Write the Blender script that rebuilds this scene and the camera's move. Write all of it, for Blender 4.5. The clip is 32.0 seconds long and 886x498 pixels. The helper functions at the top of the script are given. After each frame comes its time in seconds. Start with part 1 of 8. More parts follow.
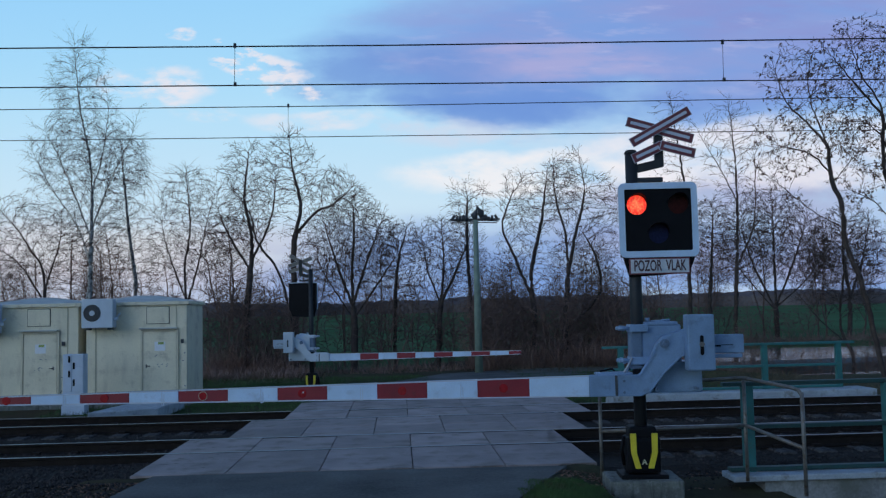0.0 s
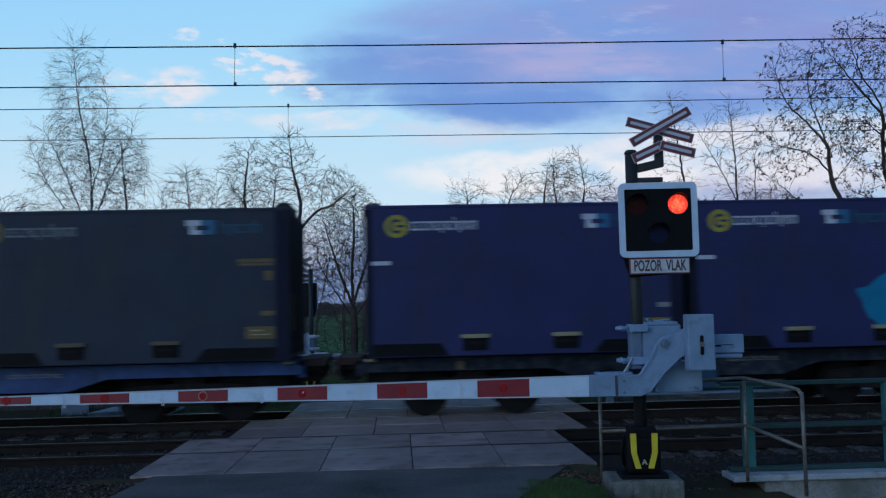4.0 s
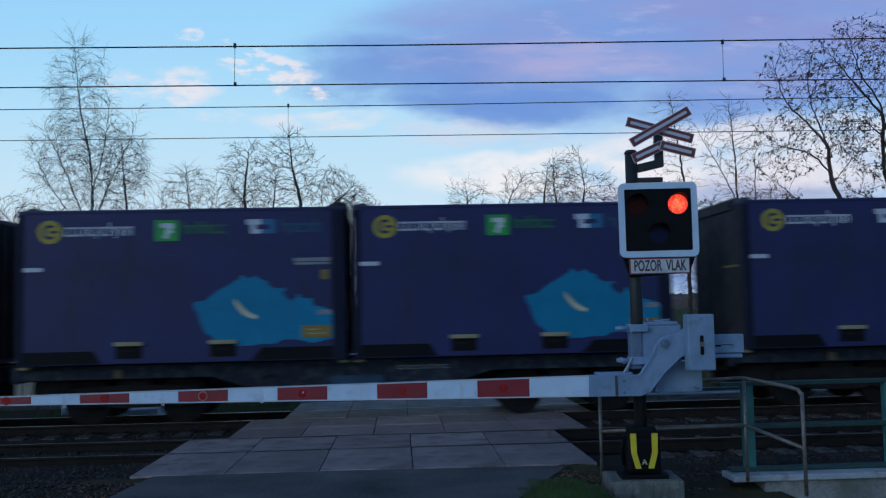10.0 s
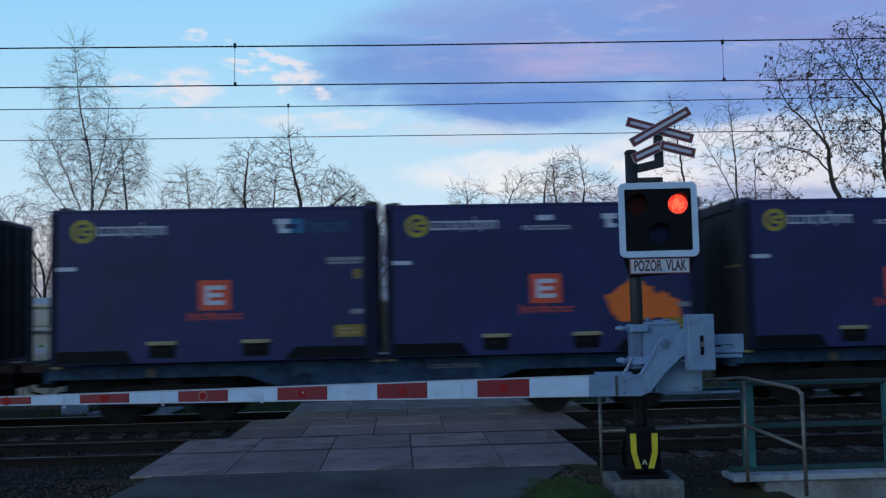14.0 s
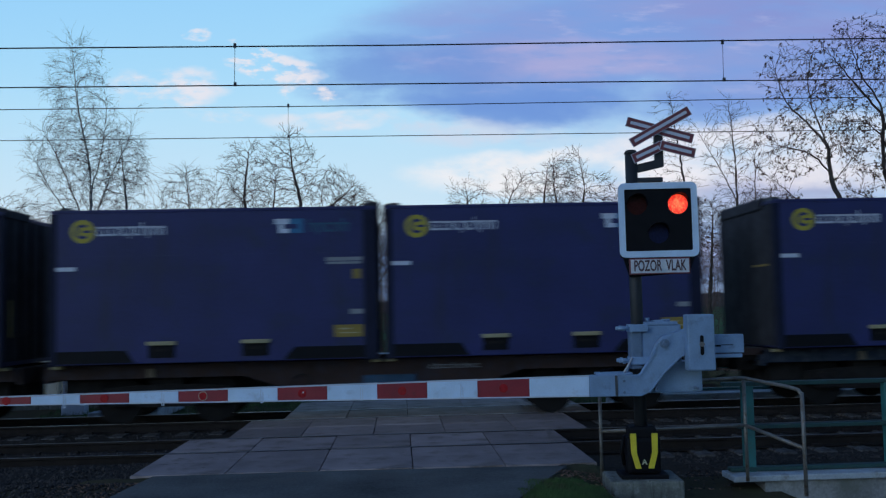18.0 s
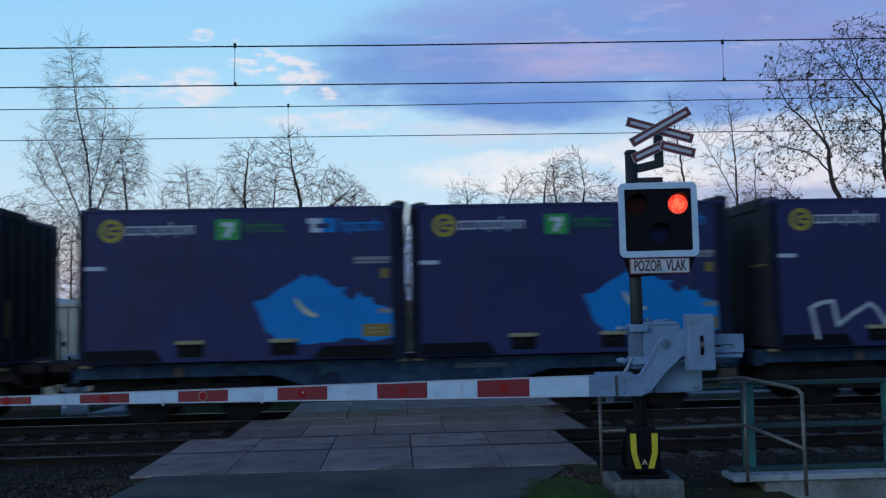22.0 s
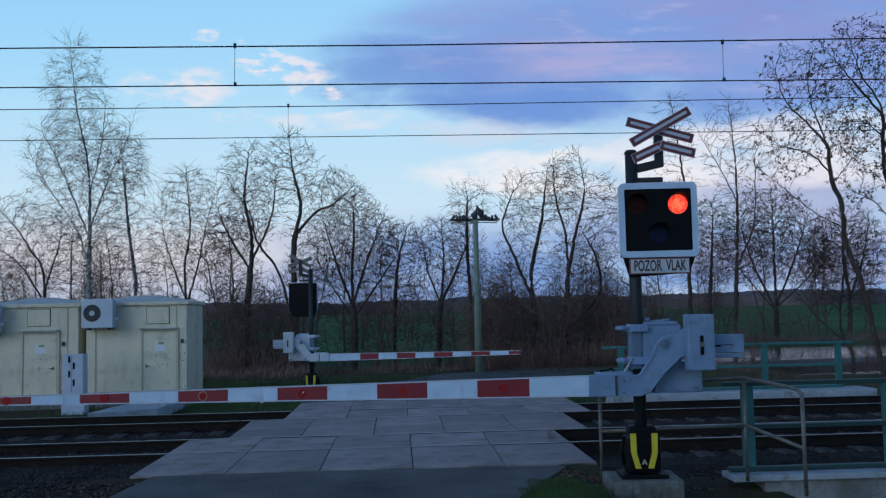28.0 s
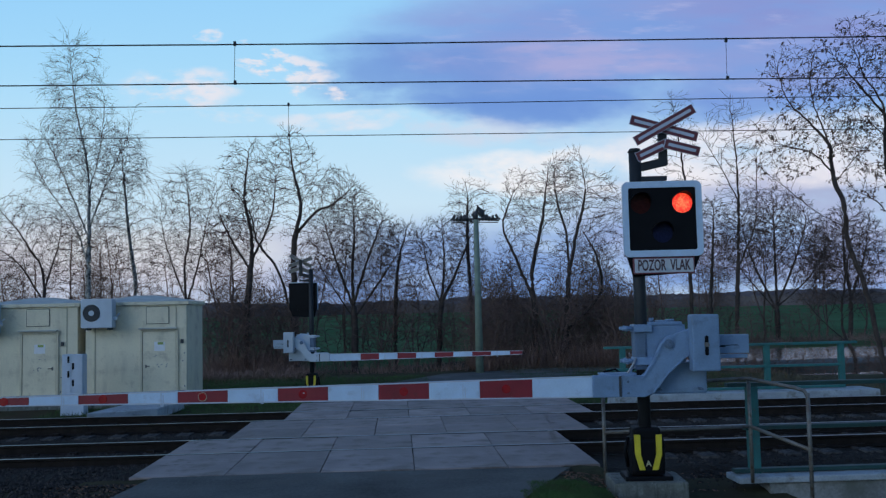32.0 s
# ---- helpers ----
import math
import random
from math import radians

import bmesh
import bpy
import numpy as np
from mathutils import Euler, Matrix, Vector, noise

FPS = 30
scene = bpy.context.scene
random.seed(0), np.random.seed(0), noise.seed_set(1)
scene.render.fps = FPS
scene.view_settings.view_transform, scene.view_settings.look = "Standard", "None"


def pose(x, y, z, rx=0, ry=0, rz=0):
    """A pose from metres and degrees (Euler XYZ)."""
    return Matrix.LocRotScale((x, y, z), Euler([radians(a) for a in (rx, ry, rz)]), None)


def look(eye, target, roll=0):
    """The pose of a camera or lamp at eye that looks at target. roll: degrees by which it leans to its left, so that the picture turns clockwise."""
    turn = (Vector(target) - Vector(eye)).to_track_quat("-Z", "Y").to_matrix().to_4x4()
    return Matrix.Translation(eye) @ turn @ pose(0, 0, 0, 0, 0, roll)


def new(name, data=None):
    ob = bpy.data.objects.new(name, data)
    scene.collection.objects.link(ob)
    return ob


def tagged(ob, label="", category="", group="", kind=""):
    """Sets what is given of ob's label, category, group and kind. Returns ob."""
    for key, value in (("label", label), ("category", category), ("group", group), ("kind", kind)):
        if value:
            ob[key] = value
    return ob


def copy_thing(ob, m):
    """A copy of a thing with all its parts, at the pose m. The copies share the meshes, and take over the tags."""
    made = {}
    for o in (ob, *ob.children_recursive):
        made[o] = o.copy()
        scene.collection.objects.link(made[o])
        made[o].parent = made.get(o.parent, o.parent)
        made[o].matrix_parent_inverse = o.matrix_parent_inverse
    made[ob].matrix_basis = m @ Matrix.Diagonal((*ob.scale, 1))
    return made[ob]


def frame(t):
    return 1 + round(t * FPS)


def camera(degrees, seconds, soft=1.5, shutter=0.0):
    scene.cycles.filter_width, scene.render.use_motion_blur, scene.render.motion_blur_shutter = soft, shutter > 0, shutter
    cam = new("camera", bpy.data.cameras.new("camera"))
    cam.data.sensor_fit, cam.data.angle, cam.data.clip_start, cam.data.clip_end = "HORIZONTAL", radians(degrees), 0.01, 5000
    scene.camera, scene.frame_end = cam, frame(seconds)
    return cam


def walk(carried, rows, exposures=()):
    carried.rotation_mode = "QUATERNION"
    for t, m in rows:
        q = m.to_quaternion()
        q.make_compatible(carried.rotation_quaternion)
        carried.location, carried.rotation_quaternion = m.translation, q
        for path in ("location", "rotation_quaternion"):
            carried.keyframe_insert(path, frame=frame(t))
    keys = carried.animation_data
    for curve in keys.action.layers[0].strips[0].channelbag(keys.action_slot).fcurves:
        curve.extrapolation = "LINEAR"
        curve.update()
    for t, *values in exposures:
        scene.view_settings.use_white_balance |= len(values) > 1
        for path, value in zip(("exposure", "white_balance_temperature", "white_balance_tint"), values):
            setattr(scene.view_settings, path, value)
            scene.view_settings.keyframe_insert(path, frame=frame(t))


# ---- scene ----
# ---------------------------------------------------------------- camera
cam = camera(52.0, 32.0, soft=1.3, shutter=0.25)
EYE = Vector((0.0, 0.0, 1.998))


def view_pose(eye):
    yaw, tilt = radians(2.852), radians(3.984)
    way = Vector((math.sin(yaw) * math.cos(tilt), math.cos(yaw) * math.cos(tilt), math.sin(tilt)))
    return look(eye, eye + way * 10, -1.271)


STEP = Vector((-0.018, 0.108, 0.0))
walk(cam, [(0, view_pose(EYE)), (30.0, view_pose(EYE)), (31.9, view_pose(EYE)), (32.0, view_pose(EYE + STEP))])

# ---------------------------------------------------------------- light
SUN_EL, SUN_AZ = radians(20), radians(232)
world = bpy.data.worlds.new("sky")
scene.world = world
world.use_nodes = True
wn = world.node_tree.nodes
sky = wn.new("ShaderNodeTexSky")
sky.sky_type = "NISHITA"
sky.sun_disc = False
sky.sun_elevation = SUN_EL
sky.sun_rotation = SUN_AZ
sky.air_density, sky.dust_density, sky.ozone_density = 1.3, 0.3, 2.0
tint = wn.new("ShaderNodeMix")
tint.data_type, tint.blend_type = "RGBA", "MULTIPLY"
tint.inputs[0].default_value = 1.0
tint.inputs[7].default_value = (0.66, 0.92, 1.32, 1)
world.node_tree.links.new(sky.outputs[0], tint.inputs[6])
world.node_tree.links.new(tint.outputs[2], wn["Background"].inputs[0])
wn["Background"].inputs[1].default_value = 0.1
sun = new("sun", bpy.data.lights.new("sun", "SUN"))
sun.data.energy, sun.data.angle, sun.data.color = 0.5, radians(35), (0.72, 0.88, 1.0)
sun_dir = Vector((math.sin(SUN_AZ) * math.cos(SUN_EL), math.cos(SUN_AZ) * math.cos(SUN_EL), math.sin(SUN_EL)))
sun.matrix_world = look(sun_dir * 50, (0, 0, 0))
scene.view_settings.exposure = 0.0


# ---------------------------------------------------------------- materials
def srgb(r, g, b):
    return tuple(((c / 255) / 12.92 if c <= 10 else ((c / 255 + 0.055) / 1.055) ** 2.4) for c in (r, g, b))


def mat(name, base, rough=0.6, metal=0.0, scale=3.0, vary=0.25, bump=0.15, fine=60.0, spot=None, spot_at=0.62, emit=0.0, island=0.0, spec=0.5):
    m = bpy.data.materials.new(name)
    m.use_nodes = True
    n, ln = m.node_tree.nodes, m.node_tree.links
    b = n["Principled BSDF"]
    b.inputs["Roughness"].default_value = rough
    b.inputs["Metallic"].default_value = metal
    b.inputs["Specular IOR Level"].default_value = spec
    tc = n.new("ShaderNodeTexCoord")
    n1, n2 = n.new("ShaderNodeTexNoise"), n.new("ShaderNodeTexNoise")
    n1.inputs["Scale"].default_value, n2.inputs["Scale"].default_value = scale, fine
    n1.inputs["Detail"].default_value, n2.inputs["Detail"].default_value = 5, 3
    for q in (n1, n2):
        ln.new(tc.outputs["Object"], q.inputs["Vector"])
    add = n.new("ShaderNodeMath")
    add.operation = "MULTIPLY_ADD"
    ln.new(n2.outputs[0], add.inputs[0])
    add.inputs[1].default_value = 0.5
    ln.new(n1.outputs[0], add.inputs[2])
    ramp = n.new("ShaderNodeMapRange")
    ramp.inputs[1].default_value, ramp.inputs[2].default_value = 0.45, 1.05
    ramp.inputs[3].default_value, ramp.inputs[4].default_value = 1 - vary, 1 + vary
    ln.new(add.outputs[0], ramp.inputs[0])
    fac = ramp.outputs[0]
    if island:
        info = n.new("ShaderNodeObjectInfo")
        r2 = n.new("ShaderNodeMapRange")
        r2.inputs[3].default_value, r2.inputs[4].default_value = 1 - island, 1 + island
        ln.new(info.outputs["Random"], r2.inputs[0])
        mul = n.new("ShaderNodeMath")
        mul.operation = "MULTIPLY"
        ln.new(fac, mul.inputs[0])
        ln.new(r2.outputs[0], mul.inputs[1])
        fac = mul.outputs[0]
    col = n.new("ShaderNodeMix")
    col.data_type, col.blend_type = "RGBA", "MULTIPLY"
    col.inputs[0].default_value = 1
    col.inputs[6].default_value = (*base, 1)
    ln.new(fac, col.inputs[7])
    out = col.outputs[2]
    if spot:
        n3 = n.new("ShaderNodeTexNoise")
        n3.inputs["Scale"].default_value, n3.inputs["Detail"].default_value = scale * 1.7, 8
        n3.inputs["Roughness"].default_value = 0.65
        ln.new(tc.outputs["Object"], n3.inputs["Vector"])
        cut = n.new("ShaderNodeMapRange")
        cut.inputs[1].default_value, cut.inputs[2].default_value = spot_at - 0.08, spot_at + 0.08
        ln.new(n3.outputs[0], cut.inputs[0])
        c2 = n.new("ShaderNodeMix")
        c2.data_type = "RGBA"
        ln.new(cut.outputs[0], c2.inputs[0])
        ln.new(out, c2.inputs[6])
        c2.inputs[7].default_value = (*spot, 1)
        out = c2.outputs[2]
    ln.new(out, b.inputs["Base Color"])
    if bump:
        bp = n.new("ShaderNodeBump")
        bp.inputs["Strength"].default_value, bp.inputs["Distance"].default_value = bump, 0.02
        ln.new(add.outputs[0], bp.inputs["Height"])
        ln.new(bp.outputs[0], b.inputs["Normal"])
    if emit:
        ln.new(out, b.inputs["Emission Color"])
        b.inputs["Emission Strength"].default_value = emit
    return m


def streaked(m, colour, across, down, lo, hi, amount):
    """Upright rain and soot streaks over a painted flank."""
    n, ln = m.node_tree.nodes, m.node_tree.links
    b = n["Principled BSDF"]
    src = b.inputs["Base Color"].links[0].from_socket
    tc, mp, nz, cut, mx = (n.new("ShaderNode" + k) for k in ("TexCoord", "Mapping", "TexNoise", "MapRange", "Mix"))
    mp.inputs["Scale"].default_value = (across, across, down)
    nz.inputs["Scale"].default_value, nz.inputs["Detail"].default_value, nz.inputs["Roughness"].default_value = 1.0, 7, 0.6
    cut.interpolation_type = "SMOOTHSTEP"
    cut.inputs[1].default_value, cut.inputs[2].default_value, cut.inputs[4].default_value = lo, hi, amount
    mx.data_type = "RGBA"
    mx.inputs[7].default_value = (*colour, 1)
    ln.new(tc.outputs["Object"], mp.inputs[0])
    ln.new(mp.outputs[0], nz.inputs["Vector"])
    ln.new(nz.outputs[0], cut.inputs[0])
    ln.new(cut.outputs[0], mx.inputs[0])
    ln.new(src, mx.inputs[6])
    ln.new(mx.outputs[2], b.inputs["Base Color"])


M = {}
M["asphalt"] = mat("asphalt", (0.094, 0.093, 0.089), 0.85, spec=0.25, scale=0.8, vary=0.6, bump=0.8, fine=28, spot=(0.1, 0.092, 0.086), spot_at=0.58)
M["concrete"] = mat("concrete_slab", (0.272, 0.208, 0.196), 0.66, spec=0.38, scale=1.3, vary=0.34, bump=0.25, fine=70, spot=(0.165, 0.122, 0.105), spot_at=0.58, island=0.22)
M["block"] = mat("weathered_concrete", (0.13, 0.135, 0.12), 0.85, scale=4, vary=0.5, bump=0.4, fine=40, spot=(0.24, 0.25, 0.24), spot_at=0.6)
M["wallgrey"] = mat("stained_grey_concrete", (0.28, 0.27, 0.26), 0.85, spec=0.2, scale=1.2, vary=0.5, bump=0.2, fine=30, spot=(0.15, 0.15, 0.13), spot_at=0.54)
M["paleledge"] = mat("pale_concrete", (0.35, 0.38, 0.41), 0.8, scale=2.5, vary=0.3, bump=0.25, fine=40, spot=(0.2, 0.2, 0.18), spot_at=0.6)
M["ballast"] = mat("ballast", (0.034, 0.029, 0.026), 0.95, spec=0.1, scale=14, vary=0.7, bump=1.0, fine=45, spot=(0.036, 0.028, 0.022), spot_at=0.5)
M["stone"] = mat("ballast_stone", (0.046, 0.038, 0.035), 0.9, spec=0.15, scale=9, vary=0.85, bump=0.5, fine=60)
M["rail"] = mat("rail_rust", (0.02, 0.015, 0.013), 0.85, spec=0.15, scale=6, vary=0.4, bump=0.3)
M["railtop"] = mat("rail_head", (0.26, 0.26, 0.28), 0.38, 1.0, scale=4, vary=0.2, bump=0.02)
M["sleeper"] = mat("sleeper", (0.11, 0.098, 0.09), 0.9, spec=0.1, scale=5, vary=0.5, bump=0.4, spot=(0.05, 0.04, 0.035), spot_at=0.5)
M["soil"] = mat("ground", (0.062, 0.06, 0.032), 0.95, spec=0.05, scale=0.35, vary=0.5, bump=0.6, fine=14, spot=(0.06, 0.046, 0.03), spot_at=0.5)
M["field"] = mat("field", (0.085, 0.15, 0.075), 0.95, spec=0.0, scale=0.02, vary=0.3, bump=0.2, fine=2, spot=(0.085, 0.1, 0.05), spot_at=0.6)
M["grass"] = mat("grass_blades", (0.044, 0.092, 0.022), 0.8, scale=1.5, vary=0.6, bump=0, fine=9, spot=(0.06, 0.06, 0.025), spot_at=0.6)
M["drygrass"] = mat("dry_grass", (0.11, 0.085, 0.045), 0.9, scale=1.5, vary=0.5, bump=0, fine=9)
M["bark"] = mat("bark", (0.068, 0.051, 0.045), 0.95, spec=0.2, scale=4, vary=0.45, bump=0.4, fine=25)
M["twig"] = mat("twigs", (0.066, 0.046, 0.043), 0.95, spec=0.2, scale=2, vary=0.4, bump=0)
M["birch"] = mat("birch_bark", (0.42, 0.40, 0.38), 0.85, scale=3, vary=0.3, bump=0.3, spot=(0.05, 0.045, 0.04), spot_at=0.55)
M["deadleaf"] = mat("dead_leaves", (0.085, 0.055, 0.04), 0.9, scale=2, vary=0.5, bump=0)
M["brush"] = mat("brush", (0.27, 0.17, 0.14), 0.95, spec=0.1, scale=1, vary=0.6, bump=0)
# paler than bare wood, the haze of distance is in the colour
M["wood"] = mat("far_wood", (0.13, 0.108, 0.11), 0.95, spec=0.0, scale=0.06, vary=0.45, bump=0, fine=0.5)
M["grey"] = mat("grey_casting", (0.18, 0.275, 0.42), 0.5, 0.1, scale=4, vary=0.2, bump=0.08, spot=(0.12, 0.17, 0.24), spot_at=0.64)
M["greydark"] = mat("dark_grey_casting", (0.11, 0.165, 0.25), 0.55, 0.1, scale=5, vary=0.3, bump=0.1, spot=(0.07, 0.09, 0.12), spot_at=0.62)
M["tealdark"] = mat("dark_teal", (0.012, 0.05, 0.047), 0.6, scale=5, vary=0.3, bump=0.08, spot=(0.03, 0.05, 0.04), spot_at=0.62)
M["galv"] = mat("galvanised_steel", (0.17, 0.16, 0.15), 0.55, 0.4, scale=8, vary=0.3, bump=0.05, spot=(0.12, 0.08, 0.05), spot_at=0.6)
M["pole"] = mat("dark_pole", (0.02, 0.022, 0.026), 0.6, 0.2, scale=5, vary=0.3, bump=0.1)
M["white"] = mat("white_paint", (0.5, 0.63, 0.8), 0.5, scale=4, vary=0.12, bump=0.03, spot=(0.38, 0.46, 0.58), spot_at=0.66)
M["red"] = mat("red_paint", (0.235, 0.013, 0.024), 0.5, scale=4, vary=0.22, bump=0.03, spot=(0.17, 0.02, 0.026), spot_at=0.64)
M["crossred"] = mat("faded_dark_red", (0.16, 0.035, 0.045), 0.5, scale=6, vary=0.2, bump=0.03)
# black panels, and flat shapes that stand for shade in recesses and holes
M["black"] = mat("black_panel_and_shade", (0.004, 0.004, 0.006), 0.6, spec=0.15, scale=6, vary=0.3, bump=0.03)
M["yellow"] = mat("yellow_paint", (0.62, 0.5, 0.03), 0.5, scale=5, vary=0.2, bump=0.05, spot=(0.3, 0.24, 0.03), spot_at=0.64)
M["reflex"] = mat("red_reflector", (0.33, 0.008, 0.014), 0.25, spec=0.5, scale=30, vary=0.3, bump=0.05)
M["lit"] = mat("lit_red_lens", (1.0, 0.018, 0.012), 0.3, scale=30, vary=0.6, bump=0, fine=120, emit=0.9, spot=(1.0, 0.16, 0.055), spot_at=0.56)


def hot_middle(m, colour, r0, r1):
    """A lamp lens that glows paler round the bulb behind its middle."""
    n, ln = m.node_tree.nodes, m.node_tree.links
    b = n["Principled BSDF"]
    src = b.inputs["Emission Color"].links[0].from_socket
    tc, size, nz, add, cut, mx = (n.new("ShaderNode" + k) for k in ("TexCoord", "VectorMath", "TexNoise", "Math", "MapRange", "Mix"))
    size.operation, add.operation, mx.data_type, cut.interpolation_type = "LENGTH", "MULTIPLY_ADD", "RGBA", "SMOOTHSTEP"
    nz.inputs["Scale"].default_value = 45
    ln.new(tc.outputs["Object"], size.inputs[0])
    ln.new(tc.outputs["Object"], nz.inputs["Vector"])
    ln.new(nz.outputs[0], add.inputs[0])
    add.inputs[1].default_value = 0.07
    ln.new(size.outputs["Value"], add.inputs[2])
    cut.inputs[1].default_value, cut.inputs[2].default_value, cut.inputs[3].default_value, cut.inputs[4].default_value = r0, r1, 1.0, 0.0
    ln.new(add.outputs[0], cut.inputs[0])
    ln.new(cut.outputs[0], mx.inputs[0])
    ln.new(src, mx.inputs[6])
    mx.inputs[7].default_value = (*colour, 1)
    ln.new(mx.outputs[2], b.inputs["Emission Color"])


hot_middle(M["lit"], (1.0, 0.3, 0.12), 0.14, 0.19)
M["unlit"] = mat("unlit_red_lens", (0.03, 0.004, 0.003), 0.4, spec=0.1, scale=60, vary=0.3, bump=0.1)
M["bluelens"] = mat("unlit_clear_lens", (0.008, 0.011, 0.04), 0.4, spec=0.1, scale=60, vary=0.3, bump=0.1)
M["teal"] = mat("teal_paint", (0.026, 0.14, 0.136), 0.55, scale=5, vary=0.25, bump=0.08, spot=(0.06, 0.1, 0.09), spot_at=0.64)
M["hut"] = mat("cream_panel", (0.72, 0.645, 0.49), 0.6, scale=1.5, vary=0.12, bump=0.05, fine=20, spot=(0.52, 0.45, 0.34), spot_at=0.62)
M["hutroof"] = mat("pale_roof", (0.48, 0.48, 0.45), 0.7, scale=2, vary=0.2, bump=0.1)
M["hutframe"] = mat("cream_door_frame", (0.6, 0.53, 0.4), 0.6, scale=2, vary=0.15, bump=0.05)
M["cream"] = mat("cream_trim", (0.42, 0.38, 0.28), 0.6, scale=2, vary=0.15, bump=0.05)
M["acwhite"] = mat("white_plastic", (0.5, 0.56, 0.64), 0.5, scale=3, vary=0.1, bump=0.02)
M["darkgrey"] = mat("dark_grey", (0.045, 0.048, 0.055), 0.6, scale=6, vary=0.3, bump=0.1)
M["cabinet"] = mat("pale_grey_cabinet", (0.48, 0.54, 0.64), 0.6, scale=3, vary=0.12, bump=0.03)
M["polegreen"] = mat("pale_green_concrete", (0.2, 0.25, 0.2), 0.85, scale=4, vary=0.25, bump=0.2)
M["wire"] = mat("copper_wire", (0.03, 0.03, 0.034), 0.5, 0.5, scale=3, vary=0.2, bump=0)
M["navy"] = mat("navy_container", (0.0185, 0.0215, 0.094), 0.5, spec=0.33, scale=0.9, vary=0.3, bump=0.05, fine=18, spot=(0.019, 0.024, 0.07), spot_at=0.6)
M["dirtynavy"] = mat("dirty_slate_container", (0.024, 0.034, 0.058), 0.65, spec=0.25, scale=0.9, vary=0.25, bump=0.06, fine=18, spot=(0.034, 0.04, 0.05), spot_at=0.6)
M["newblue"] = mat("fresh_blue_container", (0.016, 0.036, 0.2), 0.45, spec=0.25, scale=0.9, vary=0.2, bump=0.05, fine=18, spot=(0.03, 0.045, 0.16), spot_at=0.62)
M["discyellow"] = mat("dull_yellow_print", (0.36, 0.29, 0.025), 0.55, scale=5, vary=0.15, bump=0.02)
M["printwhite"] = mat("white_print", (0.5, 0.53, 0.62), 0.55, scale=5, vary=0.15, bump=0.02)
M["dimyellow"] = mat("faded_yellow_print", (0.15, 0.115, 0.04), 0.6, scale=5, vary=0.3, bump=0.02, spot=(0.07, 0.06, 0.04), spot_at=0.6)
M["dimwhite"] = mat("faded_white_print", (0.2, 0.22, 0.25), 0.6, scale=5, vary=0.35, bump=0.02, spot=(0.08, 0.09, 0.11), spot_at=0.58)
M["dimochre"] = mat("faded_ochre_print", (0.13, 0.09, 0.035), 0.65, scale=5, vary=0.3, bump=0.03)
M["dimpocket"] = mat("faded_straw_steel", (0.11, 0.085, 0.055), 0.7, scale=6, vary=0.35, bump=0.1)
M["tealprint"] = mat("dull_teal_print", (0.008, 0.075, 0.13), 0.6, scale=5, vary=0.25, bump=0.02)
M["signwhite"] = mat("dull_white_plate", (0.52, 0.54, 0.58), 0.55, scale=6, vary=0.15, bump=0.02, spot=(0.34, 0.42, 0.5), spot_at=0.6)
M["signink"] = mat("dark_brown_ink", (0.075, 0.035, 0.04), 0.6, scale=8, vary=0.2, bump=0)
M["printgreen"] = mat("green_print", (0.02, 0.30, 0.06), 0.55, scale=5, vary=0.15, bump=0.02)
M["dimgreen"] = mat("deep_green_print", (0.008, 0.15, 0.045), 0.55, scale=5, vary=0.15, bump=0.02)
M["printblue"] = mat("pale_blue_print", (0.015, 0.125, 0.26), 0.55, scale=5, vary=0.15, bump=0.02)
M["mapblue"] = mat("sky_blue_map_print", (0.002, 0.18, 0.33), 0.55, spec=0.25, scale=1.5, vary=0.15, bump=0.02, spot=(0.004, 0.15, 0.28), spot_at=0.6)
M["mapbright"] = mat("bright_blue_map_print", (0.002, 0.2, 0.55), 0.55, spec=0.25, scale=1.5, vary=0.12, bump=0.02)
M["faintblue"] = mat("faint_pale_blue_print", (0.1, 0.27, 0.48), 0.6, scale=5, vary=0.4, bump=0.02)
M["maporange"] = mat("orange_map_print", (0.72, 0.14, 0.015), 0.5, scale=1.5, vary=0.12, bump=0.02)
M["comet"] = mat("pale_yellow_print", (0.5, 0.47, 0.32), 0.55, scale=4, vary=0.2, bump=0.02)
M["plate"] = mat("ochre_plate", (0.22, 0.15, 0.025), 0.6, scale=5, vary=0.2, bump=0.05)
M["logored"] = mat("red_print", (0.6, 0.07, 0.03), 0.55, scale=4, vary=0.15, bump=0.02)
M["pocket"] = mat("straw_yellow_steel", (0.3, 0.26, 0.15), 0.7, scale=6, vary=0.35, bump=0.1)
M["bogie"] = mat("grimy_steel", (0.02, 0.018, 0.018), 0.95, 0.0, spec=0.08, scale=5, vary=0.4, bump=0.2)
# soot plus the shade between containers, both put into the colour
M["endgrey"] = mat("sooty_shaded_steel", (0.034, 0.034, 0.043), 0.8, spec=0.2, scale=2, vary=0.5, bump=0.12, fine=18, spot=(0.02, 0.02, 0.026), spot_at=0.56)
M["frame"] = mat("grimy_blue_frame", (0.013, 0.018, 0.032), 0.75, spec=0.25, scale=3, vary=0.6, bump=0.2, fine=25, spot=(0.04, 0.05, 0.065), spot_at=0.56)
M["frameteal"] = mat("worn_teal_frame", (0.014, 0.036, 0.08), 0.7, spec=0.25, scale=2.2, vary=0.6, bump=0.15, fine=20, spot=(0.03, 0.075, 0.12), spot_at=0.56)
M["postdark"] = mat("dark_navy_post", (0.008, 0.01, 0.028), 0.7, spec=0.2, scale=2, vary=0.4, bump=0.05)
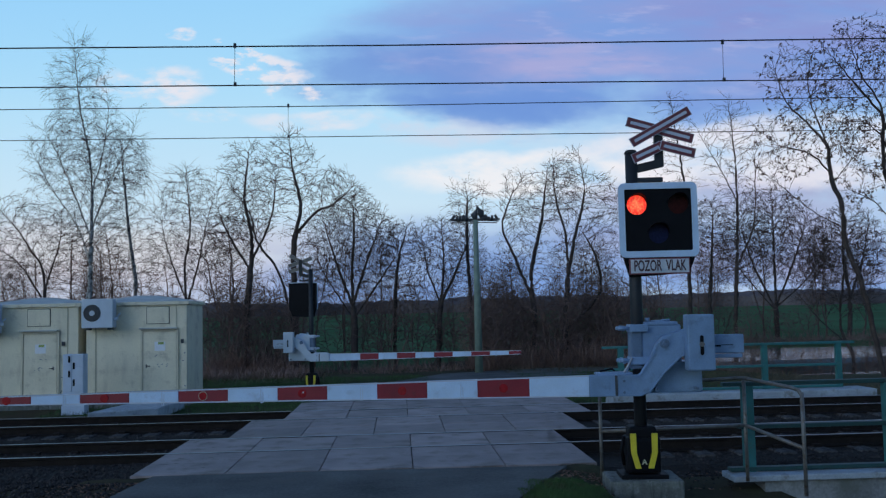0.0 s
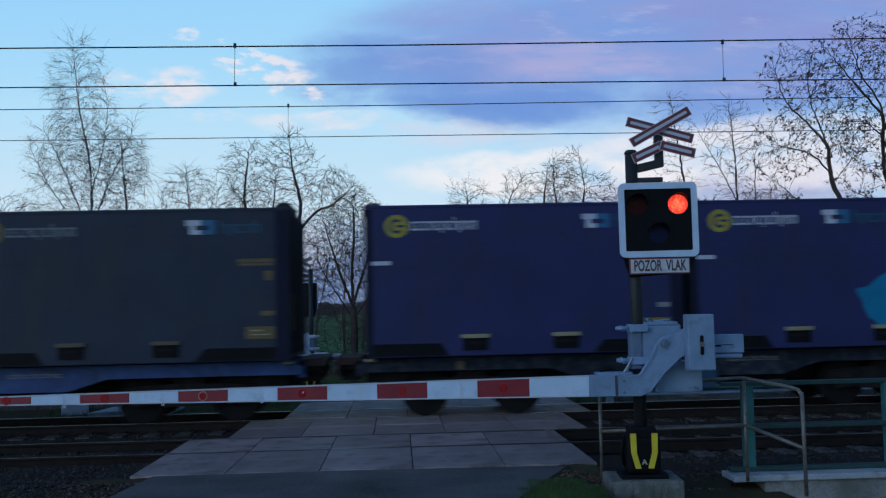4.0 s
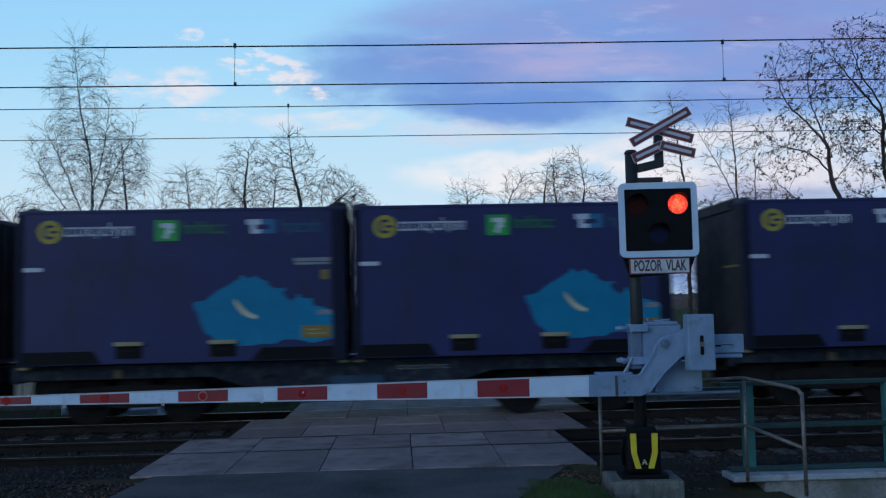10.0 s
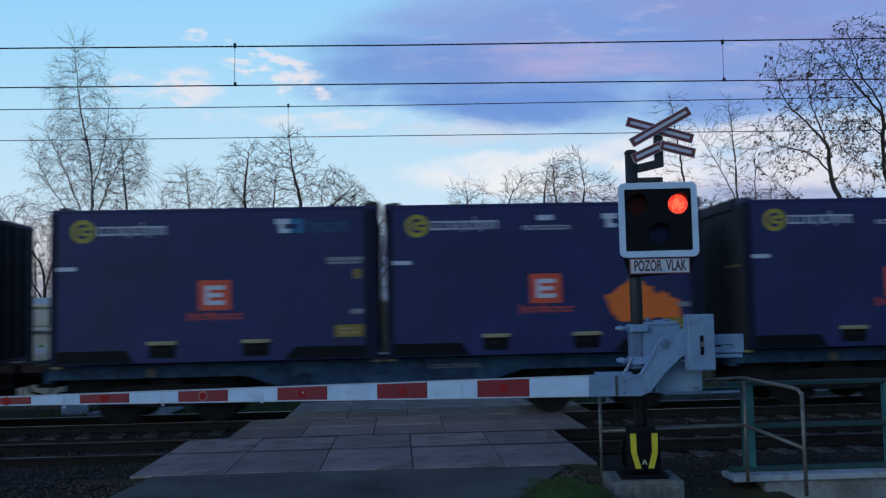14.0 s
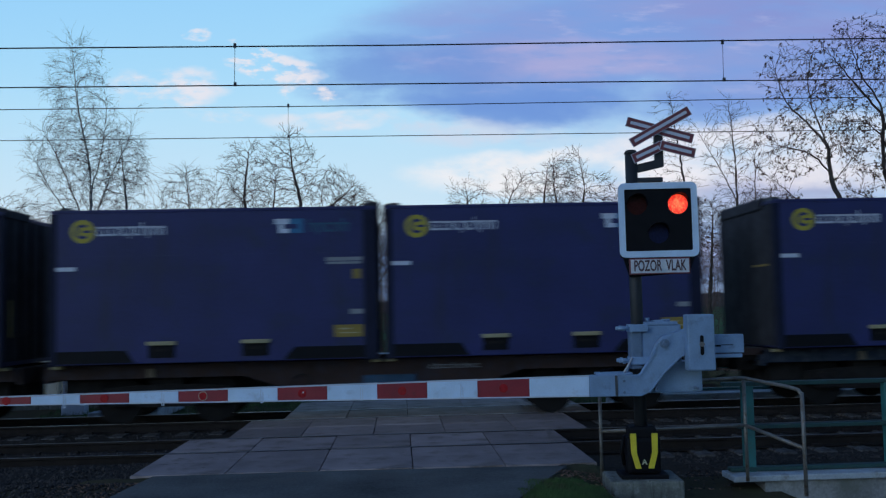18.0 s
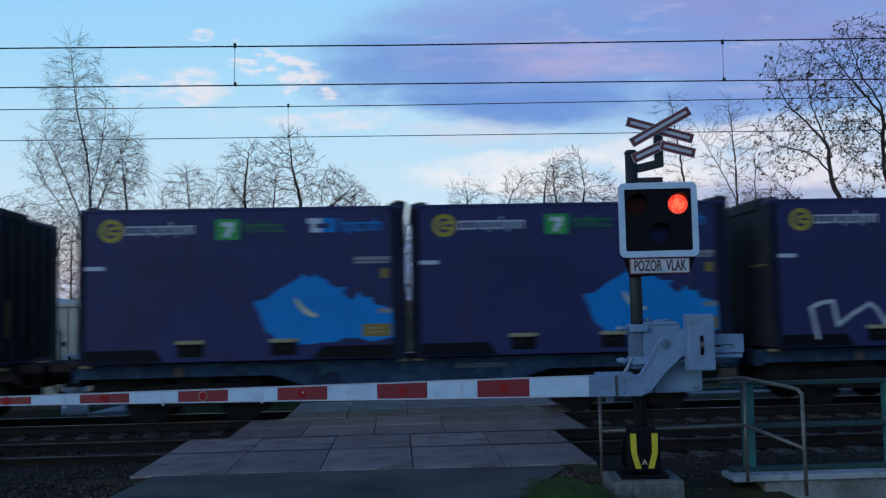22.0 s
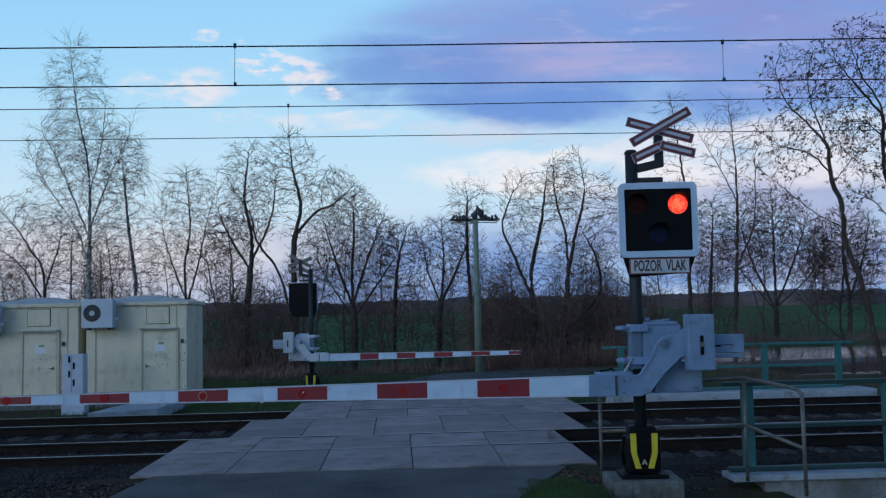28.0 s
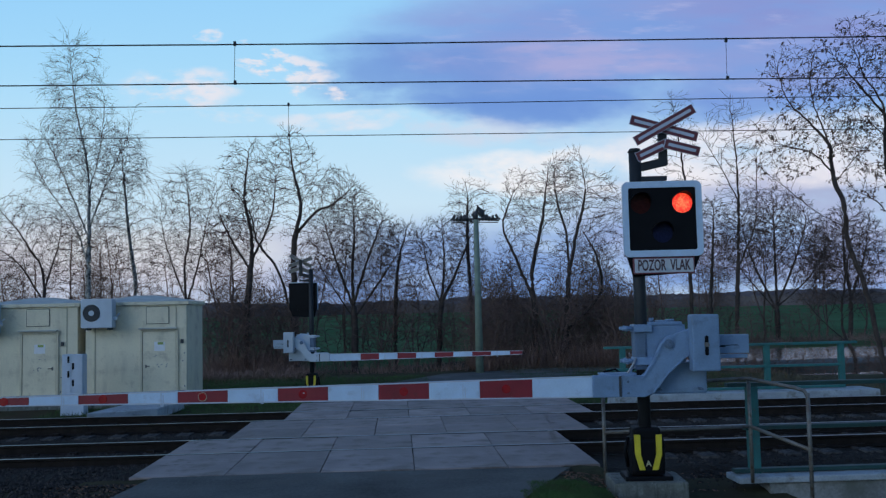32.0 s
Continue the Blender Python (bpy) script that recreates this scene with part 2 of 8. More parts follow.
M["framebrown"] = mat("grimy_brown_frame", (0.032, 0.018, 0.016), 0.8, spec=0.25, scale=2, vary=0.4, bump=0.15, spot=(0.03, 0.024, 0.03), spot_at=0.55)
M["frameblue"] = mat("bright_blue_frame", (0.014, 0.045, 0.17), 0.6, scale=2, vary=0.5, bump=0.1, spot=(0.02, 0.085, 0.24), spot_at=0.58)
M["tyre"] = mat("worn_wheel_steel", (0.013, 0.012, 0.012), 0.9, spec=0.08, scale=5, vary=0.3, bump=0.1)
M["locoblue"] = mat("loco_azure", (0.003, 0.155, 0.53), 0.38, spec=0.3, scale=0.8, vary=0.14, bump=0.03, fine=10, spot=(0.006, 0.09, 0.3), spot_at=0.62)
M["locodark"] = mat("loco_indigo", (0.01, 0.011, 0.065), 0.42, spec=0.3, scale=0.8, vary=0.18, bump=0.03, fine=10, spot=(0.02, 0.022, 0.07), spot_at=0.62)
M["locoroof"] = mat("loco_roof", (0.02, 0.026, 0.06), 0.6, spec=0.3, scale=1.2, vary=0.3, bump=0.1)
M["glass"] = mat("tinted_glass", (0.03, 0.048, 0.066), 0.3, spec=0.2, scale=2, vary=0.3, bump=0)
M["porcelain"] = mat("brown_insulator", (0.05, 0.02, 0.015), 0.25, scale=5, vary=0.2, bump=0)
M["silver"] = mat("bright_metal", (0.24, 0.26, 0.3), 0.45, 0.4, scale=6, vary=0.15, bump=0.03)
M["graffviolet"] = mat("violet_spray_paint", (0.21, 0.155, 0.44), 0.55, scale=3, vary=0.35, bump=0.02, spot=(0.1, 0.12, 0.42), spot_at=0.62)
M["graffpink"] = mat("purple_spray_outline", (0.075, 0.028, 0.12), 0.55, scale=3, vary=0.3, bump=0.02)
M["grafftan"] = mat("tan_spray_paint", (0.21, 0.165, 0.115), 0.6, scale=3, vary=0.35, bump=0.02, spot=(0.15, 0.15, 0.16), spot_at=0.56)
M["grafflight"] = mat("cream_spray_paint", (0.36, 0.31, 0.22), 0.6, scale=3, vary=0.3, bump=0.02)
M["graffgreen"] = mat("green_spray_paint", (0.035, 0.09, 0.06), 0.6, scale=3, vary=0.35, bump=0.02)
M["graffwhite"] = mat("white_spray_paint", (0.4, 0.42, 0.48), 0.6, scale=3, vary=0.35, bump=0.02)
M["graffyellow"] = mat("lime_spray_paint", (0.3, 0.36, 0.1), 0.6, scale=3, vary=0.3, bump=0.02)
M["louvre"] = mat("lit_louvre_slat", (0.08, 0.09, 0.14), 0.5, spec=0.3, scale=3, vary=0.3, bump=0.03)
M["graffdim"] = mat("dim_green_spray", (0.075, 0.125, 0.065), 0.6, scale=3, vary=0.35, bump=0.02)
M["bushtwig"] = mat("brown_twigs", (0.15, 0.098, 0.084), 0.95, spec=0.1, scale=2, vary=0.45, bump=0)
M["litter"] = mat("leaf_litter", (0.16, 0.09, 0.06), 0.9, spec=0.2, scale=12, vary=0.7, bump=0)
M["can"] = mat("red_tin", (0.4, 0.02, 0.02), 0.35, 0.3, scale=20, vary=0.2, bump=0.02)
M["boxteal"] = mat("teal_blue_box", (0.018, 0.055, 0.105), 0.6, spec=0.3, scale=4, vary=0.45, bump=0.08, spot=(0.03, 0.045, 0.06), spot_at=0.58)
M["algae"] = mat("algae_streak", (0.013, 0.034, 0.1), 0.6, spec=0.2, scale=2.5, vary=0.4, bump=0.03)
M["mud"] = mat("dried_mud", (0.2, 0.15, 0.13), 0.75, spec=0.35, scale=6, vary=0.3, bump=0.08, fine=50, spot=(0.12, 0.095, 0.08), spot_at=0.55)
M["palemud"] = mat("pale_dried_mud", (0.29, 0.225, 0.195), 0.8, spec=0.3, scale=6, vary=0.35, bump=0.08, fine=50, spot=(0.2, 0.155, 0.135), spot_at=0.55)
M["greyprint"] = mat("grey_print", (0.2, 0.21, 0.23), 0.6, scale=9, vary=0.2, bump=0)
M["paper"] = mat("paper_notice", (0.75, 0.75, 0.78), 0.7, scale=9, vary=0.08, bump=0)

streaked(M["locoblue"], (0.004, 0.035, 0.11), 0.9, 0.22, 0.52, 0.76, 0.6)
streaked(M["locoblue"], (0.006, 0.06, 0.19), 4.0, 0.4, 0.5, 0.75, 0.5)
streaked(M["navy"], (0.02, 0.022, 0.05), 1.6, 0.3, 0.5, 0.75, 0.6)
streaked(M["newblue"], (0.022, 0.034, 0.09), 1.8, 0.25, 0.5, 0.75, 0.6)
streaked(M["dirtynavy"], (0.04, 0.044, 0.052), 1.2, 0.3, 0.46, 0.74, 0.7)
streaked(M["hut"], (0.47, 0.42, 0.33), 3.0, 0.5, 0.52, 0.75, 0.45)
streaked(M["block"], (0.035, 0.04, 0.03), 7.0, 0.8, 0.5, 0.66, 0.85)

wat = bpy.data.materials.new("pond_water")
wat.use_nodes = True
wb = wat.node_tree.nodes["Principled BSDF"]
wb.inputs["Base Color"].default_value = (0.02, 0.024, 0.022, 1)
wb.inputs["Roughness"].default_value = 0.22
wnz = wat.node_tree.nodes.new("ShaderNodeTexNoise")
wnz.inputs["Scale"].default_value = 3
wbp = wat.node_tree.nodes.new("ShaderNodeBump")
wbp.inputs["Strength"].default_value, wbp.inputs["Distance"].default_value = 0.35, 0.02
wat.node_tree.links.new(wnz.outputs[0], wbp.inputs["Height"])
wat.node_tree.links.new(wbp.outputs[0], wb.inputs["Normal"])
M["water"] = wat


# ---------------------------------------------------------------- mesh helpers
def box(bm, x0, x1, y0, y1, z0, z1, bevel=0.0, turn=None):
    vs = [bm.verts.new((x, y, z)) for x in (x0, x1) for y in (y0, y1) for z in (z0, z1)]
    fs = [bm.faces.new([vs[i] for i in q]) for q in ((0, 1, 3, 2), (4, 6, 7, 5), (0, 4, 5, 1), (2, 3, 7, 6), (0, 2, 6, 4), (1, 5, 7, 3))]
    if bevel:
        es = list({e for f in fs for e in f.edges})
        r = bmesh.ops.bevel(bm, geom=es, offset=bevel, segments=2, affect="EDGES", profile=0.6)
        vs = list({v for f in r["faces"] for v in f.verts} | {v for v in vs if v.is_valid})
    if turn is not None:
        bmesh.ops.transform(bm, matrix=turn, verts=vs)
    return vs


def tube(bm, pts, r, n=8, caps=True):
    pts = [Vector(q) for q in pts]
    rs = r if isinstance(r, (list, tuple)) else [r] * len(pts)
    rings = []
    for i, q in enumerate(pts):
        d = (pts[min(i + 1, len(pts) - 1)] - pts[max(i - 1, 0)]).normalized()
        a = d.orthogonal().normalized() if abs(d.z) > 0.9 else d.cross(Vector((0, 0, 1))).normalized()
        b = d.cross(a)
        rings.append([bm.verts.new(q + (a * math.cos(2 * math.pi * k / n) + b * math.sin(2 * math.pi * k / n)) * rs[i]) for k in range(n)])
    for u, w in zip(rings, rings[1:]):
        for k in range(n):
            f = bm.faces.new((u[k], u[(k + 1) % n], w[(k + 1) % n], w[k]))
            f.smooth = n > 6
    if caps:
        bm.faces.new(rings[0][::-1])
        bm.faces.new(rings[-1])


def prism(bm, outline, y0, y1):
    """An outline in x, z drawn out from y0 to y1."""
    a = [bm.verts.new((x, y0, z)) for x, z in outline]
    b = [bm.verts.new((x, y1, z)) for x, z in outline]
    bm.faces.new(a)
    bm.faces.new(b[::-1])
    for k in range(len(a)):
        j = (k + 1) % len(a)
        bm.faces.new((a[k], b[k], b[j], a[j]))


def disc(bm, x, z, r, y0, y1, n=24):
    prism(bm, [(x + r * math.cos(2 * math.pi * k / n), z + r * math.sin(2 * math.pi * k / n)) for k in range(n)], y0, y1)


def bar(bm, p, q, w, y0, y1):
    """A flat bar of width w from p to q in the x, z plane."""
    d = (Vector(q) - Vector(p)).normalized() * w / 2
    s = Vector((-d.y, d.x))
    p, q = Vector(p), Vector(q)
    prism(bm, [tuple(p + s), tuple(p - s), tuple(q - s), tuple(q + s)], y0, y1)


def mesh_of(bm, name, material):
    bmesh.ops.recalc_face_normals(bm, faces=bm.faces)
    me = bpy.data.meshes.new(name)
    bm.to_mesh(me)
    bm.free()
    me.materials.append(M[material])
    return me


def part(name, bm, material, parent=None, label=""):
    ob = new(name, mesh_of(bm, name, material) if isinstance(bm, bmesh.types.BMesh) else bm)
    if parent is not None:
        ob.parent = parent
    return tagged(ob, label=label)


def made(fn, *args, **kw):
    bm = bmesh.new()
    fn(bm, *args, **kw)
    return bm


def thing(name, label, category, group="", m=None, kind=""):
    ob = new(name)
    ob.empty_display_size = 0.2
    tagged(ob, label, category, group, kind)
    if m is not None:
        ob.matrix_basis = m
    return ob


def raw(name, verts, faces, material, smooth=False):
    me = bpy.data.meshes.new(name)
    me.from_pydata(verts, [], faces)
    me.materials.append(M[material])
    if smooth:
        me.polygons.foreach_set("use_smooth", [True] * len(me.polygons))
    me.update()
    return me


def text_mesh(words, size, name, material, depth=0.003):
    """Words as a mesh standing in the x, z plane, centred, facing -y."""
    cu = bpy.data.curves.new(name, "FONT")
    cu.body, cu.size, cu.align_x, cu.align_y, cu.extrude = words, size, "CENTER", "CENTER", depth
    cu.offset = size * 0.022
    ob = bpy.data.objects.new(name, cu)
    me = bpy.data.meshes.new_from_object(ob)
    bpy.data.objects.remove(ob)
    me.transform(Euler((radians(90), 0, 0)).to_matrix().to_4x4())
    me.materials.clear()
    me.materials.append(M[material])
    return me


# ---------------------------------------------------------------- ground, road, track bed
RA, RB, RC, RD = 13.816, 15.321, 17.851, 19.356
TRACK_N, TRACK_F = (RA + RB) / 2, (RC + RD) / 2


def lerp(a, b, k):
    k = min(max(k, 0.0), 1.0)
    k = k * k * (3 - 2 * k)
    return a + (b - a) * k


def ground_z(x, y):
    z = lerp(-0.10, -0.62, (y - 11.6) / 1.2)
    z = lerp(z, -0.50, (y - 22) / 4)
    if abs(x - 0.6) < 8 and y < 13:
        z = max(z, lerp(-0.10, -0.62, (y - 11.6) / 1.2))
    z = lerp(z, -0.75, (y - 34) / 12)
    if y < 12.5:
        z += 0.065 * lerp(1, 0, (x - 1.9) / 0.6) * lerp(1, 0, (y - 11.4) / 0.5)
    pond = lerp(0, 1, (x - 11 - max(0, 40 - y) * 0.3) / 5) * lerp(0, 1, (y - 31) / 6) * lerp(1, 0, (y - 62) / 6) * lerp(1, 0, (x - 60) / 8)
    z = z - 1.35 * pond
    if y < 12.2:
        mid = -1.45 + 0.09 * y if y > -8 else -2.2 + 0.044 * y
        z -= 0.16 * lerp(0, 1, (x - mid + 2.5) / 0.6) * lerp(1, 0, (x - mid - 0.4) / 0.6)
    z = z - 0.3 * lerp(0, 1, (x - 2.3) / 0.5) * lerp(1, 0, (y - 11.0) / 0.9) * lerp(0, 1, (y - 7) / 2)
    ditch = lerp(0, 1, (x - 4.75) / 0.9) * lerp(1, 0, (y - 11.25) / 0.5) * lerp(0, 1, (y + 2) / 5)
    z = z - 0.5 * ditch
    z += lerp(0, 2.5, (y - 120) / 500)
    return z + 0.05 * noise.noise((x * 0.4, y * 0.4, 0)) * lerp(1, 3, (y - 30) / 40)


def axis(lo, hi, near, far, mid):
    out, v = [], lo
    while v < hi:
        out.append(v)
        v += near if abs(v - mid) < 32 else (far if abs(v - mid) < 160 else far * 12)
    out.append(hi)
    return out


xs, ys = axis(-2400, 2400, 0.7, 8, 4), axis(-1200, 2600, 0.6, 8, 30)
gv = [(x, y, ground_z(x, y)) for y in ys for x in xs]
gf = [(j * len(xs) + i, j * len(xs) + i + 1, (j + 1) * len(xs) + i + 1, (j + 1) * len(xs) + i) for j in range(len(ys) - 1) for i in range(len(xs) - 1)]
gme = raw("ground", gv, gf, "soil", True)
gme.materials.append(M["field"])
for pl in gme.polygons:
    c = pl.center
    if c.y > 48 + 3 * math.sin(c.x * 0.3):
        pl.material_index = 1
tagged(new("ground", gme), "dull winter grass and soil around the railway", "ground", kind="structure")


def strip(path, widths, z, th):
    """A flat road strip along a path, with an edge of thickness th."""
    vs, fs = [], []
    for i, (x, y) in enumerate(path):
        a, b = path[max(i - 1, 0)], path[min(i + 1, len(path) - 1)]
        d = Vector((b[0] - a[0], b[1] - a[1])).normalized()
        l, r = widths[i]
        zz = z[i]
        for s, dz in ((-l, -th), (-l, 0), (r, 0), (r, -th)):
            vs.append((x + d.y * s, y - d.x * s, zz + dz))
    for i in range(len(path) - 1):
        for k in range(3):
            fs.append((i * 4 + k, i * 4 + k + 1, i * 4 + k + 5, i * 4 + k + 4))
    return vs, fs


v, f = strip([(-3.2, -40), (-1.8, -8), (-0.9, 5), (-0.55, 9), (-0.42, 11.91)], [(3, 3), (2.9, 2.3), (2.9, 1.2), (2.95, 1.35), (2.75, 2.55)], [-0.08, -0.06, -0.03, -0.015, -0.008], 0.3)
tagged(new("road", raw("road", v, f, "asphalt")), "dark damp asphalt road leading to the crossing", "road", kind="structure")
v, f = strip([(0.9, 21.22), (1.0, 26), (1.6, 31), (3.4, 35), (8, 38.2), (18, 40.5), (60, 47)], [(3, 2.9), (2.6, 2.6), (2.4, 2.4), (2.3, 2.3), (2, 2), (1.8, 1.8), (1.8, 1.8)], [-0.01, -0.3, -0.42, -0.45, -0.52, -0.6, -0.62], 0.4)
tagged(new("road", raw("road", v, f, "asphalt")), "grey asphalt lane bending away beyond the tracks", "road", kind="structure")

# ballast bed in cross-section, drawn along the line
prof = [(11.6, -0.72), (12.35, -0.30), (12.7, -0.2), (15.32 + 0.75, -0.19), (16.6, -0.26), (17.1, -0.19), (20.3, -0.2), (20.7, -0.3), (21.6, -0.72)]
wide = [(8.6, -0.35), (10.4, -0.1), (12.75, -0.1)] + prof[3:]
bx = [-700 + 20 * i for i in range(33)] + [-40 + 0.35 * i for i in range(1, 250)] + [50 + 20 * i for i in range(34)]
bv, bf = [], []
for x in bx:
    for y, z in (wide if x < -3.3 else prof):
        k = 0.05 if abs(x) < 45 else 0
        bv.append((x, y + k * noise.noise((x * 3, y, 1)), z + k * noise.noise((x * 2.5, y * 2.5, 5)) * (0.5 if z > -0.4 else 1.4)))
n = len(prof)
for i in range(len(bx) - 1):
    for j in range(n - 1):
        bf.append((i * n + j, (i + 1) * n + j, (i + 1) * n + j + 1, i * n + j + 1))
tagged(new("ballast", raw("ballast", bv, bf, "ballast")), "dark rust-brown crushed stone track bed", "ballast", kind="structure")

# loose stones on the bed's face
rng = random.Random(4)
sv, sf = [], []


def pebble(vs, fs, x, y, z, r, rg):
    base = len(vs)
    for dx, dy, dz in ((1, 0, 0), (-1, 0, 0), (0, 1, 0), (0, -1, 0), (0, 0, 1), (0, 0, -1)):
        k = r * rg.uniform(0.6, 1.25)
        vs.append((x + dx * k + rg.uniform(-.3, .3) * r, y + dy * k + rg.uniform(-.3, .3) * r, z + dz * k * 0.8))
    for q in ((0, 2, 4), (2, 1, 4), (1, 3, 4), (3, 0, 4), (2, 0, 5), (1, 2, 5), (3, 1, 5), (0, 3, 5)):
        fs.append(tuple(base + w for w in q))


def bed_z(y, x=0.0):
    line = wide if x < -3.3 else prof
    for (a, za), (b, zb) in zip(line, line[1:]):
        if a <= y <= b:
            return za + (zb - za) * (y - a) / (b - a)
    return -0.7


for _ in range(16000):
    x, y = rng.uniform(-9, 13), rng.choice((rng.uniform(11.7, 13.7), rng.uniform(13.9, 15.2), rng.uniform(15.4, 17.8), rng.uniform(17.9, 19.3), rng.uniform(11.6, 13.6)))
    if -3.6 < x < 3.9 and y > 11.8:
        continue
    pebble(sv, sf, x, y, bed_z(y, x) + 0.005, rng.uniform(0.018, 0.042), rng)
for _ in range(4500):
    x, y = rng.uniform(-8.5, -3.3), rng.uniform(9.4, 12.4)
    pebble(sv, sf, x, y, max(bed_z(y, x), ground_z(x, y)) + 0.008, rng.uniform(0.015, 0.042), rng)
for _ in range(700):
    x, y = rng.uniform(2.4, 4.2), rng.uniform(10.2, 12.2)
    pebble(sv, sf, x, y, ground_z(x, y) + 0.005, rng.uniform(0.012, 0.03), rng)
tagged(new("ballast_stones", raw("ballast_stones", sv, sf, "stone")), "loose dark crushed stones of the track bed", "ballast", kind="stuff")

# rails
rail_prof = [(-0.07, -0.172), (0.07, -0.172), (0.07, -0.16), (0.012, -0.145), (0.012, -0.045), (0.036, -0.035), (0.036, -0.003), (-0.036, -0.003), (-0.036, -0.035), (-0.012, -0.045), (-0.012, -0.145), (-0.07, -0.16)]
rv = [(x, y, z) for x in (-700, 700) for y, z in rail_prof]
n = len(rail_prof)
rf = [(k, (k + 1) % n, n + (k + 1) % n, n + k) for k in range(n)]
rail_me = raw("web", rv, rf, "rail")
head_me = mesh_of(made(box, -700, 700, -0.033, 0.033, -0.006, 0.001), "running_surface", "railtop")
for y in (RA, RB, RC, RD):
    r = thing("rail", "rusty steel rail with a shiny running surface", "rail", "rails of the two tracks", pose(0, y, 0), "structure")
    part("web", rail_me, "rail", r)
    part("running_surface", head_me, "railtop", r, "polished steel running surface")

# sleepers
slp = mesh_of(made(box, -0.13, 0.13, -1.3, 1.3, -0.36, -0.165, 0.02), "sleeper", "sleeper")
fst = bmesh.new()
for y in (-0.75, 0.75):
    box(fst, -0.06, 0.06, y - 0.17, y - 0.08, -0.17, -0.12)
    box(fst, -0.06, 0.06, y + 0.08, y + 0.17, -0.17, -0.12)
fst = mesh_of(fst, "fastening", "rail")
for yc in (TRACK_N, TRACK_F):
    for i in range(-24, 34):
        x = i * 0.61 + 0.2
        if -3.3 < x < 3.5:
            continue
        s = thing("sleeper", "weathered concrete sleeper half sunk in ballast", "sleeper", "sleepers of the tracks", pose(x, yc, 0), "structure")
        part("beam", slp, "sleeper", s)
        part("fastening", fst, "rail", s, "rusty rail clips")
far_s = bmesh.new()
for yc in (TRACK_N, TRACK_F):
    for i in list(range(-300, -24)) + list(range(34, 300)):
        x = i * 0.61 + 0.2
        box(far_s, x - 0.13, x + 0.13, yc - 1.3, yc + 1.3, -0.3, -0.165)
tagged(part("far_sleepers", far_s, "sleeper"), "rows of weathered concrete sleepers further along the line", "sleepers", kind="stuff")


# ---------------------------------------------------------------- sky backdrop with drifting clouds
def sky_material():
    m = bpy.data.materials.new("cloudy_sky")
    m.use_nodes = True
    n, ln = m.node_tree.nodes, m.node_tree.links
    n.clear()

    def val(op, a, b=0.0, c=None):
        q = n.new("ShaderNodeMath")
        q.operation = op
        for i, w in enumerate((a, b, c)):
            if w is None:
                continue
            if isinstance(w, (int, float)):
                q.inputs[i].default_value = w
            else:
                ln.new(w, q.inputs[i])
        return q.outputs[0]

    def smooth(v, lo, hi):
        q = n.new("ShaderNodeMapRange")
        q.interpolation_type = "SMOOTHSTEP"
        q.inputs[1].default_value, q.inputs[2].default_value = lo, hi
        ln.new(v, q.inputs[0])
        return q.outputs[0]

    def mix(f, a, b):
        q = n.new("ShaderNodeMix")
        q.data_type = "RGBA"
        for i, w in ((0, f), (6, a), (7, b)):
            if isinstance(w, tuple):
                q.inputs[i].default_value = (*w, 1)
            elif isinstance(w, (int, float)):
                q.inputs[i].default_value = w
            else:
                ln.new(w, q.inputs[i])
        return q.outputs[2]

    tc = n.new("ShaderNodeTexCoord")
    sep = n.new("ShaderNodeSeparateXYZ")
    ln.new(tc.outputs["Object"], sep.inputs[0])
    # u, v: tangents of bearing and height, on a lightly leaning horizon
    u = val("SUBTRACT", val("DIVIDE", sep.outputs[0], sep.outputs[1]), 0.05)
    v = val("ADD", val("DIVIDE", sep.outputs[2], sep.outputs[1]), val("MULTIPLY", u, 0.0222))
    cmb = n.new("ShaderNodeCombineXYZ")
    ln.new(u, cmb.inputs[0])
    ln.new(val("MULTIPLY", v, 2.2), cmb.inputs[1])

    def fuzz(scale, detail=6, rough=0.55, off=0.0):
        q = n.new("ShaderNodeTexNoise")
        q.inputs["Scale"].default_value, q.inputs["Detail"].default_value, q.inputs["Roughness"].default_value = scale, detail, rough
        mp = n.new("ShaderNodeMapping")
        mp.inputs["Location"].default_value = (off, off * 0.7, off)
        ln.new(cmb.outputs[0], mp.inputs[0])
        ln.new(mp.outputs[0], q.inputs["Vector"])
        return q.outputs[0]

    wob1, wob2 = fuzz(5, 5, 0.55, 3.1), fuzz(5, 5, 0.55, 9.7)
    uw = val("ADD", u, val("MULTIPLY", val("SUBTRACT", wob1, 0.5), 0.16))
    vw = val("ADD", v, val("MULTIPLY", val("SUBTRACT", wob2, 0.5), 0.075))

    def blob(cu, cv, ru, rv, lo=0.0, hi=1.0):
        a = val("DIVIDE", val("SUBTRACT", uw, cu), ru)
        b = val("DIVIDE", val("SUBTRACT", vw, cv), rv)
        d = val("ADD", val("MULTIPLY", a, a), val("MULTIPLY", b, b))
        return smooth(val("SUBTRACT", 1.0, d), lo, hi)

    # clear sky
    clear = mix(smooth(v, 0.0, 0.3), srgb(216, 233, 244), srgb(172, 221, 250))
    clear = mix(smooth(v, 0.2, 0.40), clear, srgb(150, 208, 250))
    clear = mix(val("MULTIPLY", smooth(u, -0.1, 0.5), 0.5), clear, srgb(152, 180, 228))
    # low lavender cloud and rosy haze
    low = val("MULTIPLY", smooth(val("SUBTRACT", 0.125, v), 0.0, 0.08), smooth(fuzz(7, 5, 0.5, 1.3), 0.25, 0.55))
    c = mix(low, clear, mix(smooth(u, -0.4, 0.05), srgb(192, 200, 220), srgb(128, 160, 214)))
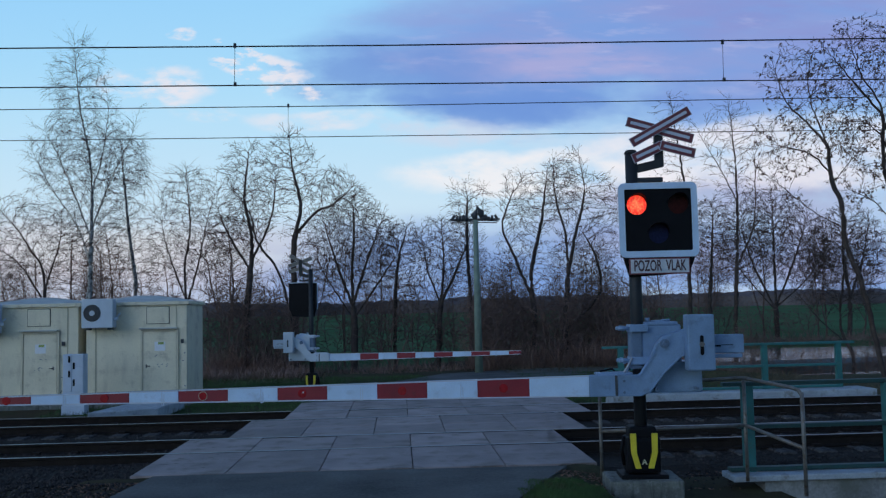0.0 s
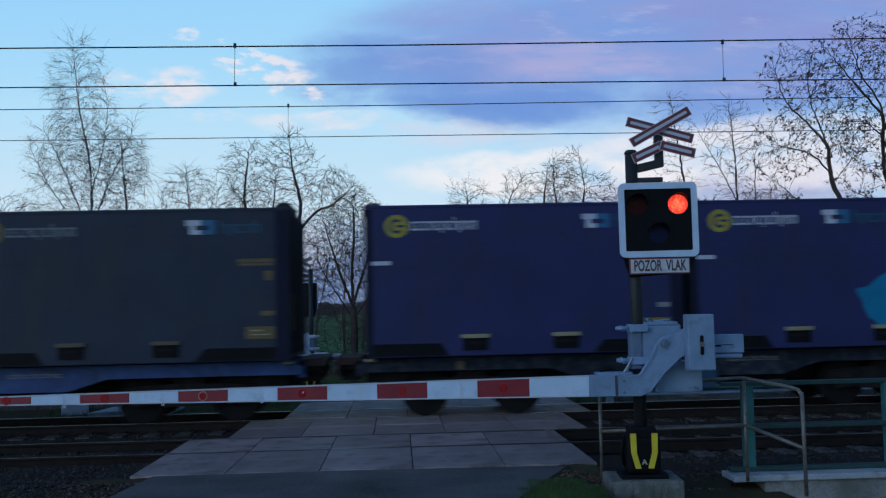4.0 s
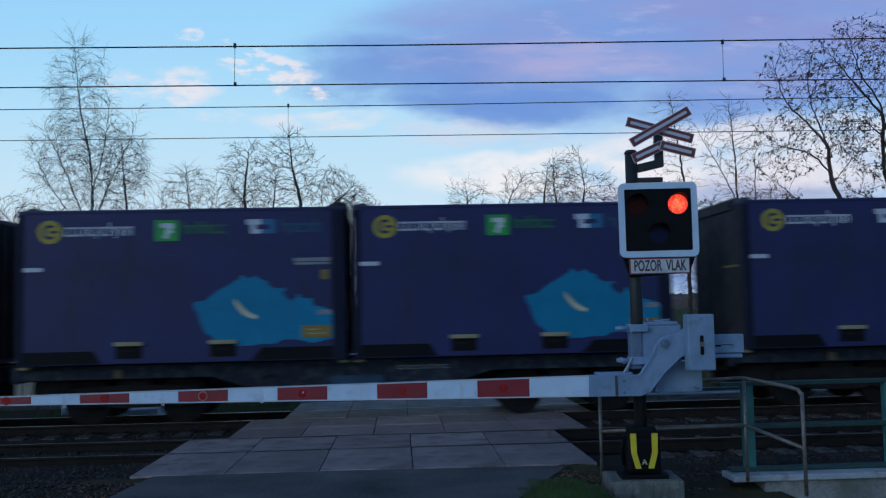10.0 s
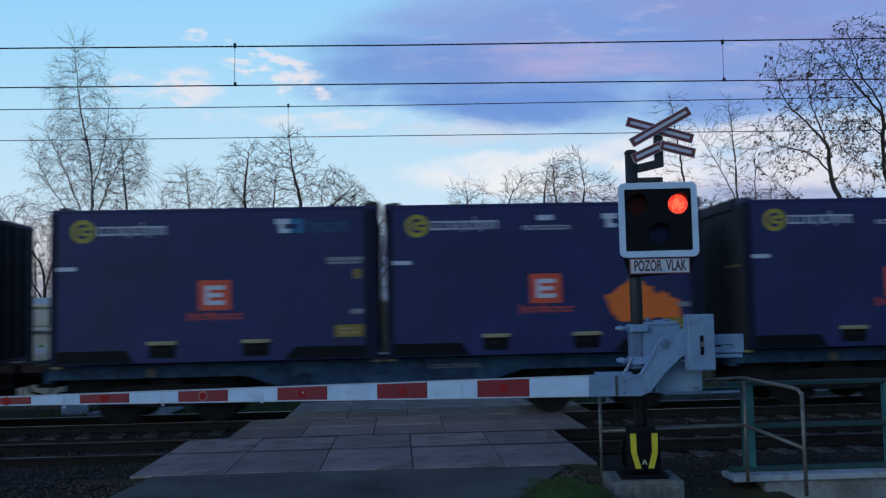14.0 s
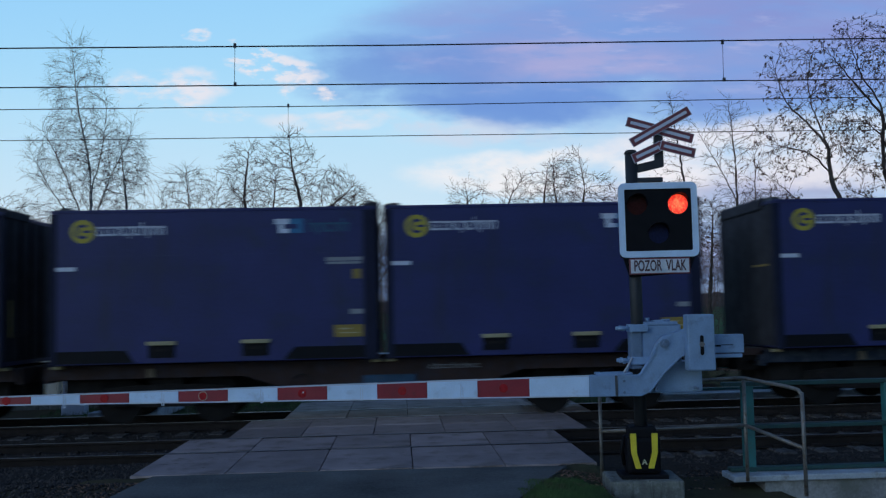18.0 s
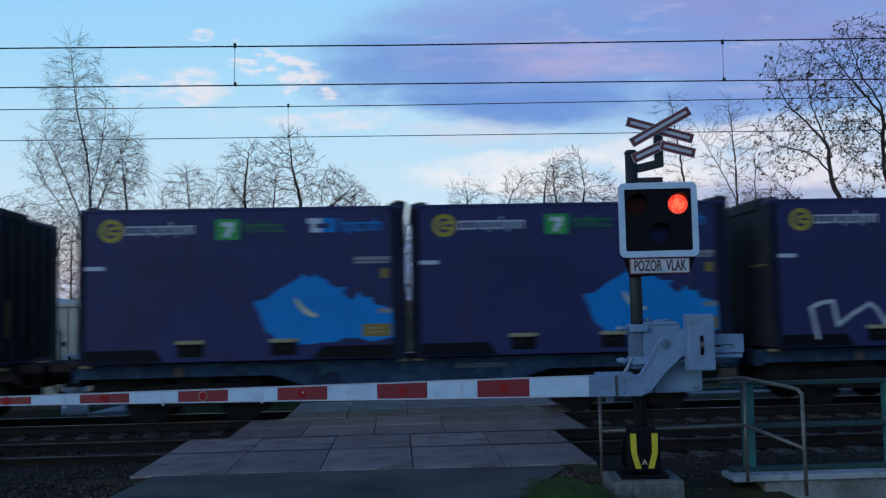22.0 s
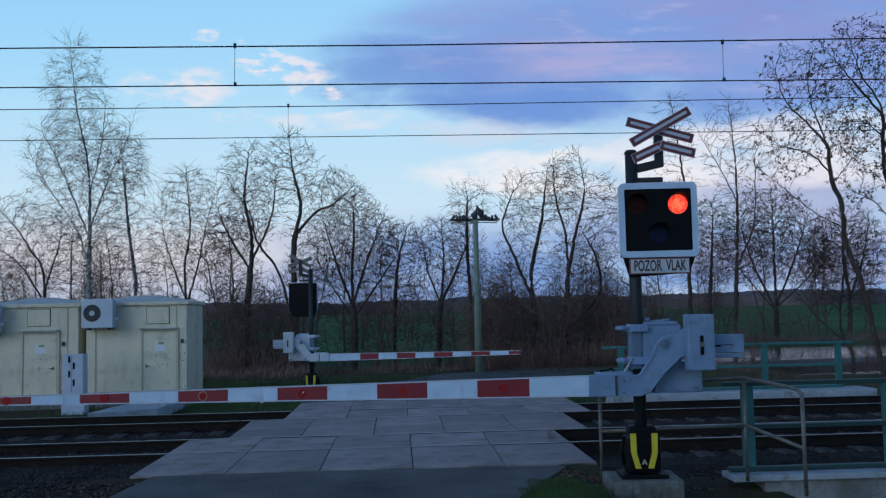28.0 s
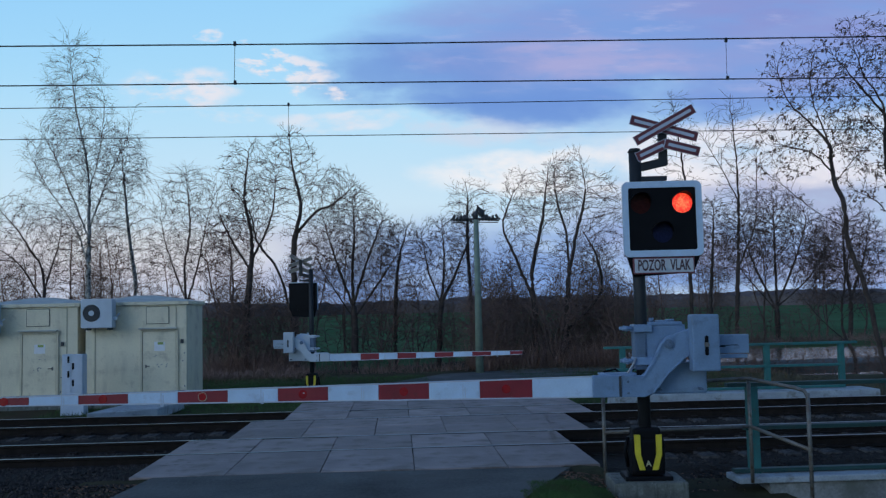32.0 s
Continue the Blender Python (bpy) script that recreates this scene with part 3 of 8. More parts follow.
    deep = val("MULTIPLY", blob(0.15, 0.05, 0.55, 0.06, 0.0, 0.7), smooth(fuzz(8, 5, 0.5, 3.3), 0.4, 0.65))
    c = mix(val("MULTIPLY", deep, 0.6), c, srgb(112, 146, 208))
    rosy = val("MULTIPLY", blob(-0.36, 0.06, 0.28, 0.05), 0.5)
    c = mix(rosy, c, srgb(232, 222, 222))
    # the large violet-blue bank, torn along slanting streaks
    turn = n.new("ShaderNodeMapping")
    turn.inputs["Rotation"].default_value = (0, 0, radians(-52))
    turn.inputs["Scale"].default_value = (1.0, 2.2, 1.0)
    ln.new(cmb.outputs[0], turn.inputs[0])

    def streak(scale, off, detail=7):
        q = n.new("ShaderNodeTexNoise")
        q.inputs["Scale"].default_value, q.inputs["Detail"].default_value, q.inputs["Roughness"].default_value = scale, detail, 0.58
        mp = n.new("ShaderNodeMapping")
        mp.inputs["Location"].default_value = (off, off * 1.3, 0)
        ln.new(turn.outputs[0], mp.inputs[0])
        ln.new(mp.outputs[0], q.inputs["Vector"])
        return q.outputs[0]

    bank = val("MULTIPLY", blob(0.28, 0.30, 0.44, 0.115, 0.0, 0.75), smooth(fuzz(4, 5, 0.5, 5.5), 0.2, 0.46))
    c = mix(val("MULTIPLY", bank, 0.92), c, srgb(124, 156, 220))
    lilac = val("MULTIPLY", val("MULTIPLY", bank, smooth(streak(5.0, 2.7), 0.36, 0.62)), blob(0.26, 0.325, 0.42, 0.095, 0.0, 0.5))
    c = mix(val("MULTIPLY", lilac, 0.7), c, srgb(144, 160, 216))
    rose = val("MULTIPLY", blob(0.12, 0.283, 0.2, 0.03, 0.0, 0.8), smooth(streak(7.0, 5.2), 0.34, 0.6))
    c = mix(val("MULTIPLY", rose, 0.7), c, srgb(176, 174, 218))
    tops = val("MULTIPLY", blob(0.42, 0.345, 0.24, 0.05), smooth(streak(6.0, 8.8), 0.3, 0.6))
    c = mix(val("MULTIPLY", tops, 0.7), c, srgb(140, 148, 208))
    deepw = val("MULTIPLY", blob(-0.045, 0.262, 0.15, 0.05, 0.0, 0.8), smooth(fuzz(6, 6, 0.55, 3.9), 0.28, 0.56))
    c = mix(val("MULTIPLY", deepw, 0.8), c, srgb(112, 150, 216))
    dark = val("MULTIPLY", blob(0.1, 0.232, 0.26, 0.026), smooth(fuzz(6, 6, 0.55, 7.2), 0.3, 0.6))
    c = mix(val("MULTIPLY", dark, 0.85), c, srgb(106, 146, 216))
    # light breaks in the bank
    torn = val("MULTIPLY", blob(0.25, 0.31, 0.42, 0.09), smooth(streak(14.0, 1.3, 9), 0.54, 0.74))
    c = mix(val("MULTIPLY", torn, 0.45), c, srgb(190, 192, 230))
    gap = val("MULTIPLY", blob(0.3, 0.26, 0.4, 0.1), smooth(streak(10.0, 6.1, 8), 0.55, 0.72))
    c = mix(val("MULTIPLY", gap, 0.5), c, srgb(118, 156, 222))
    # pale wisps under the bank
    wisp = val("MULTIPLY", blob(-0.02, 0.202, 0.2, 0.025), smooth(fuzz(11, 7, 0.6, 4.4), 0.42, 0.66))
    c = mix(val("MULTIPLY", wisp, 0.6), c, srgb(214, 216, 232))
    # bright white bank low on the right
    w1 = val("MULTIPLY", blob(0.12, 0.148, 0.19, 0.04, 0.0, 0.6), smooth(fuzz(9, 7, 0.6, 6.1), 0.26, 0.54))
    c = mix(val("MULTIPLY", w1, 0.95), c, srgb(240, 240, 244))
    veil = val("MULTIPLY", blob(0.42, 0.1, 0.34, 0.075, 0.0, 0.6), smooth(fuzz(6, 6, 0.55, 2.2), 0.28, 0.6))
    c = mix(val("MULTIPLY", veil, 0.85), c, srgb(168, 173, 208))
    w2 = val("MULTIPLY", blob(0.42, 0.178, 0.34, 0.045, 0.0, 0.6), smooth(fuzz(8, 7, 0.6, 8.8), 0.28, 0.6))
    c = mix(val("MULTIPLY", w2, 0.8), c, srgb(240, 236, 242))
    # small fair-weather puffs
    for cu, cv, ru, rv, sc, off, lo, hi, k in ((-0.31, 0.243, 0.075, 0.024, 24, 2.9, 0.42, 0.66, 0.8), (-0.165, 0.252, 0.036, 0.015, 28, 1.9, 0.46, 0.62, 0.9), (-0.218, 0.28, 0.042, 0.014, 34, 5.9, 0.5, 0.62, 0.9), (-0.29, 0.295, 0.022, 0.009, 30, 7.7, 0.44, 0.62, 0.7),
                                        (-0.145, 0.212, 0.075, 0.016, 16, 3.3, 0.34, 0.6, 0.6), (-0.255, 0.215, 0.06, 0.012, 18, 8.3, 0.4, 0.62, 0.5), (-0.2, 0.268, 0.05, 0.012, 36, 4.1, 0.44, 0.58, 0.8)):
        c = mix(val("MULTIPLY", val("MULTIPLY", blob(cu, cv, ru, rv, 0.0, 0.7), smooth(fuzz(sc, 6, 0.58, off), lo, hi)), k), c, srgb(238, 232, 238))
    em = n.new("ShaderNodeEmission")
    ln.new(c, em.inputs[0])
    em.inputs[1].default_value = 1.0
    tr = n.new("ShaderNodeBsdfTransparent")
    edge = val("MULTIPLY", val("MULTIPLY", smooth(u, -0.95, -0.7), smooth(val("MULTIPLY", u, -1), -0.95, -0.7)), smooth(val("MULTIPLY", v, -1), -0.62, -0.45))
    ms = n.new("ShaderNodeMixShader")
    ln.new(edge, ms.inputs[0])
    ln.new(tr.outputs[0], ms.inputs[1])
    ln.new(em.outputs[0], ms.inputs[2])
    out = n.new("ShaderNodeOutputMaterial")
    ln.new(ms.outputs[0], out.inputs[0])
    return m


M["sky"] = sky_material()
R, NA, NE = 3400, 40, 16
dv = []
for j in range(NE + 1):
    el = radians(-1.5 + 34 * j / NE)
    for i in range(NA + 1):
        az = radians(-45 + 90 * i / NA)
        dv.append((R * math.cos(el) * math.sin(az), R * math.cos(el) * math.cos(az), R * math.sin(el)))
df = [(j * (NA + 1) + i, j * (NA + 1) + i + 1, (j + 1) * (NA + 1) + i + 1, (j + 1) * (NA + 1) + i) for j in range(NE) for i in range(NA)]
cloud_sky = tagged(new("backdrop", raw("backdrop", dv, df, "sky", True)), "pale blue evening sky with violet and white clouds", "sky", kind="structure")
cloud_sky.location = (0, 0, 2)

# ---------------------------------------------------------------- level crossing slabs
deck = thing("crossing_deck", "grey concrete slab deck between the rails of the crossing", "crossing", kind="structure")
rows_y = [(11.93, 13.745, 0), (13.885, 15.25, 0), (15.392, 16.585, 1), (16.595, 17.78, 1), (17.92, 19.285, 2), (19.427, 21.2, 2)]
for y0, y1, sh in rows_y:
    me = mesh_of(made(box, 0.006, 1.2, y0 + 0.004, y1 - 0.004, -0.2, 0.0, 0.008), "slab", "concrete")
    for k in range(5):
        s = part("slab", me, "concrete", deck)
        s.location = (-3.475 + 0.6 * sh + 1.206 * k, 0, rng.uniform(-0.006, 0.002))

# dried mud along the flangeways and the deck's ends
def crumbs(name, label, spots, material, seed):
    """Thin flat cakes of mud: spots of (x, y, size), each an uneven nine-sided piece."""
    rg = random.Random(seed)
    mv, mf = [], []
    for x, y, r in spots:
        if any(abs(y - q) < 0.06 + 0.8 * r for q in (RA, RB, RC, RD)):
            continue
        b, zz = len(mv), 0.004 + 0.001 * rg.random()
        mv.append((x, y, zz))
        for a in range(9):
            k = r * rg.uniform(0.45, 1.15)
            mv.append((x + 1.5 * k * math.cos(a * 0.698), y + 1.2 * k * math.sin(a * 0.698), zz))
        mf += [(b, b + 1 + a, b + 1 + (a + 1) % 9) for a in range(9)]
    return tagged(new(name, raw(name, mv, mf, material)), label, "dirt", kind="stuff")


mud_spots = []
for _ in range(60):
    y = rng.uniform(12.1, 20.9)
    r = rng.uniform(0.012, 0.045)
    shift = 0.6 * next(q[2] for q in rows_y if y < q[1])
    inset = 0.12 + 1.7 * r + 1.1 * rng.random() ** 2
    mud_spots.append((-3.475 + shift + inset if rng.random() < 0.75 else 2.55 + shift - inset, y, r))
crumbs("dried_mud", "brown dried mud on the crossing deck", mud_spots, "mud", 5)
smear = []
for k in range(30):
    y, r = 14.1 + 4.2 * k / 30 + rng.gauss(0, 0.03), rng.uniform(0.025, 0.06)
    edge = 2.52 + 0.6 * next(q[2] for q in rows_y if y < q[1]) - 1.8 * r
    smear.append((min(edge, 2.3 + 0.17 * (y - 14.1) + rng.gauss(0, 0.12)), y, r))
crumbs("dried_mud", "pale tan smear of dried mud across the slabs", smear, "palemud", 6)

# earth banked against the front corners of the deck
for x0, x1 in ((-4.1, -3.0), (1.9, 2.62)):
    bank = bmesh.new()
    prev = None
    for k in range(13):
        x = lerp(x0, x1, k / 12)
        h = -0.012 - 0.02 * rng.random() - 0.09 * max(0.0, abs(2 * k / 12 - 1) - 0.4)
        ring = [bank.verts.new(q) for q in ((x, 11.925, h), (x, 11.8 + 0.04 * rng.random(), h - 0.012), (x, 11.5, h - 0.09), (x, 11.2, -0.4), (x, 11.925, -0.4))]
        if prev:
            for q in range(4):
                bank.faces.new((prev[q], ring[q], ring[q + 1], prev[q + 1]))
        prev = ring
    tagged(part("earth_bank", bank, "soil"), "dark earth banked against the deck's front corner", "earth", kind="structure")

# ---------------------------------------------------------------- warning signal with its barrier
def signal_with_barrier(name, m, boom_len, group, mirrored=False):
    t = thing(name, "grey level crossing barrier and warning light on a dark post", "crossing barrier", group, m)
    blk = bmesh.new()
    box(blk, -0.42, 0.42, -0.3, 0.42, -0.75, 0.025, 0.03)
    part("foundation", blk, "block", t, "stained concrete foundation block")
    base = bmesh.new()
    box(base, -0.27, 0.27, -0.2, 0.24, 0.02, 0.075, 0.012)
    box(base, -0.2, 0.2, -0.16, 0.2, 0.08, 0.5, 0.05)
    box(base, -0.16, 0.16, -0.13, 0.15, 0.44, 0.62, 0.04)
    tube(base, [(-0.21, 0.0, 0.16), (-0.235, 0.0, 0.34), (-0.2, 0.0, 0.5)], 0.022, 8)
    part("base_housing", base, "black", t, "black cable housing at the post's foot")
    for s in (-1, 1):
        yb = bmesh.new()
        prism(yb, [(s * 0.158, 0.545), (s * 0.09, 0.545), (s * 0.088, 0.32), (s * 0.04, 0.145), (s * 0.105, 0.145), (s * 0.152, 0.32)], -0.178, -0.158)
        part("yellow_strip", yb, "yellow", t, "worn yellow marking strip")
    mk = text_mesh("A", 0.085, "mark", "comet", 0.002)
    part("mark", mk, "yellow", t, "yellow letter").location = (0.0, -0.163, 0.215)
    part("post", made(tube, [(0, 0, 0.4), (0, 0, 3.86)], 0.074, 16), "pole", t)
    part("post_cap", made(tube, [(0, 0, 3.85), (0, 0, 3.89)], [0.085, 0.06], 14), "pole", t)
    # drive housing behind the arm
    mc = bmesh.new()
    box(mc, 0.09, 0.72, -0.1, 0.3, 1.0, 1.36, 0.02)
    box(mc, 0.02, 0.5, -0.08, 0.28, 1.34, 1.8, 0.03)
    box(mc, 0.06, 0.46, -0.09, 0.29, 1.79, 1.83, 0.01)
    part("drive_housing", mc, "grey", t)
    for z in (1.38, 1.76):
        cl = bmesh.new()
        box(cl, -0.11, 0.1, -0.14, 0.14, z - 0.045, z + 0.045, 0.012)
        for y in (-0.1, 0.1):
            tube(cl, [(-0.24, y, z), (-0.1, y, z)], 0.022, 8)
            tube(cl, [(-0.2, y, z), (-0.17, y, z)], 0.036, 6)
        part("clamp", cl, "grey", t, "bolted post clamp")
    part("post_bracket", made(box, -0.1, 0.04, -0.1, 0.12, 1.28, 1.8, 0.02), "greydark", t, "dark grey bracket round the post")
    part("release_lever", made(tube, [(-0.2, -0.16, 1.25), (-0.13, -0.16, 1.36), (-0.1, -0.15, 1.42)], 0.014, 6), "silver", t, "bright metal release lever")
    # cranked arm
    ar = bmesh.new()
    crank = [(-0.3, 0.985), (-0.02, 0.98), (0.06, 1.01), (0.13, 1.075), (0.26, 1.27), (0.33, 1.35), (0.42, 1.42), (0.55, 1.46), (0.55, 1.76), (0.34, 1.69), (0.24, 1.66), (0.17, 1.58), (0.1, 1.42), (0.0, 1.24), (-0.04, 1.21), (-0.3, 1.24)]
    prism(ar, crank, -0.26, -0.14)
    bmesh.ops.bevel(ar, geom=list(ar.edges), offset=0.012, segments=1, affect="EDGES")
    part("crank_arm", ar, "grey", t)
    rib = bmesh.new()
    for (x0, z0), (x1, z1) in (((-0.28, 1.225), (-0.05, 1.195)), ((-0.04, 1.195), (0.1, 1.4)), ((0.1, 1.4), (0.18, 1.57)), ((0.18, 1.57), (0.34, 1.67)), ((-0.28, 0.998), (-0.03, 0.994)), ((0.06, 1.022), (0.27, 1.28)), ((0.27, 1.27), (0.42, 1.41))):
        bar(rib, (x0, z0), (x1, z1), 0.018, -0.27, -0.255)
    part("arm_rib", rib, "grey", t)
    for bx_, bz_ in ((-0.22, 1.03), (-0.22, 1.16), (0.62, 1.06), (0.66, 1.3), (0.15, 1.06)):
        part("bolt", made(tube, [(bx_, -0.275, bz_), (bx_, -0.13 if bx_ < 0 else -0.09, bz_)], 0.016, 6), "greydark", t)
    tb = bmesh.new()
    tube(tb, [(0.36, 0.1, 1.83), (0.36, 0.1, 1.86)], 0.05, 10)
    tube(tb, [(0.12, 0.0, 1.83), (0.12, 0.0, 1.88)], 0.03, 8)
    box(tb, 0.18, 0.3, -0.05, 0.1, 1.825, 1.85, 0.005)
    part("housing_fitting", tb, "grey", t)
    part("cable", made(tube, [(-0.05, 0.1, 1.3), (-0.2, 0.12, 1.2), (-0.3, 0.1, 1.28), (-0.45, 0.02, 1.26)], 0.012, 6), "black", t)
    pv = bmesh.new()
    disc(pv, 0.26, 1.58, 0.055, -0.28, -0.25, 18)
    disc(pv, 0.26, 1.58, 0.03, -0.295, -0.27, 6)
    part("pivot_bolt", pv, "greydark", t)
    ex = bmesh.new()
    box(ex, 0.5, 1.19, -0.2, -0.1, 1.455, 1.67, 0.012)
    box(ex, 0.5, 1.17, -0.19, -0.12, 1.4, 1.445, 0.008)
    part("weight_bar", ex, "grey", t)
    sl = bmesh.new()
    box(sl, 0.82, 0.92, -0.206, -0.16, 1.53, 1.55)
    box(sl, 0.925, 1.06, -0.206, -0.16, 1.545, 1.553)
    part("slot", sl, "black", t)
    wt = bmesh.new()
    box(wt, 0.49, 0.8, -0.42, -0.22, 1.27, 1.91, 0.018)
    w = part("counterweight", wt, "grey", t)
    hole = bmesh.new()
    prism(hole, [(0.63, 1.46), (0.65, 1.445), (0.67, 1.46), (0.67, 1.66), (0.65, 1.675), (0.63, 1.66)], -0.428, -0.41)
    part("slot", hole, "black", w)
    part("bolt", made(tube, [(0.65, -0.44, 1.57), (0.65, -0.4, 1.57)], 0.03, 6), "galv", w)
    # boom
    cp = bmesh.new()
    box(cp, -0.62, -0.28, -0.27, -0.13, 0.985, 1.232, 0.012)
    box(cp, -0.52, -0.1, -0.16, 0.06, 1.225, 1.25, 0.006)
    tube(cp, [(-0.16, -0.1, 1.24), (-0.1, -0.1, 1.42)], 0.012, 6)
    part("boom_socket", cp, "grey", t, "grey boom socket with a small lever")
    # dark strip laid on for the shade between socket and crank
    part("socket_gap", made(box, -0.325, -0.295, -0.274, -0.266, 0.992, 1.225), "darkgrey", t)
    x, k = -0.62, 0
    span = [0.98] + [0.578] * 20 if mirrored else [0.69, 0.603] + [0.585] * 20
    drop, mid_z, thick = (-0.009, 1.1, 0.116) if mirrored else (0.006, 1.108, 0.122)
    while x > -boom_len + 0.05:
        w = min(span[k], x + boom_len)
        z, hh = mid_z + drop * (x + 0.62), thick - 0.0058 * k
        z2, h2 = mid_z + drop * (x - w + 0.62), thick - 0.0058 * (k + 1)
        bm = bmesh.new()
        vs = [bm.verts.new(q) for q in ((x, -0.235, z - hh), (x, -0.165, z - hh), (x, -0.165, z + hh), (x, -0.235, z + hh), (x - w, -0.235, z2 - h2), (x - w, -0.165, z2 - h2), (x - w, -0.165, z2 + h2), (x - w, -0.235, z2 + h2))]
        for q in ((0, 1, 2, 3), (7, 6, 5, 4), (0, 4, 5, 1), (1, 5, 6, 2), (2, 6, 7, 3), (3, 7, 4, 0)):
            bm.faces.new([vs[i] for i in q])
        bmesh.ops.bevel(bm, geom=list(bm.edges), offset=0.006, segments=1, affect="EDGES")
        st = part("boom_section", bm, "red" if k % 2 else "white", t, "red boom section" if k % 2 else "white boom section")
        for s in (1, -1):
            part("edge_strip", made(prism, [(x, z + s * hh), (x - w, z2 + s * h2), (x - w, z2 + s * (h2 - 0.014)), (x, z + s * (hh - 0.014))], -0.2375, -0.1625), "printwhite", st, "pale edge strip")
        if not k % 2 and k:
            part("catch", made(lambda bm: (box(bm, x - 0.2, x - 0.165, -0.239, -0.234, z - 0.1, z - 0.09), box(bm, x - 0.2, x - 0.19, -0.239, -0.234, z - 0.089, z + 0.06), box(bm, x - 0.175, x - 0.165, -0.239, -0.234, z - 0.089, z + 0.03))), "cabinet", st)
        if k % 2 and not mirrored:
            bm = bmesh.new()
            disc(bm, x - w / 2, (z + z2) / 2, 0.05, -0.242, -0.234, 18)
            part("reflector", bm, "reflex", st, "round red reflector")
            if k == 7:
                part("reflector_ring", made(tube, [(x - w / 2 + 0.05 * math.cos(a), -0.243, (z + z2) / 2 + 0.05 * math.sin(a)) for a in [2 * math.pi * q / 20 for q in range(21)]], 0.0035, 5), "cream", st, "pale worn ring")
            elif k == 5:
                # a small pale disc paints the highlight on this reflector
                part("reflector_glint", made(disc, x - w / 2 + 0.012, (z + z2) / 2 + 0.012, 0.009, -0.247, -0.241, 12), "signwhite", st, "pale glint painted on the reflector")
        x -= w
        k += 1
    # light screen
    bk = bmesh.new()
    prism(bk, [(-0.17, 2.6), (0.72, 2.6), (0.72, 3.45), (-0.17, 3.45)], -0.1, -0.02)
    part("screen_back", bk, "black", t)
    rim = bmesh.new()
    def rrect(x0, x1, z0, z1, r, n=5):
        out = []
        for cx, cz, a0 in ((x1 - r, z1 - r, 0), (x0 + r, z1 - r, 90), (x0 + r, z0 + r, 180), (x1 - r, z0 + r, 270)):
            for i in range(n + 1):
                a = radians(a0 + 90 * i / n)
                out.append((cx + r * math.cos(a), cz + r * math.sin(a)))
        return out
    o, i = rrect(-0.19, 0.735, 2.59, 3.475, 0.07), rrect(-0.12, 0.665, 2.665, 3.4, 0.02)
    ov = [[rim.verts.new((x, y, z)) for x, z in o] for y in (-0.145, -0.1)]
    iv = [[rim.verts.new((x, y, z)) for x, z in i] for y in (-0.145, -0.1)]
    L = len(o)
    for q in range(L):
        r = (q + 1) % L
        rim.faces.new((ov[0][q], ov[0][r], iv[0][r], iv[0][q]))
        rim.faces.new((ov[1][r], ov[1][q], iv[1][q], iv[1][r]))
        rim.faces.new((ov[0][r], ov[0][q], ov[1][q], ov[1][r]))
        rim.faces.new((iv[0][q], iv[0][r], iv[1][r], iv[1][q]))
    part("screen_border", rim, "white", t, "white reflective border")
    # dark face with three round openings
    fc = bmesh.new()
    lens = [(0.025, 3.215), (0.51, 3.215), (0.27, 2.87)]
    cells = [(-0.122, 0.2675, 3.0425, 3.402), (0.2675, 0.667, 3.0425, 3.402), (-0.122, 0.667, 2.663, 3.0425)]
    for (cx, cz), (x0, x1, z0, z1) in zip(lens, cells):
        ring, rim_ = [], []
        for a in range(32):
            c, q = math.cos(2 * math.pi * (a + 0.5) / 32), math.sin(2 * math.pi * (a + 0.5) / 32)
            k = min(((x1 if c > 0 else x0) - cx) / c, ((z1 if q > 0 else z0) - cz) / q)
            ring.append(fc.verts.new((cx + 0.117 * c, -0.125, cz + 0.117 * q)))
            rim_.append(fc.verts.new((cx + k * c, -0.125, cz + k * q)))
        for a in range(32):
            e = (a + 1) % 32
            fc.faces.new((ring[a], ring[e], rim_[e], rim_[a]))
        for x, z in ((x0, z0), (x0, z1), (x1, z0), (x1, z1)):
            near_two = sorted(rim_, key=lambda v: (v.co.x - x) ** 2 + (v.co.z - z) ** 2)
            u = next(v for v in near_two if abs(v.co.x - x) < 1e-5)
            w_ = next(v for v in near_two if abs(v.co.z - z) < 1e-5)
            fc.faces.new((u, w_, fc.verts.new((x, -0.125, z))))
    part("screen_face", fc, "black", t, "matt black screen")
    lamps = []
    for q, (cx, cz) in enumerate(lens):
        hd = bmesh.new()
        rr = [(math.cos(radians(a)), math.sin(radians(a))) for a in range(-10, 191, 10)]
        for (c0, s0), (c1, s1) in zip(rr, rr[1:]):
            vs = [hd.verts.new((cx + 0.128 * c, y, cz + 0.128 * s)) for c, s, y in ((c0, s0, -0.12), (c1, s1, -0.12), (c1, s1, -0.128 - 0.14 * max(0.0, s1) ** 1.5), (c0, s0, -0.128 - 0.14 * max(0.0, s0) ** 1.5))]
            hd.faces.new(vs)
        bmesh.ops.remove_doubles(hd, verts=hd.verts, dist=0.001)
        bmesh.ops.solidify(hd, geom=list(hd.faces), thickness=0.006)
        part("hood", hd, "black", t, "black lamp hood")
        gl = bmesh.new()
        disc(gl, cx, cz, 0.122, -0.108, -0.1005, 24)
        part("lens", gl, "bluelens" if q == 2 else "unlit", t)
        if q < 2:
            gl = bmesh.new()
            disc(gl, 0, 0, 0.116, -0.1225, -0.1105, 24)
            lamps.append(part("lamp_light", gl, "lit", t, "glowing red lamp"))
            lamps[-1].location = (cx, 0, cz)
    pl = bmesh.new()
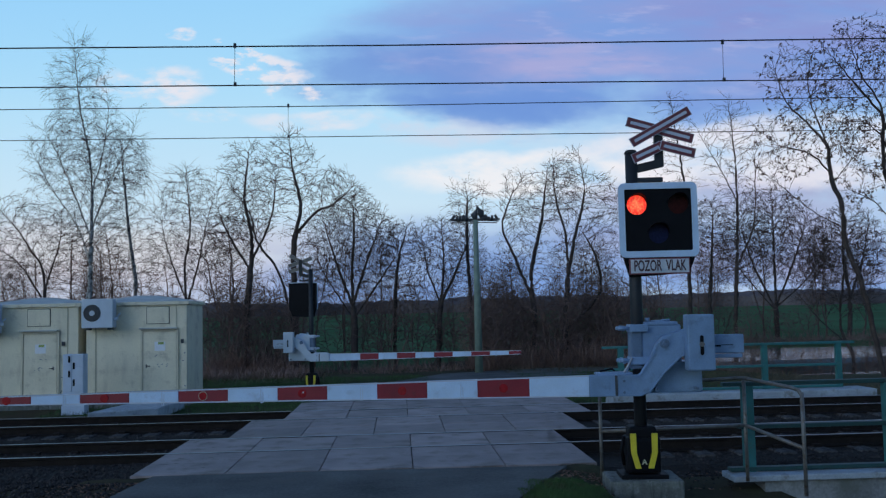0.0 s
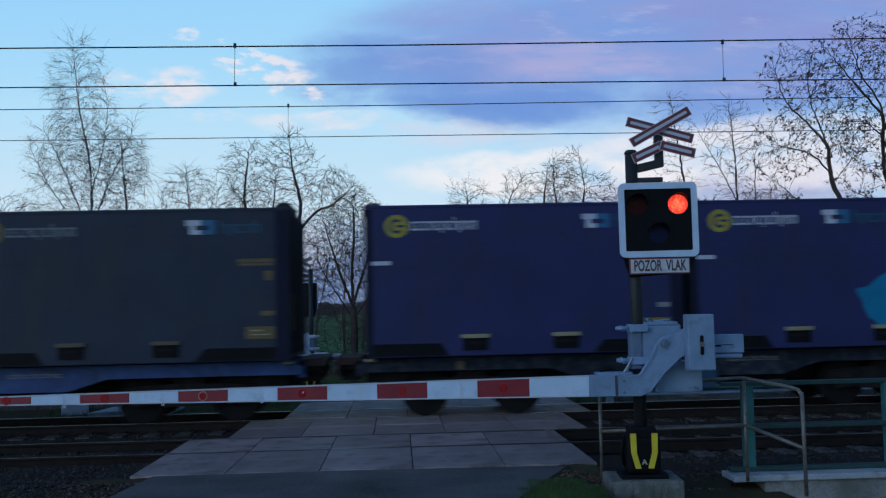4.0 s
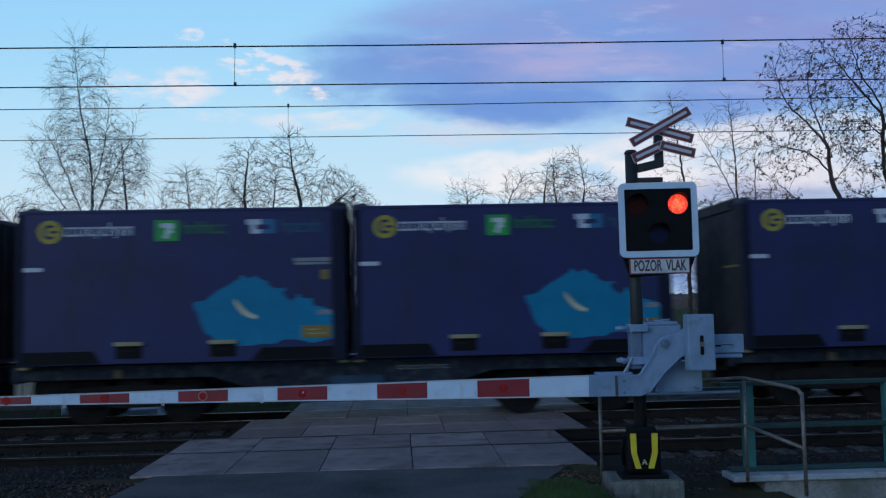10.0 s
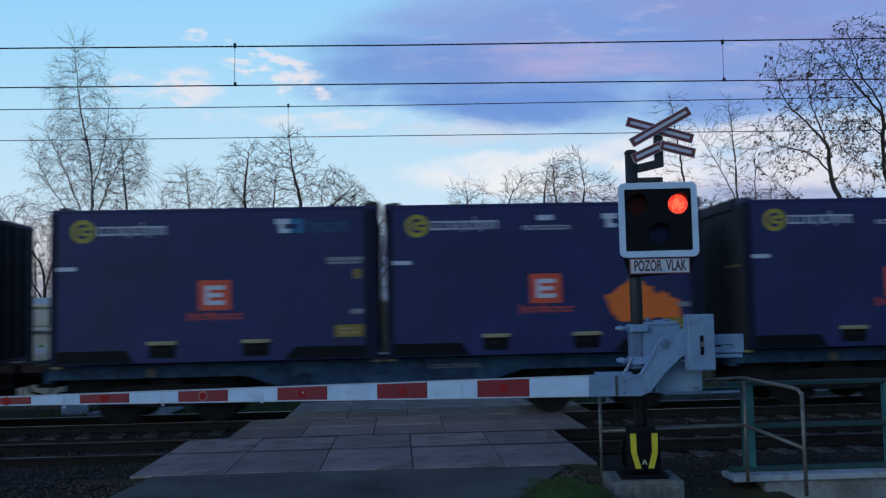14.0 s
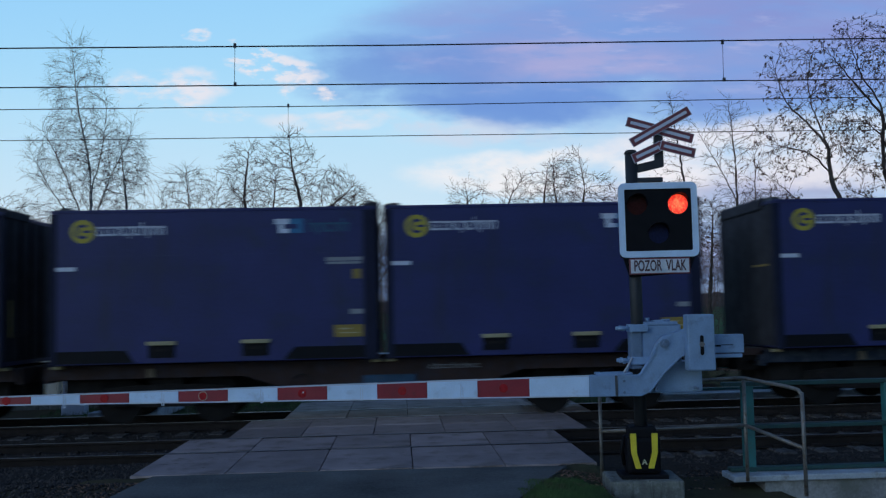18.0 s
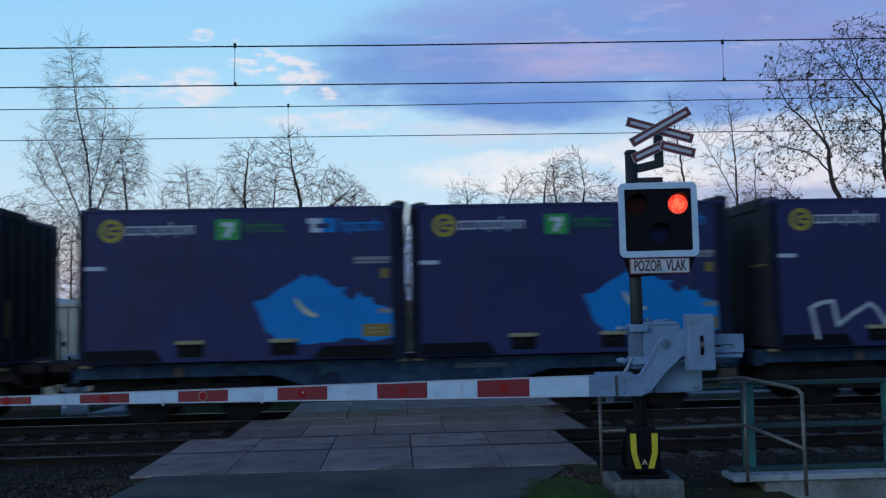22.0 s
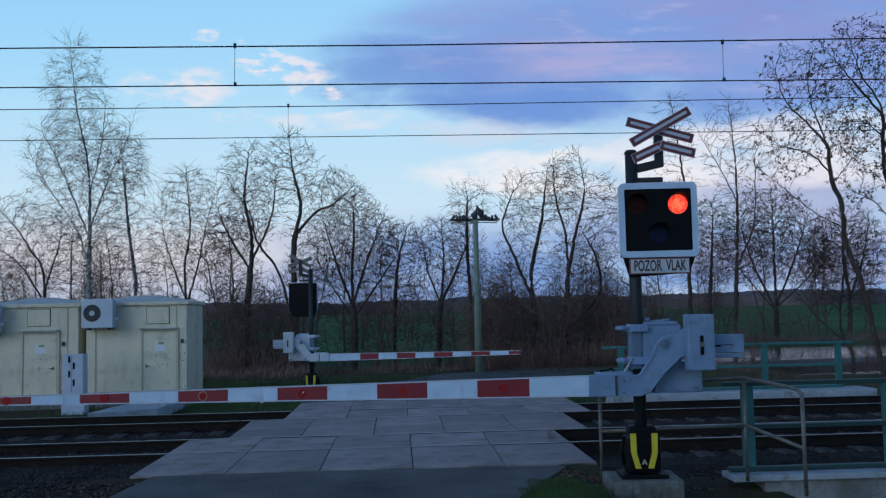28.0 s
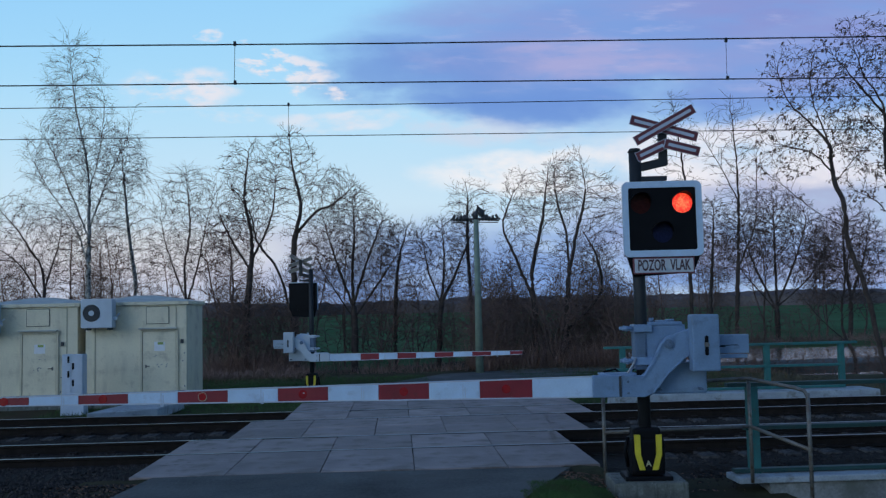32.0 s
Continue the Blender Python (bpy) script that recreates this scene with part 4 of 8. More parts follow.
    box(pl, -0.09, 0.62, -0.15, -0.12, 2.39, 2.58, 0.006)
    plate = part("sign_plate", pl, "crossred", t, "name plate with red edge")
    p2 = bmesh.new()
    box(p2, -0.075, 0.605, -0.154, -0.149, 2.405, 2.565)
    part("plate_face", p2, "signwhite", plate)
    tx = text_mesh("POZOR  VLAK", 0.15, "lettering", "signink", 0.002)
    wl = [q.co.x for q in tx.vertices]
    tx.transform(Matrix.Diagonal((0.61 / (max(wl) - min(wl)), 1, 1.18, 1)))
    lt = part("lettering", tx, "signink", plate)
    lt.location = (0.265, -0.156, 2.485)
    br = bmesh.new()
    prism(br, [(-0.15, 2.6), (0.7, 2.6), (0.62, 2.4), (-0.08, 2.36)], -0.1, -0.06)
    part("plate_bracket", br, "black", t)
    bc = bmesh.new()
    box(bc, -0.03, 0.36, -0.05, 0.03, 3.5, 3.55)
    part("screen_lid", bc, "pole", t)
    # cross boards
    ca = bmesh.new()
    prism(ca, [(0.0, 3.6), (0.38, 3.68), (0.38, 4.19), (0.28, 4.19), (0.28, 3.76), (0.0, 3.7)], -0.04, 0.02)
    part("cross_bracket", ca, "pole", t)
    for p, q in (((-0.04, 4.232), (0.733, 4.002)), ((0.0, 3.965), (0.695, 4.34)), ((0.015, 3.775), (0.362, 3.93)), ((0.345, 3.93), (0.742, 3.82))):
        d = (Vector(q) - Vector(p)).normalized()
        lo = -0.078 if p[1] < 3.96 and p[0] < 0.3 else (-0.06 if p[1] > 4 else -0.094)
        bm = bmesh.new()
        bar(bm, p, q, 0.107, lo, lo + 0.014)
        b = part("cross_board", bm, "crossred", t, "dark red and white warning board")
        part("board_edge", made(bar, Vector(p) - d * 0.008, Vector(q) + d * 0.006, 0.118, lo + 0.003, lo + 0.012), "printwhite", b)
        bm = bmesh.new()
        bar(bm, Vector(p) + d * 0.04, Vector(q) - d * 0.04, 0.036, lo - 0.003, lo)
        part("white_stripe", bm, "printwhite", b)
        bm = bmesh.new()
        bar(bm, p, q, 0.104, lo + 0.0145, lo + 0.02)
        part("board_back", bm, "galv", b, "bare grey metal back")
    if mirrored:
        for ob in t.children_recursive:
            if ob.data.materials[0] == M["grey"]:
                ob.data.materials[0] = M["acwhite"]
        # the drive lies mirrored, the screen looks the other way
        turned = {"screen_back", "screen_border", "screen_face", "hood", "lens", "lamp_light", "sign_plate", "plate_face", "lettering", "plate_bracket", "screen_lid", "cross_bracket", "cross_board", "board_edge", "white_stripe", "board_back"}
        for ob in t.children_recursive:
            back = ob.name.split(".")[0] in turned
            ob.data.transform(Matrix.Diagonal((-1, -1 if back else 1, 1, 1)))
            if not back:
                ob.data.flip_normals()
            ob.location.x *= -1
            if back:
                ob.location.y *= -1
    return t, lamps


near_sig, near_lamps = signal_with_barrier("barrier_with_signal", pose(2.82, 10.7, 0, 0, 0, -4.5), 9.2, "barriers of the crossing")
far_sig, far_lamps = signal_with_barrier("barrier_with_signal", pose(-2.78, 29.0, -0.43, 0, 0, -8.6), 6.6, "barriers of the crossing", True)
tagged(far_sig, "grey crossing barrier and signal seen from behind, beyond the tracks")

# ---------------------------------------------------------------- railings
def rail_line(name, label, material, group, posts, tops, r, square=False, foot=-0.12, rail_mat=""):
    t = thing(name, label, "railing", group)
    for x, y, z in posts:
        bm = bmesh.new()
        if square:
            box(bm, x - 0.07, x + 0.07, y - 0.05, y + 0.05, foot, z, 0.01)
        else:
            tube(bm, [(x, y, foot), (x, y, z)], r, 10)
        part("post", bm, material, t)
    for pts in tops:
        bm = bmesh.new()
        if square:
            (x0, y0, z0), (x1, y1, z1) = pts
            box(bm, x0, x1, y0 - 0.06, y0 + 0.06, z0 - r, z0 + r, 0.006)
        else:
            tube(bm, pts, r, 10)
        part("rail", bm, rail_mat or material, t)
    return t


rail_line("tube_railing", "galvanised tube railing beside the crossing, stained with rust", "galv", "", [(2.44, 11.15, 1.02), (4.17, 10.95, 1.12), (4.47, 10.02, 1.02)],
          [[(2.44, 11.15, 1.02), (2.6, 11.13, 1.05), (4.1, 10.96, 1.12), (4.17, 10.93, 1.12), (4.42, 10.2, 1.06), (4.46, 10.08, 1.04), (4.47, 10.02, 0.98)], [(2.44, 11.15, 0.5), (4.17, 10.95, 0.55)], [(4.17, 10.95, 0.55), (4.47, 10.02, 0.4)]], 0.022)
# near rails are coloured darker than their posts
rail_line("bridge_railing", "teal painted steel bridge railing on a concrete ledge", "teal", "bridge railings", [(x, 11.52, 1.0) for x in (4.42, 6.27, 8.12, 9.97, 11.8)],
          [((4.1, 11.52, 1.0), (12.0, 11.52, 1.0)), ((4.3, 11.52, 0.46), (12.0, 11.52, 0.46)), ((4.15, 11.52, -0.07), (12.0, 11.52, -0.07))], 0.025, True, rail_mat="tealdark")
rail_line("bridge_railing", "teal painted steel bridge railing beyond the tracks", "teal", "bridge railings", [(x, 21.95, 1.05) for x in (5.35, 7.1, 8.9, 10.75)],
          [((4.9, 21.95, 1.05), (11.15, 21.95, 1.05)), ((4.95, 21.95, 0.52), (10.8, 21.95, 0.52)), ((4.95, 21.95, 0.0), (10.8, 21.95, 0.0))], 0.03, True)
lg = bmesh.new()
box(lg, 4.1, 12.5, 11.2, 11.66, -0.18, -0.105, 0.015)
tagged(part("bridge_ledge", lg, "paleledge"), "pale concrete ledge of the small bridge", "ledge", kind="structure")
lg = bmesh.new()
box(lg, 4.5, 12.5, 11.25, 11.6, -1.6, -0.18, 0.01)
tagged(part("bridge_wall", lg, "wallgrey"), "stained concrete side wall of the small bridge", "wall", kind="structure")
lg = bmesh.new()
box(lg, 5.0, 11.35, 21.3, 22.2, -0.32, -0.04, 0.03)
tagged(part("bridge_ledge", lg, "paleledge"), "pale concrete ledge beyond the tracks", "ledge", kind="structure")

# ---------------------------------------------------------------- equipment huts
def hut(x0, x1, label, at):
    z0, z1, y0, y1 = -0.5, 2.49, 26.5, 28.6
    t = thing("equipment_hut", label, "hut", "equipment huts", pose(x0, y0, z0))
    w, d, h = x1 - x0, y1 - y0, z1 - z0
    bm = bmesh.new()
    box(bm, 0, w, 0, d, 0.12, h - 0.1, 0.02)
    part("wall", bm, "hut", t)
    part("plinth", made(box, -0.03, w + 0.03, -0.03, d + 0.03, -0.1, 0.14, 0.01), "block", t)
    part("roof_edge", made(box, -0.07, w + 0.07, -0.07, d + 0.07, h - 0.1, h, 0.012), "hut", t)
    rf = bmesh.new()
    vs = [rf.verts.new(q) for q in ((-0.05, -0.05, h), (w + 0.05, -0.05, h), (w + 0.05, d + 0.05, h), (-0.05, d + 0.05, h), (w * 0.4, d * 0.45, h + 0.2), (w * 0.6, d * 0.55, h + 0.2))]
    for q in ((0, 1, 5, 4), (1, 2, 5), (2, 3, 4, 5), (3, 0, 4)):
        rf.faces.new([vs[i] for i in q])
    rf.faces.new([vs[i] for i in (3, 2, 1, 0)])
    part("roof", rf, "hutroof", t)
    dx = w * at
    dr = bmesh.new()
    box(dr, dx - 0.46, dx + 0.46, -0.035, 0.01, 0.2, 2.12, 0.006)
    door = part("door", dr, "hut", t, "cream steel door")
    fr = bmesh.new()
    box(fr, dx - 0.53, dx - 0.475, -0.05, 0.01, 0.16, 2.18)
    box(fr, dx + 0.475, dx + 0.53, -0.05, 0.01, 0.16, 2.18)
    box(fr, dx - 0.475, dx + 0.475, -0.05, 0.01, 2.135, 2.18)
    part("door_frame", fr, "hutframe", t)
    part("rain_ledge", made(box, dx - 0.56, dx + 0.5, -0.13, 0.0, 2.2, 2.245, 0.006), "hutroof", t)
    hd = bmesh.new()
    hx, hs = (dx + 0.37, -1) if at < 0.7 else (dx - 0.37, 1)
    tube(hd, [(hx, -0.05, 1.15), (hx + 0.11 * hs, -0.07, 1.15)], 0.013, 8)
    box(hd, hx - 0.02, hx + 0.02, -0.045, -0.034, 1.1, 1.2)
    part("handle", hd, "galv", door)
    smear = random.Random(int(at * 100))
    for _ in range(9):
        sx, sz = dx + smear.uniform(-0.16, 0.2), smear.choice((1.12, 1.18, 1.42, 1.47))
        part("smudge", made(bar, (sx, sz), (sx + smear.uniform(-0.07, 0.07), sz + smear.uniform(-0.05, 0.05)), 0.018, -0.0395, -0.034), "greyprint", door)
    for _ in range(7):
        sx, sz = w - smear.uniform(0.05, 0.5), smear.uniform(0.4, 2.0)
        part("smudge", made(bar, (sx, sz), (sx + 0.04, sz + smear.uniform(-0.1, 0.1)), 0.03, -0.004, 0.002), "greyprint", t)
    part("socket_box", made(box, dx + 0.6, dx + 0.68, -0.05, 0.0, 1.78, 1.9, 0.006), "darkgrey", t)
    nt = part("notice", made(box, dx - 0.14, dx + 0.16, -0.042, -0.036, 1.58, 1.84), "paper", door, "white paper notice")
    part("notice_mark", made(box, dx - 0.04, dx + 0.12, -0.0455, -0.0425, 1.76, 1.83), "graffyellow", nt)
    pn = bmesh.new()
    box(pn, dx - 0.36, dx + 0.26, -0.03, 0.005, 2.36, h - 0.16, 0.008)
    vp = part("vent_panel", pn, "hut", t)
    # dark frame behind the panel draws the gap round it
    part("panel_gasket", made(box, dx - 0.375, dx + 0.275, -0.012, 0.004, 2.345, h - 0.145), "darkgrey", vp)
    for q in (0.27, w - 0.3):
        part("panel_joint", made(box, q - 0.012, q + 0.012, -0.012, 0.004, 0.16, h - 0.12), "cream", t)
    return t


hut(-8.93, -6.09, "cream panel equipment hut with a steel door", 0.73)
hut(-11.85, -9.15, "cream panel equipment hut beside the other hut", 0.61)


def ac_unit(x, y, z, lab):
    t = thing("air_conditioner", lab, "air conditioner", "air conditioner units", pose(x, y, z))
    part("casing", made(box, 0, 0.87, -0.36, 0, 0, 0.82, 0.025), "acwhite", t)
    fan = bmesh.new()
    disc(fan, 0.3, 0.42, 0.24, -0.372, -0.358, 28)
    g = part("fan_grille", fan, "darkgrey", t, "round dark fan grille")
    for r in (0.21, 0.16, 0.11):
        bm = bmesh.new()
        tube(bm, [(0.3 + r * math.cos(a), -0.376, 0.42 + r * math.sin(a)) for a in [2 * math.pi * k / 20 for k in range(21)]], 0.006, 5)
        part("grille_ring", bm, "darkgrey", g)
    hb = bmesh.new()
    disc(hb, 0.3, 0.42, 0.075, -0.385, -0.37, 18)
    part("fan_hub", hb, "acwhite", g)
    bk = bmesh.new()
    box(bk, 0.12, 0.18, -0.34, 0.02, -0.06, 0.0)
    box(bk, 0.72, 0.78, -0.34, 0.02, -0.06, 0.0)
    part("bracket", bk, "darkgrey", t)
    v = bmesh.new()
    box(v, 0.87, 0.96, -0.28, -0.1, 0.2, 0.3, 0.02)
    tube(v, [(0.93, -0.19, 0.28), (0.98, -0.19, 0.36), (1.0, -0.1, 0.4)], 0.022, 6)
    part("valve_cover", v, "acwhite", t)


ac_unit(-8.93, 26.44, 1.77, "white air conditioner outdoor unit hung on the hut wall")
ac_unit(-12.12, 26.44, 1.68, "white air conditioner outdoor unit at the hut's edge")
cb = thing("meter_cabinet", "pale grey electric meter cabinet with dark slots", "electric cabinet", m=pose(-9.04, 25.0, -0.5) @ Matrix.Diagonal((0.88, 1, 0.97, 1)))
part("body", made(box, 0, 0.63, 0, 0.32, 0.0, 1.64, 0.012), "cabinet", cb)
part("plinth", made(box, -0.03, 0.66, -0.02, 0.34, -0.12, 0.24, 0.01), "cabinet", cb)
for x0, x1, z0, z1 in ((0.02, 0.27, 1.32, 1.62), (0.02, 0.27, 0.62, 1.3), (0.29, 0.61, 1.32, 1.62), (0.29, 0.61, 0.62, 1.3), (0.02, 0.61, 0.28, 0.6)):
    part("cabinet_door", made(box, x0, x1, -0.018, 0.002, z0, z1, 0.005), "cabinet", cb)
for x, z in ((0.2, 1.5), (0.34, 1.32), (0.2, 1.1), (0.34, 0.86)):
    part("slot", made(box, x - 0.03, x + 0.03, -0.024, -0.016, z - 0.09, z + 0.09), "black", cb)
sb = bmesh.new()
plan = [(-7.55, 22.5), (-6.05, 23.2), (-5.95, 25.6), (-7.15, 25.1)]
lo4, hi4 = [sb.verts.new((x, y, -0.5)) for x, y in plan], [sb.verts.new((x, y, -0.23)) for x, y in plan]
sb.faces.new(hi4)
sb.faces.new(lo4[::-1])
for k in range(4):
    sb.faces.new((lo4[k], lo4[(k + 1) % 4], hi4[(k + 1) % 4], hi4[k]))
bmesh.ops.bevel(sb, geom=list(sb.edges), offset=0.02, segments=1, affect="EDGES")
tagged(part("cable_duct_cover", sb, "paleledge"), "pale blue-grey concrete duct cover lying in the grass", "concrete cover")

# ---------------------------------------------------------------- overhead line
def sag_wire(y, z, x0, x1, sag, r, n=30):
    bm = bmesh.new()
    tube(bm, [(x0 + (x1 - x0) * k / n, y, z - sag * (1 - (2 * k / n - 1) ** 2) + sag) for k in range(n + 1)], r, 6)
    return bm


for yc, zc, zm, rw, drops in ((TRACK_N, 5.72, 6.36, 0.0105, (-2.57, 5.45, -10.6, 13.4)), (TRACK_F, 5.66, 6.30, 0.0085, (-2.2, -9.8, 12.6))):
    t = thing("catenary", "contact wire hung from its messenger wire by droppers", "overhead wire", "overhead wires", kind="structure")
    part("contact_wire", made(tube, [(-300, yc, zc), (300, yc, zc)], rw, 6), "wire", t)
    part("messenger_wire", made(tube, [(-300, yc, zm), (-30, yc, zm - 0.01), (0, yc, zm), (30, yc, zm + 0.2), (300, yc, zm + 0.2)], rw * 1.1, 6), "wire", t)
    for x in drops:
        bm = bmesh.new()
        tube(bm, [(x - 0.01, yc, zc), (x, yc, zm + 0.03)], 0.0045, 5)
        box(bm, x - 0.02, x + 0.02, yc - 0.02, yc + 0.02, zc - 0.01, zc + 0.05)
        box(bm, x - 0.02, x + 0.02, yc - 0.02, yc + 0.02, zm - 0.02, zm + 0.05)
        part("dropper", bm, "wire", t)

# concrete pole with line insulators
t = thing("concrete_pole", "pale green concrete utility pole with a bracket of insulators", "utility pole", m=pose(3.2, 37.0, -0.55))
part("shaft", made(tube, [(0, 0, 0), (0.0, 0, 6.3)], [0.17, 0.1], 10), "polegreen", t)
for k in range(9):
    part("band", made(tube, [(0, 0, 1.6 + 0.5 * k), (0, 0, 1.63 + 0.5 * k)], 0.155 - 0.006 * k, 10), "polegreen", t)
part("crossarm", made(box, -1.05, 1.0, -0.04, 0.04, 6.28, 6.36), "darkgrey", t)
for x in (-1.0, -0.55, -0.45, 0.4, 0.5, 0.95):
    bm = bmesh.new()
    tube(bm, [(x, 0, 6.3), (x * 0.9, 0, 6.42), (x * 0.85, 0, 6.5)], [0.03, 0.06, 0.05], 8)
    part("insulator", bm, "darkgrey", t)
cap = bmesh.new()
tube(cap, [(0.0, 0, 6.3), (-0.05, 0, 6.5), (0.1, 0, 6.8), (0.22, 0, 6.6), (0.3, 0, 6.35)], [0.08, 0.16, 0.12, 0.16, 0.06], 8)
part("cable_head", cap, "darkgrey", t)
for x in (-0.55, 0.5):
    bm = bmesh.new()
    for k in range(4):
        tube(bm, [(x - 0.22 + 0.13 * k, 0, 6.26), (x - 0.2 + 0.13 * k, -0.05, 6.42 + 0.05 * (k % 2))], [0.075, 0.05], 7)
    tube(bm, [(x - 0.5, 0, 6.3), (x + 0.45, 0, 6.24)], 0.028, 6)
    tube(bm, [(x - 0.45, 0, 6.2), (x + 0.4, 0, 6.17)], 0.022, 6)
    part("insulator_set", bm, "darkgrey", t, "cluster of dark insulators")

# pond
wv = [(9, 33, -1.25), (90, 33, -1.25), (90, 72, -1.25), (9, 72, -1.25)]
tagged(new("water", raw("water", wv, [(0, 1, 2, 3)], "water")), "still pond water reflecting the evening sky", "water", kind="structure")


# ---------------------------------------------------------------- bare trees
class Tubes:
    def __init__(self):
        self.v, self.f = [], []

    def add(self, pts, rs, n):
        base = len(self.v)
        for i, q in enumerate(pts):
            d = pts[min(i + 1, len(pts) - 1)] - pts[max(i - 1, 0)]
            a = Vector((d.y, -d.x, 0.001)) if abs(d.x) + abs(d.y) > 1e-4 else Vector((1, 0, 0))
            a.normalize()
            b = d.cross(a).normalized()
            for k in range(n):
                c, s = math.cos(2 * math.pi * k / n), math.sin(2 * math.pi * k / n)
                self.v.append(q + (a * c + b * s) * rs[i])
        for i in range(len(pts) - 1):
            for k in range(n if n > 2 else 1):
                j = (k + 1) % n
                self.f.append((base + i * n + k, base + i * n + j, base + (i + 1) * n + j, base + (i + 1) * n + k))


def bare_tree(seed, stems, blobs, r0, count=1900, step=0.22, near=0.32, see=1.7, lift=0.12, jit=0.22, thin=0.0095, twigs=1.5, twig_len=0.5, droop=0.0, leaf=0.0, flat=0.8, hold=0.75):
    """Trunk and crown meshes of a leafless tree. stems: lines of (x, z) that the trunk and its main forks follow; blobs: ellipsoids
    (x, z, half width, half height) that make up the crown. The limbs grow step by step towards free spots in the crown, thinning to twigs."""
    rg = random.Random(seed)
    nr = np.random.default_rng(seed)
    big, small, leaves = Tubes(), Tubes(), Tubes()
    pos, par, stem_end = [], [], []
    # the stems, rounded and given a little depth
    for n, line in enumerate(stems):
        ctrl = [Vector((x, (0 if i == 0 else rg.uniform(-0.3, 0.3)), z)) for i, (x, z) in enumerate(line)]
        if n == 0:
            ctrl[0].z = -0.3
            prev = -1
        else:
            prev = min(range(len(pos)), key=lambda k: (pos[k] - ctrl[0]).length)
            ctrl[0] = pos[prev].copy()
        for i in range(len(ctrl) - 1):
            p0, p1, p2, p3 = ctrl[max(i - 1, 0)], ctrl[i], ctrl[i + 1], ctrl[min(i + 2, len(ctrl) - 1)]
            k = max(2, int((p2 - p1).length / step))
            for j in range(k):
                if n and not i and not j:
                    continue
                t = j / k
                q = 0.5 * (2 * p1 + (p2 - p0) * t + (2 * p0 - 5 * p1 + 4 * p2 - p3) * t * t + (3 * p1 - p0 - 3 * p2 + p3) * t ** 3)
                pos.append(q + Vector((rg.uniform(-.025, .025), rg.uniform(-.025, .025), 0)))
                par.append(prev)
                prev = len(pos) - 1
        pos.append(ctrl[-1])
        par.append(prev)
    # free spots in the crown
    vol = np.array([b[2] * b[2] * b[3] for b in blobs])
    pick = nr.choice(len(blobs), count, p=vol / vol.sum())
    way = nr.normal(size=(count, 3))
    way /= np.linalg.norm(way, axis=1)[:, None]
    way *= nr.random(count)[:, None] ** 0.38
    bl = np.array(blobs)
    spot = np.stack([bl[pick, 0] + way[:, 0] * bl[pick, 2], way[:, 1] * bl[pick, 2] * flat, bl[pick, 1] + way[:, 2] * bl[pick, 3]], 1)
    P = np.array([tuple(q) for q in pos])
    best, who = np.full(count, 1e9), np.zeros(count, int)

    def meet(first):
        nonlocal best, who
        d = np.linalg.norm(spot[:, None, :] - P[None, first:, :], axis=2)
        k = d.argmin(1)
        m = d[np.arange(len(spot)), k]
        hit = m < best
        best = np.where(hit, m, best)
        who = np.where(hit, k + first, who)
    first = max(1, int(len(pos) * 0.12))
    meet(first)
    born = np.zeros(60000, int)
    for rounds in range(70):
        keep = best > near
        spot, best, who = spot[keep], best[keep], who[keep]
        act = (best < see * (1 + (rounds < 12))) & (born[who] < 3)
        if not act.any():
            break
        d = (spot[act] - P[who[act]]) / best[act][:, None]
        tips, inv = np.unique(who[act], return_inverse=True)
        s = np.zeros((len(tips), 3))
        np.add.at(s, inv, d)
        s /= np.linalg.norm(s, axis=1)[:, None] + 1e-6
        s += nr.uniform(-jit, jit, s.shape) + np.array((0, 0, lift))
        # keep some of the way the limb already goes
        pp = np.array([par[t] for t in tips])
        old = P[tips] - P[np.maximum(pp, 0)]
        s += hold * old / (np.linalg.norm(old, axis=1)[:, None] + 1e-6)
        s /= np.linalg.norm(s, axis=1)[:, None]
        start = len(P)
        born[tips] += 1
        P = np.vstack([P, P[tips] + s * step])
        par += [int(t) for t in tips]
        meet(start)
    N = len(P)
    kids = [[] for _ in range(N)]
    for i in range(1, N):
        kids[par[i]].append(i)
    power = 2.05
    area = np.zeros(N)
    for i in range(N - 1, -1, -1):
        if not kids[i]:
            area[i] = thin ** power
        if i:
            area[par[i]] += area[i]
    rad = area ** (1 / power)
    rad = thin + (r0 - thin) * np.clip((rad - thin) / (rad[0] - thin), 0, 1) ** 1.35
    V = [Vector(q) for q in P.tolist()]
    todo = [(0, -1)]
    while todo:
        i, base = todo.pop()
        chain = [base] if base >= 0 else []
        while True:
            chain.append(i)
            ks = sorted(kids[i], key=lambda k: -rad[k])
            if not ks:
                break
            todo += [(k, i) for k in ks[1:]]
            i = ks[0]
        rs = [float(rad[k]) for k in chain]
        if base >= 0:
            rs[0] = rs[1]
        if chain[0] == 0:
            rs[0] *= 1.3
        rs[-1] *= 0.6
        cut = 0
        while cut < len(chain) - 1 and rs[cut] > 0.028:
            cut += 1
        if cut:
            big.add([V[k] for k in chain[:cut + 1]], rs[:cut + 1], 7 if rs[0] > 0.07 else 5)
        if cut < len(chain) - 1:
            small.add([V[k] for k in chain[cut:]], rs[cut:], 3)
